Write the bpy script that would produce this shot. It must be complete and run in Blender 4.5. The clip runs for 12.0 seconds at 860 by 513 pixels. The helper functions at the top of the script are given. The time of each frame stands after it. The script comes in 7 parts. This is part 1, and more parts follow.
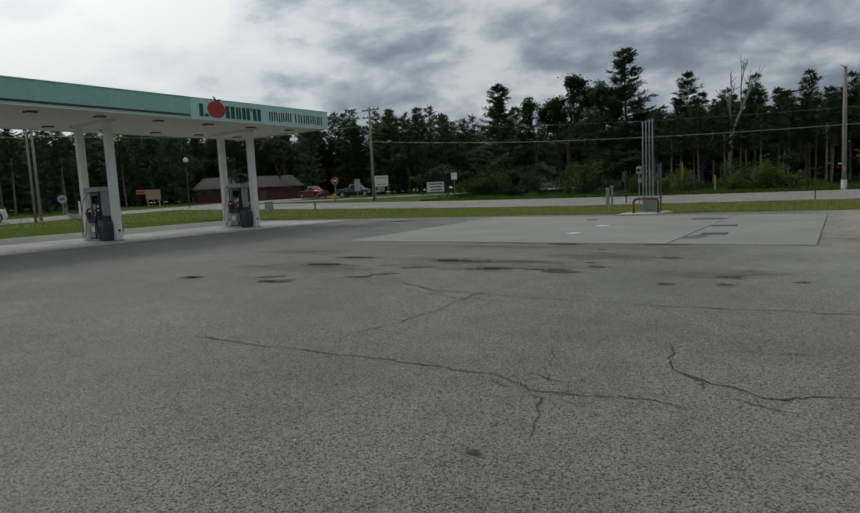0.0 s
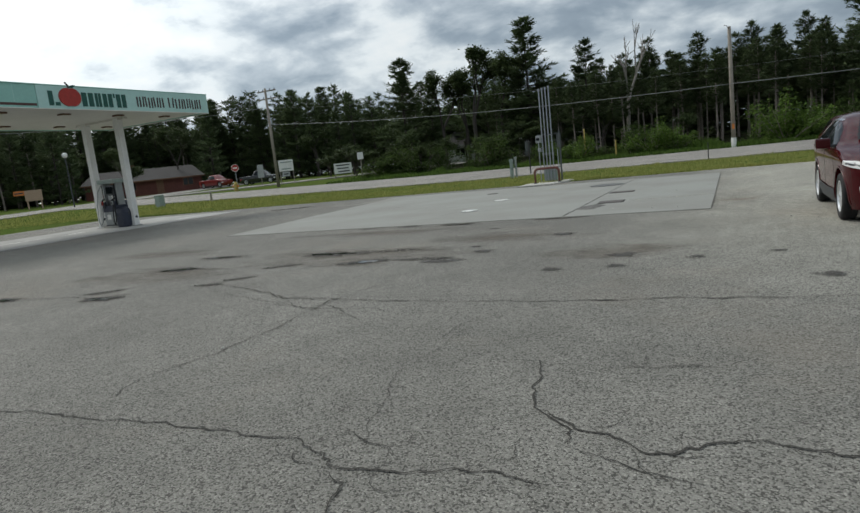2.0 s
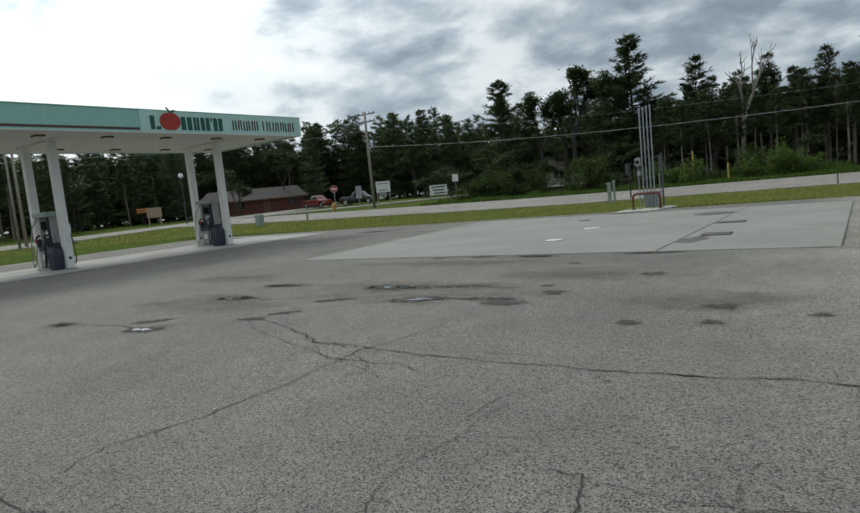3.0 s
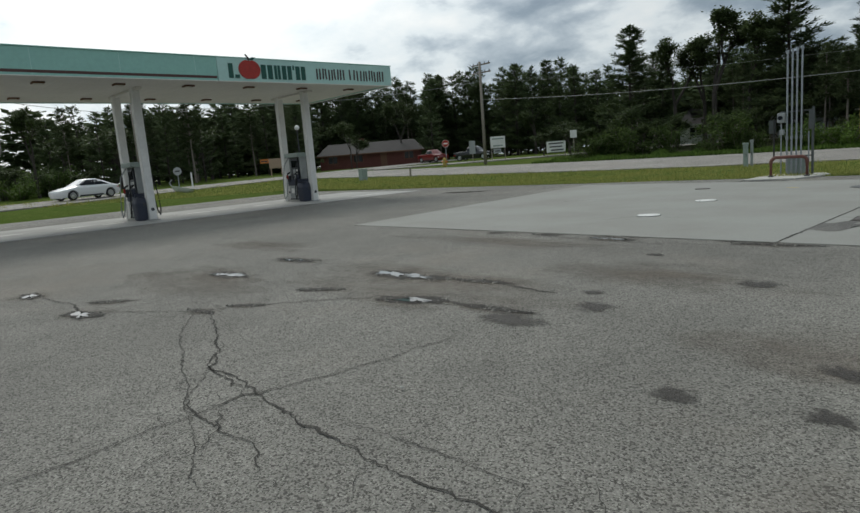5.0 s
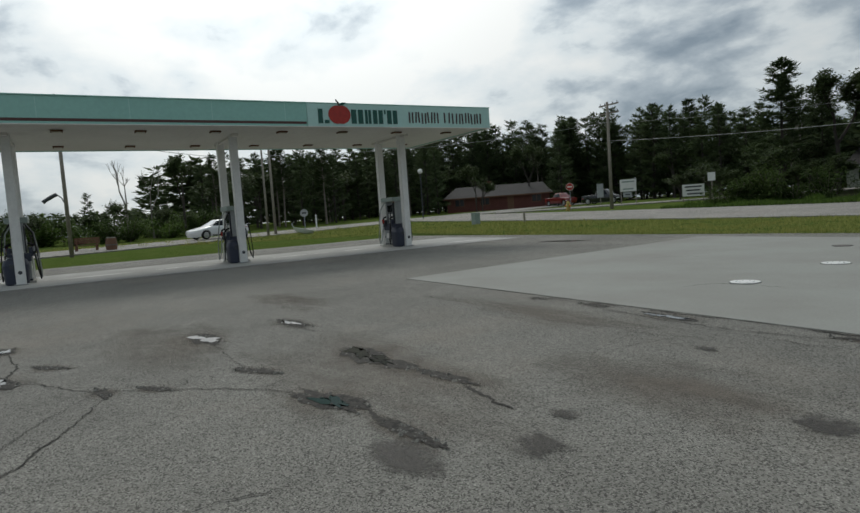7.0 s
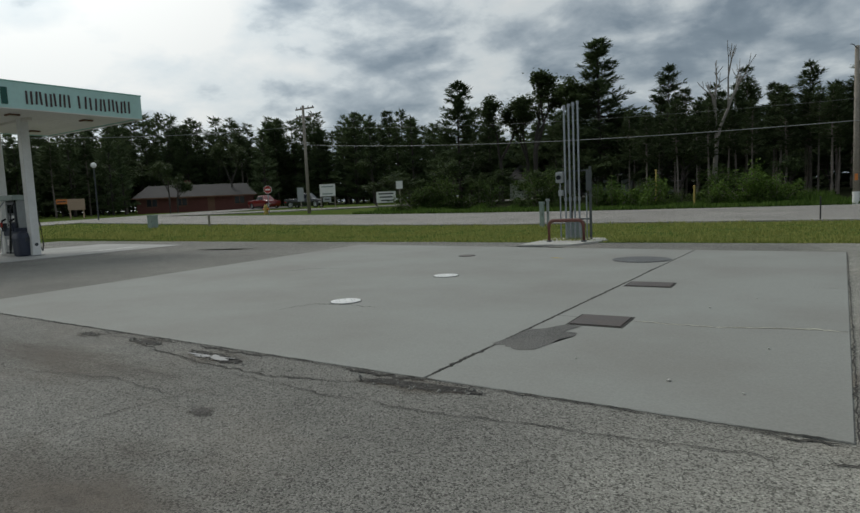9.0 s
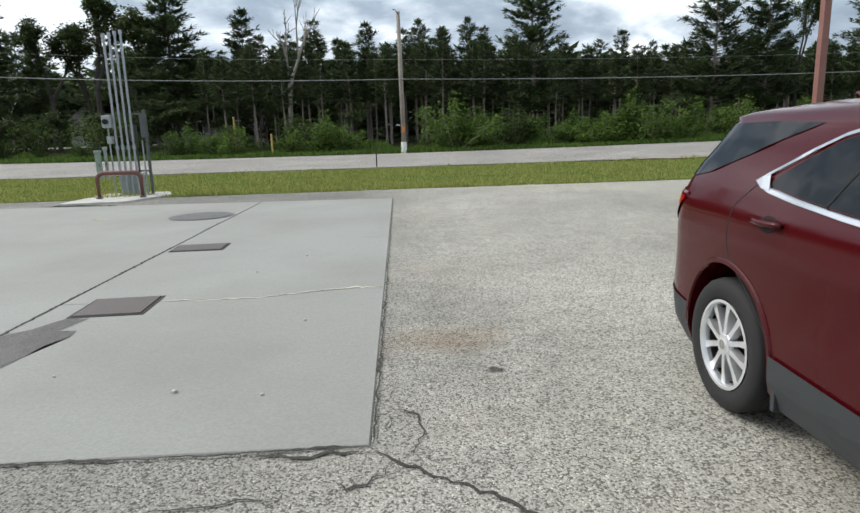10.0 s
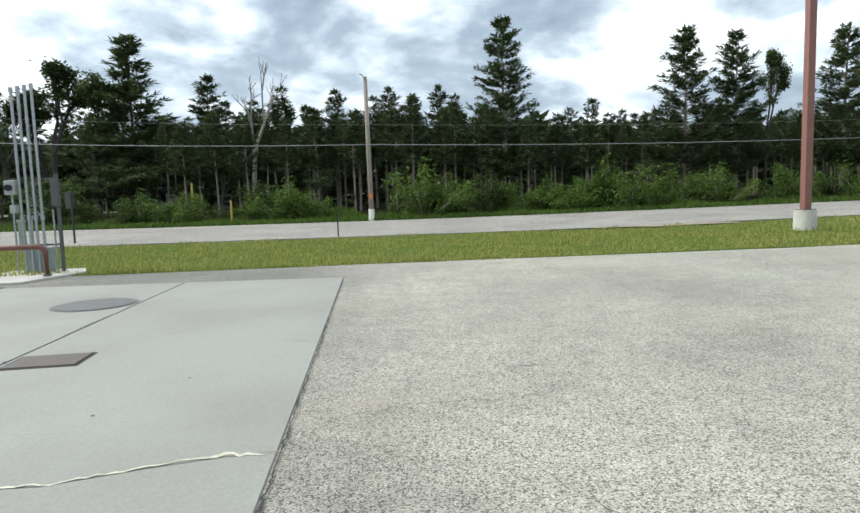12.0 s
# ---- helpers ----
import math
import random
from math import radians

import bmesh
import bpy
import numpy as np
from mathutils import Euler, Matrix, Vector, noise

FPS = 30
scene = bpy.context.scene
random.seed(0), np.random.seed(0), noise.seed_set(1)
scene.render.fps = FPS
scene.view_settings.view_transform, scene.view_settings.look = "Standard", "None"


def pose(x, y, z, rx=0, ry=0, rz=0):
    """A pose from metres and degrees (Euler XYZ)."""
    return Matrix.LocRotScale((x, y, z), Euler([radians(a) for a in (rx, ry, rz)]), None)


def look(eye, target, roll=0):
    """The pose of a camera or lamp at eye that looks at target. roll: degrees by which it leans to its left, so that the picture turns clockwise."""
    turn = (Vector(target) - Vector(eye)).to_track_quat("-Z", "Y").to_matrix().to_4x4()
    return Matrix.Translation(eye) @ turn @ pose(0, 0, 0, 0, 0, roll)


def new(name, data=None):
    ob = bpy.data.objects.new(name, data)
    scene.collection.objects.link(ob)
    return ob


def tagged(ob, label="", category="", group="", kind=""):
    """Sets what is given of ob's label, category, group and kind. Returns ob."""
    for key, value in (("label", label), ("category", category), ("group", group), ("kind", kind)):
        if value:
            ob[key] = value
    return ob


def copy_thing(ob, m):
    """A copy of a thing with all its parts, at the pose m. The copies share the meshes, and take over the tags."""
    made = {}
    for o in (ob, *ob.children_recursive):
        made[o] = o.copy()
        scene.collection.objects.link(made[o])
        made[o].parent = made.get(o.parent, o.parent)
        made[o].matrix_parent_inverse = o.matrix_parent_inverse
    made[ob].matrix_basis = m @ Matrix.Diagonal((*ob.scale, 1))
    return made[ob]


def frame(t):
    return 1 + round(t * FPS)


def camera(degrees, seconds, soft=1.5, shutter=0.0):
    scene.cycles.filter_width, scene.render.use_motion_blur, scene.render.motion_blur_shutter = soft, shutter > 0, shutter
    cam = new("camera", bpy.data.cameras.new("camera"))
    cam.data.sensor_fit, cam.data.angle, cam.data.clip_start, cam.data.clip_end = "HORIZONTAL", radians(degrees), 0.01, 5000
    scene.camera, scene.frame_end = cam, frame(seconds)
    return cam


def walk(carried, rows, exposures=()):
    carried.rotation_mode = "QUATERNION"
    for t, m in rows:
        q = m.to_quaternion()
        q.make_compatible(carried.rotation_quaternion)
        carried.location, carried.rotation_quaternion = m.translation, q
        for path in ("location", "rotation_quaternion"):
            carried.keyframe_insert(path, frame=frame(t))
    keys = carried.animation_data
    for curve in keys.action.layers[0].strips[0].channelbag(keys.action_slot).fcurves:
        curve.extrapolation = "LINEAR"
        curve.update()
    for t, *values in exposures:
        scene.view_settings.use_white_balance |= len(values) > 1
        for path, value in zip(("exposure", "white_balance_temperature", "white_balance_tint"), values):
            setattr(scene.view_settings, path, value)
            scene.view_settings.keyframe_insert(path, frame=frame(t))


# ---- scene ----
cam = camera(69.8, 12.0, soft=1.5)
PATH = [
    (0, (0.429, 0.792, 1.431), (-0.68, 2.442, 1.215), -2.7),
    (0.5, (0.368, 0.926, 1.397), (-0.736, 2.58, 1.188), -5.1),
    (1, (0.396, 1.296, 1.4), (-0.678, 2.971, 1.195), -5.2),
    (1.5, (0.44, 1.755, 1.394), (-0.585, 3.454, 1.146), -5.7),
    (2, (0.43, 2.383, 1.419), (-0.46, 4.148, 1.115), -6.2),
    (2.5, (0.41, 3.036, 1.415), (-0.629, 4.733, 1.208), -4.9),
    (3, (0.376, 3.578, 1.442), (-0.785, 5.195, 1.238), -5.7),
    (3.5, (0.292, 4.292, 1.431), (-1.079, 5.739, 1.274), -4.1),
    (5.5, (-0.117, 6.864, 1.404), (-1.59, 8.178, 1.082), -5.4),
    (6, (-0.2, 7.436, 1.402), (-1.787, 8.634, 1.191), -6.5),
    (6.5, (-0.217, 8.028, 1.416), (-1.951, 9.013, 1.273), -4.5),
    (8.5, (-0.153, 10.486, 1.4), (-1.609, 11.847, 1.234), -2.0),
    (9, (-0.049, 11.0, 1.41), (-1.159, 12.652, 1.221), -2.5),
    (9.5, (0.113, 11.706, 1.37), (-0.172, 13.671, 1.135), -0.3),
    (10, (0.214, 12.32, 1.383), (0.3, 14.278, 0.984), -1.7),
    (10.5, (0.334, 12.9, 1.388), (0.539, 14.854, 1.017), -3.1),
    (11, (0.405, 13.427, 1.404), (0.701, 15.367, 1.019), -1.8),
    (11.5, (0.488, 13.959, 1.393), (0.763, 15.901, 1.0), -2.6),
    (12, (0.616, 14.431, 1.39), (0.792, 16.414, 1.197), -1.7),
]
STOPS = [(0.0, -0.3, 6500, 6), (1.0, -0.05, 6500, 6), (1.5, 0.02, 6500, 6), (2.0, 0.25, 6500, 7), (3.0, 0.2, 6500, 6), (3.5, 0.0, 6500, 6), (5.5, 0.1, 6500, 6), (6.0, 0.1, 6500, 6), (6.5, -0.14, 6500, 6), (9.0, -0.2, 6500, 6), (9.5, 0.1, 6500, 8), (10.0, 0.92, 6500, 10), (11.0, 1.05, 6500, 7), (12.0, 1.15, 6500, 7)]
walk(cam, [(t, look(eye, target, roll)) for t, eye, target, roll in PATH], STOPS)

# ---- light: broken cloud, the sun behind it in the west ----
SUN_AZ, SUN_EL = radians(-72), radians(42)
SUN_DIR = Vector((math.sin(SUN_AZ) * math.cos(SUN_EL), math.cos(SUN_AZ) * math.cos(SUN_EL), math.sin(SUN_EL)))


def nd(tree, kind, **values):
    n = tree.nodes.new(kind)
    for key, v in values.items():
        if key in n.inputs:
            n.inputs[key].default_value = v
    return n


def math_node(tree, op, a, b=None, clamp=False):
    n = tree.nodes.new("ShaderNodeMath")
    n.operation, n.use_clamp = op, clamp
    for i, v in enumerate((a, b)):
        if v is None:
            continue
        if isinstance(v, (int, float)):
            n.inputs[i].default_value = v
        else:
            tree.links.new(v, n.inputs[i])
    return n.outputs[0]


def ramp(tree, fac, stops):
    n = tree.nodes.new("ShaderNodeValToRGB")
    e = n.color_ramp.elements
    while len(e) < len(stops):
        e.new(0.5)
    for el, (p, c) in zip(e, stops):
        el.position = p
        el.color = (*c, 1) if len(c) == 3 else c
    tree.links.new(fac, n.inputs[0])
    return n.outputs[0]


def mix_color(tree, fac, a, b, blend="MIX"):
    n = tree.nodes.new("ShaderNodeMix")
    n.data_type, n.blend_type = "RGBA", blend
    for sock, v in ((n.inputs[0], fac), (n.inputs[6], a), (n.inputs[7], b)):
        if isinstance(v, (int, float)):
            sock.default_value = v
        elif isinstance(v, tuple):
            sock.default_value = (*v, 1)
        else:
            tree.links.new(v, sock)
    return n.outputs[2]


def build_world():
    world = bpy.data.worlds.new("overcast_sky")
    scene.world = world
    world.use_nodes = True
    t = world.node_tree
    t.nodes.clear()
    sky = t.nodes.new("ShaderNodeTexSky")
    sky.sky_type, sky.sun_disc = "NISHITA", False
    sky.sun_elevation, sky.sun_rotation = SUN_EL, SUN_AZ
    tc = t.nodes.new("ShaderNodeTexCoord")
    sep = t.nodes.new("ShaderNodeSeparateXYZ")
    t.links.new(tc.outputs["Generated"], sep.inputs[0])
    height = math_node(t, "MAXIMUM", sep.outputs[2], 0.0)
    den = math_node(t, "ADD", height, 0.34)
    comb = t.nodes.new("ShaderNodeCombineXYZ")
    t.links.new(math_node(t, "DIVIDE", sep.outputs[0], den), comb.inputs[0])
    t.links.new(math_node(t, "DIVIDE", sep.outputs[1], den), comb.inputs[1])
    big = nd(t, "ShaderNodeTexNoise", Scale=1.9, Detail=7.0, Roughness=0.50, Distortion=0.35)
    fine = nd(t, "ShaderNodeTexNoise", Scale=5.2, Detail=8.0, Roughness=0.55, Distortion=0.2)
    for n in (big, fine):
        t.links.new(comb.outputs[0], n.inputs["Vector"])
    cover = math_node(t, "ADD", math_node(t, "MULTIPLY", big.outputs[0], 0.68), math_node(t, "MULTIPLY", fine.outputs[0], 0.32))
    # the cloud is thin and bright towards the sun, heavy and blue-grey away from it
    dot = t.nodes.new("ShaderNodeVectorMath")
    dot.operation = "DOT_PRODUCT"
    t.links.new(tc.outputs["Generated"], dot.inputs[0])
    dot.inputs[1].default_value = SUN_DIR
    toward = math_node(t, "MAXIMUM", dot.outputs["Value"], 0.0)
    glow = math_node(t, "POWER", toward, 4.5)
    lit = math_node(t, "ADD", cover, math_node(t, "MULTIPLY", glow, 0.26))
    # a heavy bank of cloud stands over the woods
    bank = t.nodes.new("ShaderNodeVectorMath")
    bank.operation = "DOT_PRODUCT"
    t.links.new(tc.outputs["Generated"], bank.inputs[0])
    bank.inputs[1].default_value = Vector((-0.30, 0.88, 0.36)).normalized()
    heavy = math_node(t, "POWER", math_node(t, "MAXIMUM", bank.outputs["Value"], 0.0), 6.0)
    lit = math_node(t, "SUBTRACT", lit, math_node(t, "MULTIPLY", heavy, 0.046))
    clouds = ramp(t, lit, [(0.36, (0.17, 0.225, 0.29)), (0.45, (0.29, 0.355, 0.43)), (0.51, (0.50, 0.565, 0.635)), (0.565, (0.82, 0.87, 0.91)), (0.66, (1.0, 1.0, 1.0))])
    gain = math_node(t, "ADD", math_node(t, "MULTIPLY", math_node(t, "POWER", toward, 8.0), 1.3), 0.80)
    # clearer, paler band just above the horizon
    low = math_node(t, "SUBTRACT", 1.0, math_node(t, "MULTIPLY", height, 4.0), True)
    clouds = mix_color(t, math_node(t, "MULTIPLY", low, 0.22), clouds, (0.70, 0.77, 0.84))
    shaded = t.nodes.new("ShaderNodeVectorMath")
    shaded.operation = "SCALE"
    t.links.new(clouds, shaded.inputs[0])
    t.links.new(gain, shaded.inputs["Scale"])
    back = nd(t, "ShaderNodeBackground", Strength=SKY_GAIN)
    t.links.new(shaded.outputs[0], back.inputs[0])
    blue = nd(t, "ShaderNodeBackground", Strength=0.05)
    t.links.new(sky.outputs[0], blue.inputs[0])
    add = t.nodes.new("ShaderNodeMixShader")
    add.inputs[0].default_value = 0.88
    t.links.new(blue.outputs[0], add.inputs[1])
    t.links.new(back.outputs[0], add.inputs[2])
    out = t.nodes.new("ShaderNodeOutputWorld")
    t.links.new(add.outputs[0], out.inputs[0])


SKY_GAIN = 1.0
build_world()
sun = new("sun", bpy.data.lights.new("sun", "SUN"))
sun.data.energy, sun.data.angle, sun.data.color = 0.9, radians(14), (1.0, 0.95, 0.88)
sun.matrix_world = look(SUN_DIR * 100, (0, 0, 0))


# ---- materials ----
def material(name, base, rough=0.8, metal=0.0, grain=0.0, grain_size=40.0, stain=0.0, stain_size=1.5, bump=0.0, second=None, spec=0.5, coat=0.0):
    """Base colour with fine grain, larger stains towards a second colour, and fine relief."""
    m = bpy.data.materials.new(name)
    m.use_nodes = True
    t = m.node_tree
    b = t.nodes["Principled BSDF"]
    b.inputs["Roughness"].default_value, b.inputs["Metallic"].default_value = rough, metal
    b.inputs["Specular IOR Level"].default_value, b.inputs["Coat Weight"].default_value = spec, coat
    b.inputs["Base Color"].default_value = (*base, 1)
    tc = t.nodes.new("ShaderNodeTexCoord")
    colour = None
    if stain:
        n = nd(t, "ShaderNodeTexNoise", Scale=stain_size, Detail=6.0, Roughness=0.6)
        t.links.new(tc.outputs["Object"], n.inputs["Vector"])
        f = ramp(t, n.outputs[0], [(0.38, (0, 0, 0)), (0.68, (stain, stain, stain))])
        colour = mix_color(t, f, base, second or tuple(0.5 * c for c in base))
    if grain:
        n = nd(t, "ShaderNodeTexNoise", Scale=grain_size, Detail=3.0, Roughness=0.7)
        t.links.new(tc.outputs["Object"], n.inputs["Vector"])
        f = ramp(t, n.outputs[0], [(0.3, (1 - grain,) * 3), (0.7, (1 + grain,) * 3)])
        colour = mix_color(t, 1.0, colour or base, f, "MULTIPLY")
        r = math_node(t, "ADD", math_node(t, "MULTIPLY", n.outputs[0], 0.16), rough - 0.08, True)
        t.links.new(r, b.inputs["Roughness"])
        if bump:
            bp = nd(t, "ShaderNodeBump", Strength=bump, Distance=0.01)
            t.links.new(n.outputs[0], bp.inputs["Height"])
            t.links.new(bp.outputs[0], b.inputs["Normal"])
    if colour:
        t.links.new(colour, b.inputs["Base Color"])
    return m


def asphalt(name, dark, light, tint, cell=108.0, contrast=0.8, paler=0.0):
    """Worn asphalt: exposed aggregate, each chip with its own tone, with broad worn and rusty areas."""
    m = bpy.data.materials.new(name)
    m.use_nodes = True
    t = m.node_tree
    b = t.nodes["Principled BSDF"]
    tc = t.nodes.new("ShaderNodeTexCoord")
    v = nd(t, "ShaderNodeTexVoronoi", Scale=cell, Randomness=1.0)
    warp = nd(t, "ShaderNodeTexNoise", Scale=35.0, Detail=2.0)
    t.links.new(tc.outputs["Object"], warp.inputs["Vector"])
    wv = t.nodes.new("ShaderNodeVectorMath")
    wv.operation = "MULTIPLY_ADD"
    t.links.new(warp.outputs[1], wv.inputs[0])
    wv.inputs[1].default_value = (0.014, 0.014, 0.0)
    t.links.new(tc.outputs["Object"], wv.inputs[2])
    t.links.new(wv.outputs[0], v.inputs["Vector"])
    sep = t.nodes.new("ShaderNodeSeparateColor")
    t.links.new(v.outputs["Color"], sep.inputs[0])
    chip = ramp(t, sep.outputs[0], [(0.0, tuple(0.62 * c for c in dark)), (0.2, tuple(0.75 * c for c in dark)), (0.32, tuple(0.5 * (a + c) for a, c in zip(dark, light))), (0.88, tuple(0.93 * c for c in light)), (1.0, tuple(min(1, c * 1.25) for c in light))])
    edge = ramp(t, v.outputs["Distance"], [(0.25, (1, 1, 1)), (0.75, (0.58, 0.58, 0.58))])
    colour = mix_color(t, 0.9 * contrast, chip, edge, "MULTIPLY")
    broad = nd(t, "ShaderNodeTexNoise", Scale=0.33, Detail=7.0, Roughness=0.62)
    mid = nd(t, "ShaderNodeTexNoise", Scale=2.7, Detail=6.0, Roughness=0.65)
    rust = nd(t, "ShaderNodeTexNoise", Scale=0.21, Detail=5.0, Roughness=0.7)
    for n in (broad, mid, rust):
        t.links.new(tc.outputs["Object"], n.inputs["Vector"])
    colour = mix_color(t, 1.0, colour, ramp(t, broad.outputs[0], [(0.32, (0.80,) * 3), (0.66, (1.16,) * 3)]), "MULTIPLY")
    colour = mix_color(t, 1.0, colour, ramp(t, mid.outputs[0], [(0.3, (0.91,) * 3), (0.7, (1.07,) * 3)]), "MULTIPLY")
    colour = mix_color(t, ramp(t, rust.outputs[0], [(0.52, (0, 0, 0)), (0.75, (0.5, 0.5, 0.5))]), colour, tint)
    if paler:
        # the eastern part of the lot is older, more bleached asphalt
        pos = t.nodes.new("ShaderNodeSeparateXYZ")
        t.links.new(tc.outputs["Object"], pos.inputs[0])
        fx = math_node(t, "ADD", math_node(t, "MULTIPLY", pos.outputs[0], 0.32), 0.55, True)
        fy = math_node(t, "ADD", math_node(t, "MULTIPLY", pos.outputs[1], 0.16), -1.15, True)
        f = math_node(t, "MULTIPLY", math_node(t, "MULTIPLY", fx, fy), math_node(t, "ADD", mid.outputs[0], 0.5), True)
        grow = mix_color(t, f, (1.0, 1.0, 1.0), (paler, paler * 1.0, paler * 0.965))
        colour = mix_color(t, 1.0, colour, grow, "MULTIPLY")
    t.links.new(colour, b.inputs["Base Color"])
    b.inputs["Roughness"].default_value = 0.88
    b.inputs["Specular IOR Level"].default_value = 0.35
    bp = nd(t, "ShaderNodeBump", Strength=0.55, Distance=0.006)
    bp.invert = True
    t.links.new(v.outputs["Distance"], bp.inputs["Height"])
    bp2 = nd(t, "ShaderNodeBump", Strength=0.35, Distance=0.03)
    t.links.new(mid.outputs[0], bp2.inputs["Height"])
    t.links.new(bp.outputs[0], bp2.inputs["Normal"])
    t.links.new(bp2.outputs[0], b.inputs["Normal"])
    return m


def foliage(name, a, b_, rough=0.62, through_light=0.25):
    """Leaves or needles: tone varies from clump to clump, with some light coming through."""
    m = bpy.data.materials.new(name)
    m.use_nodes = True
    t = m.node_tree
    b = t.nodes["Principled BSDF"]
    g = t.nodes.new("ShaderNodeNewGeometry")
    o = t.nodes.new("ShaderNodeObjectInfo")
    f = math_node(t, "ADD", math_node(t, "MULTIPLY", g.outputs["Random Per Island"], 0.7), math_node(t, "MULTIPLY", o.outputs["Random"], 0.3))
    c = ramp(t, f, [(0.0, a), (1.0, b_)])
    t.links.new(c, b.inputs["Base Color"])
    b.inputs["Roughness"].default_value = rough
    b.inputs["Specular IOR Level"].default_value = 0.06
    tr = t.nodes.new("ShaderNodeBsdfTranslucent")
    t.links.new(c, tr.inputs[0])
    mx = t.nodes.new("ShaderNodeMixShader")
    mx.inputs[0].default_value = through_light
    t.links.new(b.outputs[0], mx.inputs[1])
    t.links.new(tr.outputs[0], mx.inputs[2])
    t.links.new(mx.outputs[0], t.nodes["Material Output"].inputs[0])
    return m


def glass(name, tone=(0.02, 0.022, 0.025), rough=0.04):
    m = material(name, tone, rough, spec=0.2)
    return m


ASPHALT = asphalt("worn_asphalt", (0.125, 0.120, 0.106), (0.30, 0.292, 0.262), (0.245, 0.21, 0.17), paler=1.75)
ROAD = asphalt("road_asphalt", (0.215, 0.203, 0.185), (0.41, 0.39, 0.355), (0.36, 0.32, 0.29), cell=50)
CONCRETE = material("broom_finished_concrete", (0.282, 0.288, 0.266), 0.85, grain=0.12, grain_size=55, stain=0.75, stain_size=0.42, bump=0.12, second=(0.225, 0.218, 0.196))
CONCRETE_OLD = material("canopy_apron_concrete", (0.40, 0.40, 0.385), 0.85, grain=0.12, grain_size=30, stain=0.55, stain_size=0.6, bump=0.12, second=(0.24, 0.24, 0.23))
CONCRETE_PALE = material("pale_concrete", (0.50, 0.49, 0.45), 0.88, grain=0.12, grain_size=35, stain=0.4, stain_size=3, bump=0.15)
CRACK = material("crack_shadow_dirt", (0.042, 0.039, 0.034), 0.95, grain=0.4, grain_size=60, stain=0.6, stain_size=9, second=(0.05, 0.047, 0.04), bump=0.4)


def stain(name, colour, strength, crisp, rough=0.85):
    """A ragged stain or broken patch that fades out round its centre; the surface below shows through."""
    m = bpy.data.materials.new(name)
    m.use_nodes = True
    t = m.node_tree
    b = t.nodes["Principled BSDF"]
    b.inputs["Roughness"].default_value = rough
    tc = t.nodes.new("ShaderNodeTexCoord")
    o = t.nodes.new("ShaderNodeObjectInfo")
    shift = t.nodes.new("ShaderNodeVectorMath")
    shift.operation = "ADD"
    t.links.new(tc.outputs["Object"], shift.inputs[0])
    t.links.new(o.outputs["Location"], shift.inputs[1])
    rad = t.nodes.new("ShaderNodeVectorMath")
    rad.operation = "LENGTH"
    t.links.new(tc.outputs["Object"], rad.inputs[0])
    n = nd(t, "ShaderNodeTexNoise", Scale=1.7, Detail=8.0, Roughness=0.68)
    t.links.new(shift.outputs[0], n.inputs["Vector"])
    fine = nd(t, "ShaderNodeTexNoise", Scale=11.0, Detail=3.0, Roughness=0.7)
    t.links.new(shift.outputs[0], fine.inputs["Vector"])
    a = math_node(t, "SUBTRACT", 0.72, rad.outputs["Value"])
    a = math_node(t, "ADD", a, math_node(t, "MULTIPLY", math_node(t, "SUBTRACT", n.outputs[0], 0.5), 2.0))
    a = math_node(t, "MULTIPLY", a, crisp, True)
    edge = math_node(t, "MULTIPLY", math_node(t, "SUBTRACT", 1.0, rad.outputs["Value"]), 5.0, True)
    a = math_node(t, "MULTIPLY", math_node(t, "MULTIPLY", a, edge), strength)
    c = mix_color(t, 1.0, colour, ramp(t, fine.outputs[0], [(0.3, (0.6,) * 3), (0.7, (1.5,) * 3)]), "MULTIPLY")
    t.links.new(c, b.inputs["Base Color"])
    bp = nd(t, "ShaderNodeBump", Strength=0.6, Distance=0.02)
    t.links.new(fine.outputs[0], bp.inputs["Height"])
    t.links.new(bp.outputs[0], b.inputs["Normal"])
    clear = t.nodes.new("ShaderNodeBsdfTransparent")
    mx = t.nodes.new("ShaderNodeMixShader")
    t.links.new(a, mx.inputs[0])
    t.links.new(clear.outputs[0], mx.inputs[1])
    t.links.new(b.outputs[0], mx.inputs[2])
    t.links.new(mx.outputs[0], t.nodes["Material Output"].inputs[0])
    return m


PATCH = stain("broken_asphalt", (0.062, 0.057, 0.05), 0.85, 3.5, 0.9)
BROWN = stain("brown_dirt", (0.15, 0.125, 0.10), 0.55, 1.3, 0.9)
REPAIR = asphalt("repair_asphalt", (0.12, 0.118, 0.11), (0.24, 0.235, 0.22), (0.2, 0.19, 0.17))
OIL = stain("oil_stain", (0.045, 0.04, 0.035), 0.72, 2.6, 0.7)
PIT = asphalt("broken_pit_bed", (0.022, 0.020, 0.018), (0.07, 0.065, 0.057), (0.05, 0.043, 0.036), cell=48, contrast=1.0)
RUST_STAIN = stain("rust_stain", (0.33, 0.20, 0.11), 0.33, 1.2, 0.9)
WATER = material("puddle_water", (0.03, 0.032, 0.03), 0.03, spec=0.9)
IRON = material("cast_iron", (0.16, 0.165, 0.165), 0.55, 0.6, grain=0.25, grain_size=80, stain=0.5, stain_size=6, second=(0.10, 0.085, 0.07), bump=0.3)
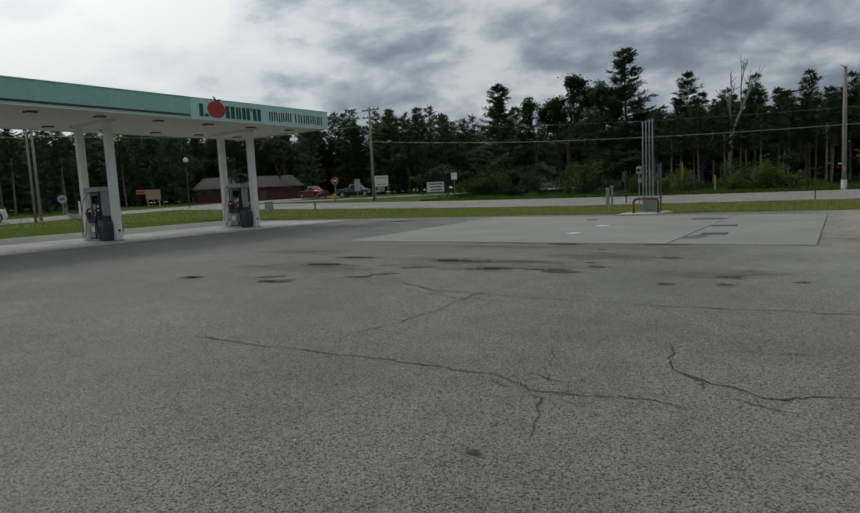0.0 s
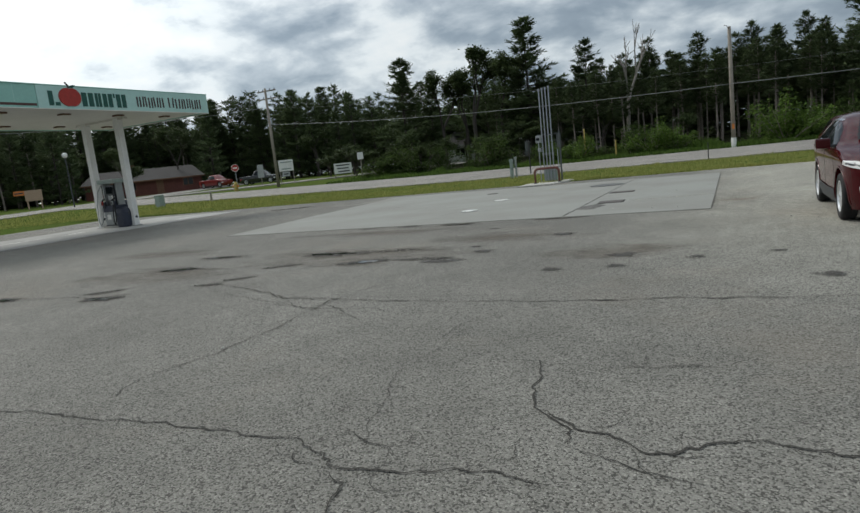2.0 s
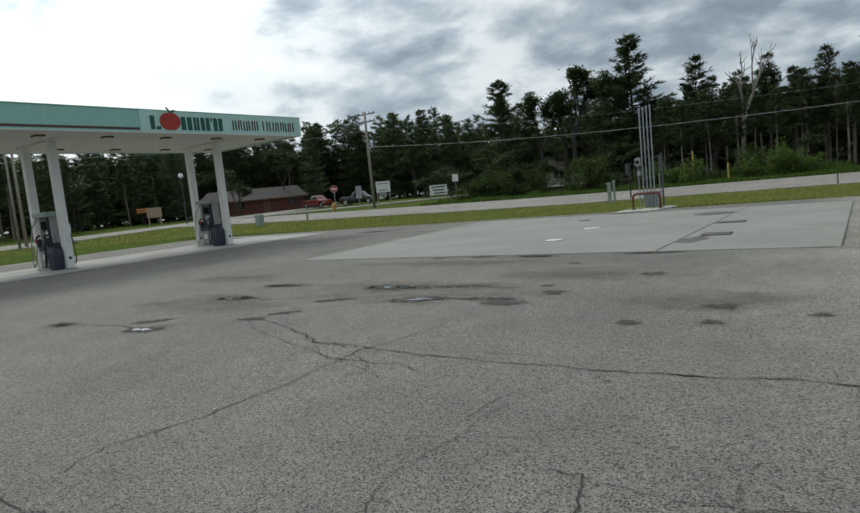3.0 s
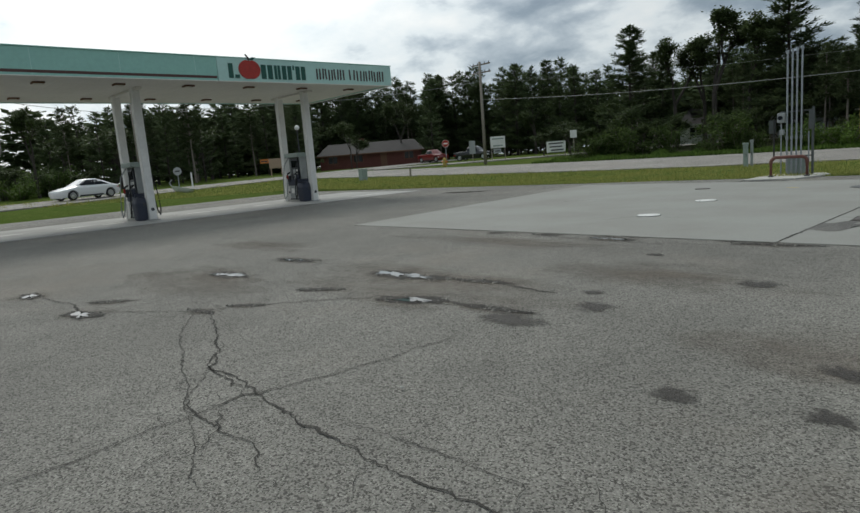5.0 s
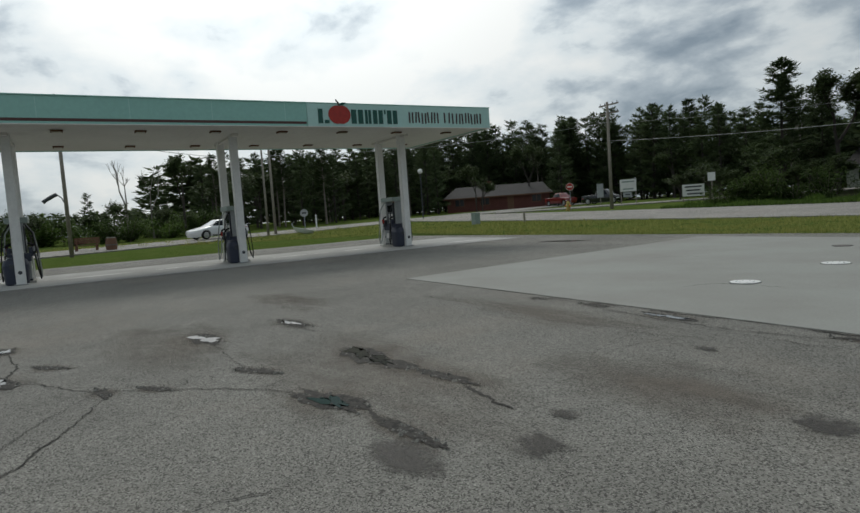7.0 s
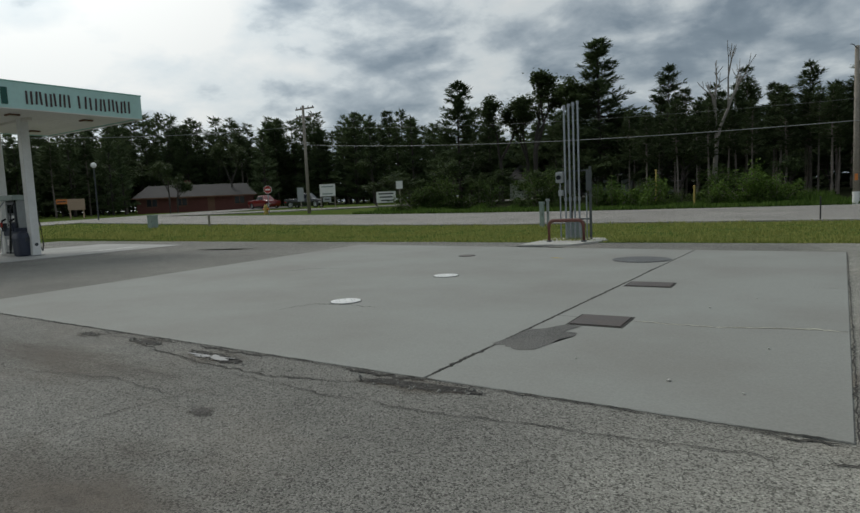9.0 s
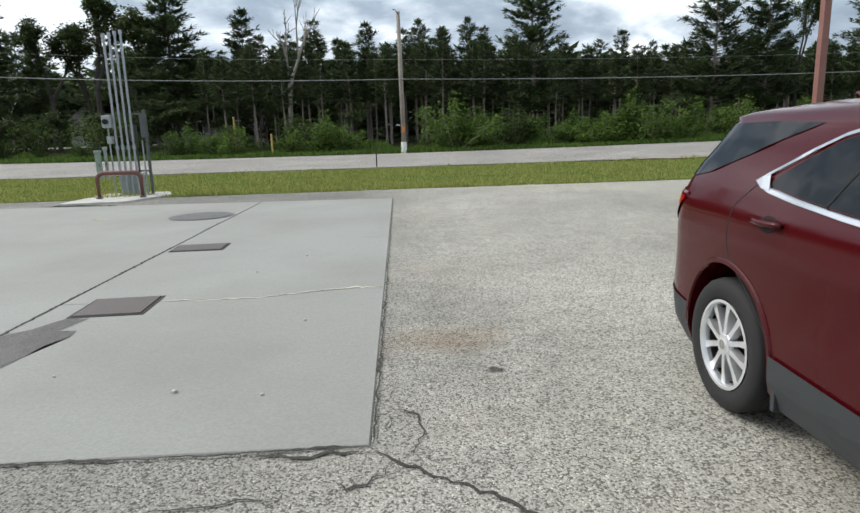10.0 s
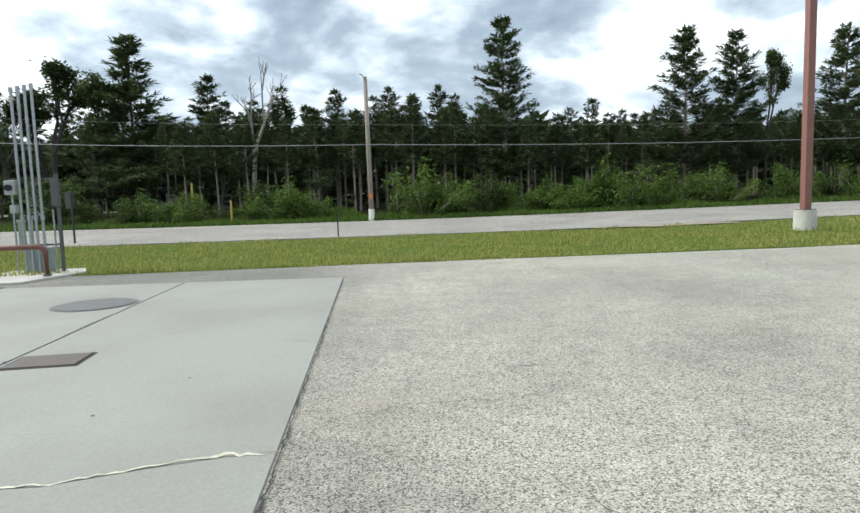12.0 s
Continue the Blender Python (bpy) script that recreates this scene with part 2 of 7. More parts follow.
IRON_DARK = material("rusty_steel_plate", (0.115, 0.105, 0.10), 0.6, 0.5, grain=0.3, grain_size=60, stain=0.5, stain_size=5, second=(0.14, 0.10, 0.08), bump=0.3)
WHITE_LID = material("painted_lid", (0.80, 0.80, 0.78), 0.5, grain=0.1, stain=0.35, stain_size=9, second=(0.45, 0.44, 0.42))
TEAL = material("faded_teal_enamel", (0.30, 0.56, 0.49), 0.38, grain=0.05, grain_size=8, stain=0.35, stain_size=0.8, second=(0.25, 0.48, 0.43))
TEAL_PALE = material("pale_teal_panel", (0.47, 0.70, 0.65), 0.38, grain=0.04, grain_size=8, stain=0.2, stain_size=0.8)
STRIPE = material("dark_red_stripe", (0.085, 0.035, 0.03), 0.5, grain=0.1, grain_size=10)
SIGN_GREEN = material("dark_green_sign_paint", (0.008, 0.085, 0.065), 0.45, grain=0.1, grain_size=12)
SIGN_BROWN = material("dark_brown_sign_paint", (0.055, 0.03, 0.028), 0.45, grain=0.1, grain_size=12)
RED = material("sign_red", (0.42, 0.03, 0.02), 0.45, grain=0.12, grain_size=9, stain=0.3, stain_size=4)
SOFFIT = material("white_soffit", (0.72, 0.70, 0.66), 0.6, grain=0.05, grain_size=6, stain=0.3, stain_size=0.7, second=(0.55, 0.52, 0.48))
WHITE = material("white_paint", (0.78, 0.78, 0.76), 0.5, grain=0.05, grain_size=12, stain=0.3, stain_size=2.5, second=(0.52, 0.52, 0.5))
LIGHT_LENS = material("frosted_lens", (0.45, 0.43, 0.38), 0.3, grain=0.1)
DARK_GREY = material("dark_grey_enamel", (0.045, 0.05, 0.058), 0.45, grain=0.1, grain_size=15)
BLUE_GREY = material("navy_plastic", (0.028, 0.035, 0.06), 0.5, grain=0.15, grain_size=20)
PUMP_GREY = material("pump_grey_panel", (0.33, 0.35, 0.35), 0.45, grain=0.08, grain_size=18, stain=0.3, stain_size=3)
RUBBER = material("black_rubber", (0.012, 0.012, 0.0125), 0.8, grain=0.25, grain_size=70, bump=0.2)
GALV = material("galvanised_steel", (0.33, 0.355, 0.38), 0.42, 0.75, grain=0.15, grain_size=25, stain=0.4, stain_size=4, second=(0.3, 0.31, 0.33))
DARK_BOX = material("dark_grey_box_paint", (0.085, 0.095, 0.095), 0.55, 0.1, grain=0.1, grain_size=20, stain=0.3, stain_size=5)
BOX_GREY = material("grey_enclosure_paint", (0.36, 0.38, 0.38), 0.5, 0.1, grain=0.08, grain_size=20, stain=0.3, stain_size=5)
GREEN_GREY = material("faded_utility_green", (0.30, 0.36, 0.33), 0.55, grain=0.08, grain_size=20, stain=0.3, stain_size=4)
RUSTY_RED = material("weathered_red_oxide_paint", (0.155, 0.055, 0.042), 0.6, grain=0.2, grain_size=30, stain=0.6, stain_size=5, second=(0.10, 0.05, 0.035), bump=0.2)
POLE_RED = material("brown_red_lamp_paint", (0.20, 0.085, 0.07), 0.55, grain=0.12, grain_size=20, stain=0.35, stain_size=2, second=(0.24, 0.13, 0.11))
WOOD_POLE = material("weathered_pole_wood", (0.28, 0.25, 0.21), 0.9, grain=0.25, grain_size=14, stain=0.5, stain_size=1.2, bump=0.4, second=(0.17, 0.15, 0.125))
WOOD_BROWN = material("brown_stained_wood", (0.17, 0.085, 0.05), 0.75, grain=0.2, grain_size=18, stain=0.3, stain_size=3, bump=0.2)
BLACK_STEEL = material("black_steel", (0.02, 0.02, 0.02), 0.55, grain=0.1)
WIRE = material("aluminium_cable", (0.30, 0.31, 0.31), 0.5, 0.4)
GRASS = material("mown_grass_soil", (0.075, 0.112, 0.026), 0.95, grain=0.45, grain_size=22, stain=0.55, stain_size=0.9, bump=0.6, second=(0.115, 0.13, 0.044), spec=0.0)
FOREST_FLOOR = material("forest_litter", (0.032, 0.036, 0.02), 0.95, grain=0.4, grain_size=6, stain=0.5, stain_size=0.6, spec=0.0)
BLADES = foliage("grass_blades", (0.13, 0.175, 0.035), (0.42, 0.41, 0.14), 0.7, 0.35)
NEEDLES = foliage("dark_pine_needles", (0.045, 0.066, 0.034), (0.115, 0.148, 0.068), 0.9, 0.22)
NEEDLES_B = foliage("spruce_needles", (0.052, 0.078, 0.039), (0.14, 0.183, 0.086), 0.9, 0.25)
LEAVES = foliage("oak_leaves", (0.045, 0.066, 0.028), (0.105, 0.14, 0.056), 0.5, 0.3)
SHRUB_DARK = foliage("dull_shrub_leaves", (0.03, 0.055, 0.016), (0.10, 0.145, 0.042), 0.8, 0.3)
SHRUB = foliage("bright_shrub_leaves", (0.04, 0.084, 0.018), (0.15, 0.228, 0.05), 0.55, 0.36)
# shade among spruces, oaks and young trees is put into this darker bark
BARK_SHADED = material("shade_darkened_bark", (0.065, 0.055, 0.048), 0.95, grain=0.35, grain_size=9, stain=0.4, stain_size=1.5, bump=0.5)
BARK = material("pine_bark", (0.20, 0.168, 0.145), 0.95, grain=0.35, grain_size=9, stain=0.5, stain_size=1.5, bump=0.5, second=(0.27, 0.24, 0.21))
DEAD_BARK = material("bleached_dead_wood", (0.24, 0.22, 0.195), 0.9, grain=0.2, grain_size=9)
BRICK = material("red_brick_wall", (0.13, 0.045, 0.035), 0.85, grain=0.25, grain_size=12, stain=0.4, stain_size=2)
SHINGLE = material("brown_grey_shingles", (0.045, 0.042, 0.042), 0.9, grain=0.25, grain_size=8, stain=0.4, stain_size=1)
CAR_RED = material("dark_red_metallic_paint", (0.052, 0.0024, 0.0040), 0.16, 0.0, grain=0.05, grain_size=160, spec=0.22, coat=0.15)
CAR_DARK = material("black_plastic_cladding", (0.03, 0.034, 0.038), 0.55, grain=0.12, grain_size=120)
TINTED = glass("tinted_car_glass", (0.008, 0.011, 0.014))
CHROME = material("satin_chrome", (0.72, 0.73, 0.74), 0.16, 1.0)
ALLOY = material("silver_alloy", (0.78, 0.79, 0.80), 0.32, 0.7, grain=0.04, grain_size=30)
TAIL = material("red_lamp_lens", (0.48, 0.012, 0.012), 0.12, coat=0.8)
TAIL_DARK = material("dark_red_lens", (0.12, 0.006, 0.01), 0.12, coat=0.8)
CLEAR_LENS = material("clear_lamp_lens", (0.72, 0.72, 0.72), 0.1, coat=0.8)
ARCH_BLACK = material("wheel_arch_black", (0.008, 0.008, 0.008), 0.9)
CAR_WHITE = material("white_car_paint", (0.78, 0.79, 0.80), 0.25, coat=0.8)
CAR_BLACK = material("black_car_paint", (0.015, 0.016, 0.018), 0.25, coat=0.8)
CAR_BRIGHT_RED = material("red_car_paint", (0.2, 0.016, 0.015), 0.3, coat=0.8)
YELLOW = material("yellow_paint", (0.46, 0.34, 0.09), 0.6, grain=0.15, grain_size=12, stain=0.3, stain_size=4)
ORANGE = material("orange_sign_paint", (0.62, 0.20, 0.04), 0.6, grain=0.1, grain_size=12)
TAN = material("tan_board", (0.42, 0.30, 0.22), 0.8, grain=0.15, grain_size=12)
SEAL = material("joint_sealant_remains", (0.47, 0.45, 0.34), 0.8, grain=0.3, grain_size=40, stain=0.5, stain_size=6, second=(0.62, 0.6, 0.55))
PRINT = material("dark_print", (0.05, 0.05, 0.055), 0.6)
DIRT = material("bare_sandy_dirt", (0.33, 0.27, 0.21), 0.95, grain=0.2, grain_size=20, stain=0.5, stain_size=1.0, bump=0.4)


# ---- mesh helpers ----
def part(name, bm, mat, parent=None, label="", smooth=False):
    """Links a bmesh as one mesh object under a thing or a part."""
    me = bpy.data.meshes.new(name)
    bm.to_mesh(me)
    bm.free()
    me.materials.append(mat)
    if smooth:
        for p in me.polygons:
            p.use_smooth = True
    ob = new(name, me)
    if parent:
        ob.parent = parent
    if label:
        ob["label"] = label
    return ob


def raw(name, verts, faces, mat, parent=None, label="", smooth=False):
    me = bpy.data.meshes.new(name)
    me.from_pydata(verts, [], faces)
    me.update()
    me.materials.append(mat)
    if smooth:
        me.polygons.foreach_set("use_smooth", [True] * len(me.polygons))
    ob = new(name, me)
    if parent:
        ob.parent = parent
    if label:
        ob["label"] = label
    return ob


def empty(name, m=None):
    ob = new(name)
    ob.empty_display_size = 0.2
    if m is not None:
        ob.matrix_basis = m
    return ob


def box(bm, x0, x1, y0, y1, z0, z1, bevel=0.0):
    r = bmesh.ops.create_cube(bm, size=1, matrix=Matrix.Translation(((x0 + x1) / 2, (y0 + y1) / 2, (z0 + z1) / 2)) @ Matrix.Diagonal((abs(x1 - x0), abs(y1 - y0), abs(z1 - z0), 1)))
    if bevel:
        edges = list({e for v in r["verts"] for e in v.link_edges})
        bmesh.ops.bevel(bm, geom=edges, offset=bevel, segments=2, affect="EDGES", profile=0.6)
    return bm


def boxed(x0, x1, y0, y1, z0, z1, bevel=0.0):
    return box(bmesh.new(), x0, x1, y0, y1, z0, z1, bevel)


def tube(bm, a, b, r0, r1=None, n=12):
    """A closed round bar from a to b."""
    a, b = Vector(a), Vector(b)
    d = b - a
    m = Matrix.Translation((a + b) / 2) @ d.to_track_quat("Z", "Y").to_matrix().to_4x4()
    bmesh.ops.create_cone(bm, cap_ends=True, segments=n, radius1=r0, radius2=r0 if r1 is None else r1, depth=d.length, matrix=m)
    return bm


def tubed(a, b, r0, r1=None, n=12):
    return tube(bmesh.new(), a, b, r0, r1, n)


def bent(points, r, n=8):
    """A round bar swept along points, as a bmesh."""
    bm = bmesh.new()
    pts = [Vector(p) for p in points]
    rings = []
    for i, p in enumerate(pts):
        d = (pts[min(i + 1, len(pts) - 1)] - pts[max(i - 1, 0)]).normalized()
        q = d.to_track_quat("Z", "Y")
        rings.append([bm.verts.new(p + q @ Vector((r * math.cos(2 * math.pi * k / n), r * math.sin(2 * math.pi * k / n), 0))) for k in range(n)])
    for s, e in zip(rings, rings[1:]):
        for k in range(n):
            bm.faces.new((s[k], s[(k + 1) % n], e[(k + 1) % n], e[k]))
    bm.faces.new(rings[0][::-1])
    bm.faces.new(rings[-1])
    return bm


def prism(outline, z0, z1):
    """An upright prism over an outline of (x, y)."""
    bm = bmesh.new()
    lo = [bm.verts.new((x, y, z0)) for x, y in outline]
    hi = [bm.verts.new((x, y, z1)) for x, y in outline]
    n = len(outline)
    for k in range(n):
        bm.faces.new((lo[k], lo[(k + 1) % n], hi[(k + 1) % n], hi[k]))
    bm.faces.new(hi)
    bm.faces.new(lo[::-1])
    bmesh.ops.recalc_face_normals(bm, faces=bm.faces)
    return bm


def blob_outline(cx, cy, rx, ry, n=22, rough=0.22, turn=0.0, seed=0):
    """An uneven closed outline round a centre."""
    rnd = random.Random(seed)
    ph = [rnd.uniform(0, 6.3) for _ in range(4)]
    out = []
    for k in range(n):
        a = 2 * math.pi * k / n
        w = 1 + rough * (0.5 * math.sin(2 * a + ph[0]) + 0.35 * math.sin(3 * a + ph[1]) + 0.3 * math.sin(5 * a + ph[2]) + 0.25 * math.sin(7 * a + ph[3])) + rnd.uniform(-0.4, 0.4) * rough
        x, y = rx * w * math.cos(a), ry * w * math.sin(a)
        out.append((cx + x * math.cos(turn) - y * math.sin(turn), cy + x * math.sin(turn) + y * math.cos(turn)))
    return out


def rise(x, y):
    """The land's height: flat at the station, rising gently away from it."""
    r = math.hypot(x + 4.2, y - 14.3) - 24.5
    return 1.2 * math.tanh(0.018 * r / 1.2) if r > 0 else 0.0

# ---- ground, roads and paving ----
LOT_EDGE = 27.6


def lot_edge(x):
    return LOT_EDGE + 0.012 * min(x, 20)


def build_ground():
    """One sheet of turf from the station to the horizon; it dips under the paved lot."""
    xs = sorted({*np.arange(-90, 61, 3.0), -38.0, *np.arange(-640, 641, 50.0)})
    ys = sorted({*np.arange(-60, 121, 3.0), *np.arange(24, 31, 0.5), *np.arange(26.9, 28.3, 0.1), *np.arange(-640, 701, 50.0)})
    verts, faces = [], []
    for y in ys:
        for x in xs:
            inside = -34.0 < x < 58 and y < lot_edge(x) - 0.12
            z = rise(x, y) + (-0.30 if inside else 0.0) + (0.03 * noise.noise((x * 0.3, y * 0.3, 0)) if not inside else 0)
            verts.append((x, y, z))
    w = len(xs)
    for j in range(len(ys) - 1):
        for i in range(w - 1):
            a = j * w + i
            faces.append((a, a + 1, a + w + 1, a + w))
    ob = raw("ground", verts, faces, GRASS, smooth=True)
    tagged(ob, "patchy green and straw-coloured mown grass verge and land", "ground", kind="structure")


def strip(name, line, width, mat, lift, step=2.0, thick=0.25, kind_label="", category="road"):
    """A paved ribbon along a line, following the land, with real thickness."""
    pts = []
    for (x0, y0), (x1, y1) in zip(line, line[1:]):
        n = max(1, int(math.hypot(x1 - x0, y1 - y0) / step))
        pts += [(x0 + (x1 - x0) * k / n, y0 + (y1 - y0) * k / n) for k in range(n)]
    pts.append(line[-1])
    verts, faces = [], []
    for i, (x, y) in enumerate(pts):
        ax, ay = pts[max(i - 3, 0)]
        bx, by = pts[min(i + 3, len(pts) - 1)]
        d = Vector((bx - ax, by - ay)).normalized()
        nx, ny = -d.y, d.x
        for s in (-1, -0.33, 0.33, 1):
            j = 0.18 * noise.noise((x * 0.35, y * 0.35, s * 7)) if abs(s) == 1 else 0
            px, py = x + nx * (s * width / 2 + j), y + ny * (s * width / 2 + j)
            crown = 0.05 * (1 - s * s)
            verts.append((px, py, rise(px, py) + lift + crown))
        verts.append((x - nx * width / 2, y - ny * width / 2, rise(x, y) - thick))
        verts.append((x + nx * width / 2, y + ny * width / 2, rise(x, y) - thick))
    for i in range(len(pts) - 1):
        a, b = 6 * i, 6 * i + 6
        for k in range(3):
            faces.append((a + k, b + k, b + k + 1, a + k + 1)[::-1])
        faces.append((a + 4, b + 4, b, a)[::-1])
        faces.append((a + 3, b + 3, b + 5, a + 5)[::-1])
    ob = raw(name, verts, faces, mat)
    return tagged(ob, kind_label, category, kind="structure")


def build_lot():
    """The paved forecourt: one asphalt sheet with a little unevenness, its edge along the verge."""
    xs = [*np.arange(-34.0, -14, 1.5), *np.arange(-14, 8, 0.5), *np.arange(8, 58.1, 2.0)]
    ts = [*np.linspace(0, 0.55, 14), *np.linspace(0.57, 1.0, 70)]
    verts, faces = [], []
    for t in ts:
        for x in xs:
            y = -45 + (lot_edge(x) + 45) * t
            wob = 0.07 * noise.noise((x * 0.9, 3.1, 0)) if t == 1.0 else 0
            verts.append((x, y + wob, 0.003 * noise.noise((x * 0.5, y * 0.5, 1.0)) - 0.004))
    w = len(xs)
    for j in range(len(ts) - 1):
        for i in range(w - 1):
            a = j * w + i
            faces.append((a, a + 1, a + w + 1, a + w))
    base = len(verts)
    for i in range(w):
        x, y, z = verts[(len(ts) - 1) * w + i]
        verts.append((x, y, -0.3))
    for i in range(w - 1):
        a = (len(ts) - 1) * w + i
        faces.append((a, a + 1, base + i + 1, base + i))
    base = len(verts)
    for j in range(len(ts)):
        x, y, z = verts[j * w]
        verts.append((x, y, -0.3))
    for j in range(len(ts) - 1):
        faces.append((j * w, (j + 1) * w, base + j + 1, base + j))
    lot = raw("pavement_lot", verts, faces, ASPHALT, smooth=True)
    return tagged(lot, "worn cracked grey asphalt forecourt with exposed aggregate", "pavement", kind="structure")


build_ground()
LOT = build_lot()
strip("road_main", [(-58, 44), (-40, 42.8), (-20, 42.1), (10, 42.0), (30, 42.6), (70, 45), (160, 52)], 10.6, ROAD, 0.05, kind_label="pale worn asphalt road beyond the verge")
strip("road_highway", [(-20, -80), (-36, -25), (-45.5, 4.7), (-51, 18.5), (-56.5, 32), (-62, 48), (-70, 70), (-90, 123)], 7.6, ROAD, 0.07, kind_label="pale two-lane asphalt road passing the station")
strip("road_side", [(-58, 52), (-49, 61), (-39, 71.5), (-18, 86), (35, 104)], 5.4, ROAD, 0.09, kind_label="narrow asphalt side road climbing behind roadside signs")


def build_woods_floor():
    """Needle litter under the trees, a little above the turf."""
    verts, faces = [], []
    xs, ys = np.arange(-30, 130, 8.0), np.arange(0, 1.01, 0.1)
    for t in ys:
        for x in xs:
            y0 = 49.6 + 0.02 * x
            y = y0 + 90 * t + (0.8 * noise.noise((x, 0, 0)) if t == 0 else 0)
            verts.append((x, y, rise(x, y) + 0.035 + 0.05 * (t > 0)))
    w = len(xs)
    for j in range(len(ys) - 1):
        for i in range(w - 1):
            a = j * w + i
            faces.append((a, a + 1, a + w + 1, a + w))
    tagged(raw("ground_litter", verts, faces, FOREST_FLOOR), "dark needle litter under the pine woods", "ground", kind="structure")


build_woods_floor()

# concrete slab over the tanks, poured in pieces with open joints
SLAB = empty("pavement_slab")
tagged(SLAB, "smooth grey concrete slab over buried tanks with open joints", "pavement", kind="structure")
SX, SY = -2.76, 17.8
JOINT = [(0.03, SY), (-0.25, SY - 0.02), (-0.62, SY - 0.10), (-1.1, SY - 0.24), (-1.9, SY - 0.22), (SX + 0.012, SY - 0.2)]
for outline in (
    [(-11.95, 14.885), (SX - 0.012, 14.885), (SX - 0.012, 25.6), (-13.0, 26.3)],
    [(SX + 0.012, 14.885), (0.03, 14.885)] + [(x, y - 0.007) for x, y in JOINT],
    [(x, y + 0.007) for x, y in reversed(JOINT)] + [(0.03, 25.45), (SX + 0.012, 25.6)],
):
    bm = prism(outline, -0.12, 0.006)
    bmesh.ops.bevel(bm, geom=[e for e in bm.edges if all(v.co.z > 0 for v in e.verts)], offset=0.006, segments=1, affect="EDGES")
    part("panel", bm, CONCRETE, SLAB)

APRON = prism([(-21.45, 3.2), (-21.45, 25.6), (-27.4, 25.6), (-27.4, 3.2)], -0.1, 0.010)
tagged(part("pavement_apron", APRON, CONCRETE_OLD), "stained pale concrete apron under the fuel canopy", "pavement", kind="structure")


# ---- cracks, potholes, stains and puddles ----
def crack(line, width, seed, mat=None, lift=0.0028, jitter=0.05, name="crack", parent=None):
    """A ragged open crack: a thin ribbon that wanders and swells along the line."""
    rnd = random.Random(seed)
    pts = []
    for (x0, y0), (x1, y1) in zip(line, line[1:]):
        n = max(3, int(math.hypot(x1 - x0, y1 - y0) / 0.04))
        for k in range(n):
            pts.append((x0 + (x1 - x0) * k / n, y0 + (y1 - y0) * k / n))
    pts.append(line[-1])
    verts, faces = [], []
    wander = 0.0
    for i, (x, y) in enumerate(pts):
        ax, ay = pts[max(i - 1, 0)]
        bx, by = pts[min(i + 1, len(pts) - 1)]
        d = Vector((bx - ax, by - ay)).normalized()
        wander = 0.78 * wander + rnd.uniform(-1, 1) * jitter * 0.62
        w = width * (0.25 + 1.1 * abs(noise.noise((x * 2.3, y * 2.3, seed))) + 0.35 * rnd.random())
        ends = min(1, i / 4, (len(pts) - 1 - i) / 4)
        w *= 0.15 + 0.85 * ends
        off = wander + rnd.uniform(-0.7, 0.7) * w
        for s in (-1, 1):
            verts.append((x - d.y * (off + s * w / 2), y + d.x * (off + s * w / 2), lift))
    for i in range(len(pts) - 1):
        faces.append((2 * i, 2 * i + 2, 2 * i + 3, 2 * i + 1)[::-1])
    ob = raw(name, verts, faces, mat or CRACK, parent or LOT)
    return ob


CRACKS_SOUTH = (
    ([(-5.30, 4.73), (-4.15, 4.74), (-3.15, 4.83), (-1.78, 4.85), (-1.51, 4.74), (-1.39, 4.62), (-1.09, 4.69), (-0.69, 4.78), (-0.30, 4.75)], 0.020),
    ([(-1.64, 4.83), (-1.48, 5.01), (-1.09, 4.81)], 0.012),
    ([(-1.39, 4.62), (-1.22, 4.54), (-1.10, 4.14), (-1.05, 3.83)], 0.013),
    ([(-1.03, 6.29), (-0.80, 6.30), (-0.70, 5.80), (-0.57, 5.50), (-0.35, 5.29), (-0.32, 5.12)], 0.018),
    ([(-0.57, 5.50), (-0.25, 5.29), (0.05, 5.15), (0.47, 5.37), (1.0, 5.30), (1.70, 5.39)], 0.020),
    ([(-0.32, 5.12), (-0.05, 4.98), (0.30, 4.90)], 0.012),
    ([(-0.80, 6.30), (-0.26, 6.24), (0.55, 6.38)], 0.010),
    ([(-1.61, 7.10), (-1.69, 5.94), (-1.33, 4.80)], 0.008),
)
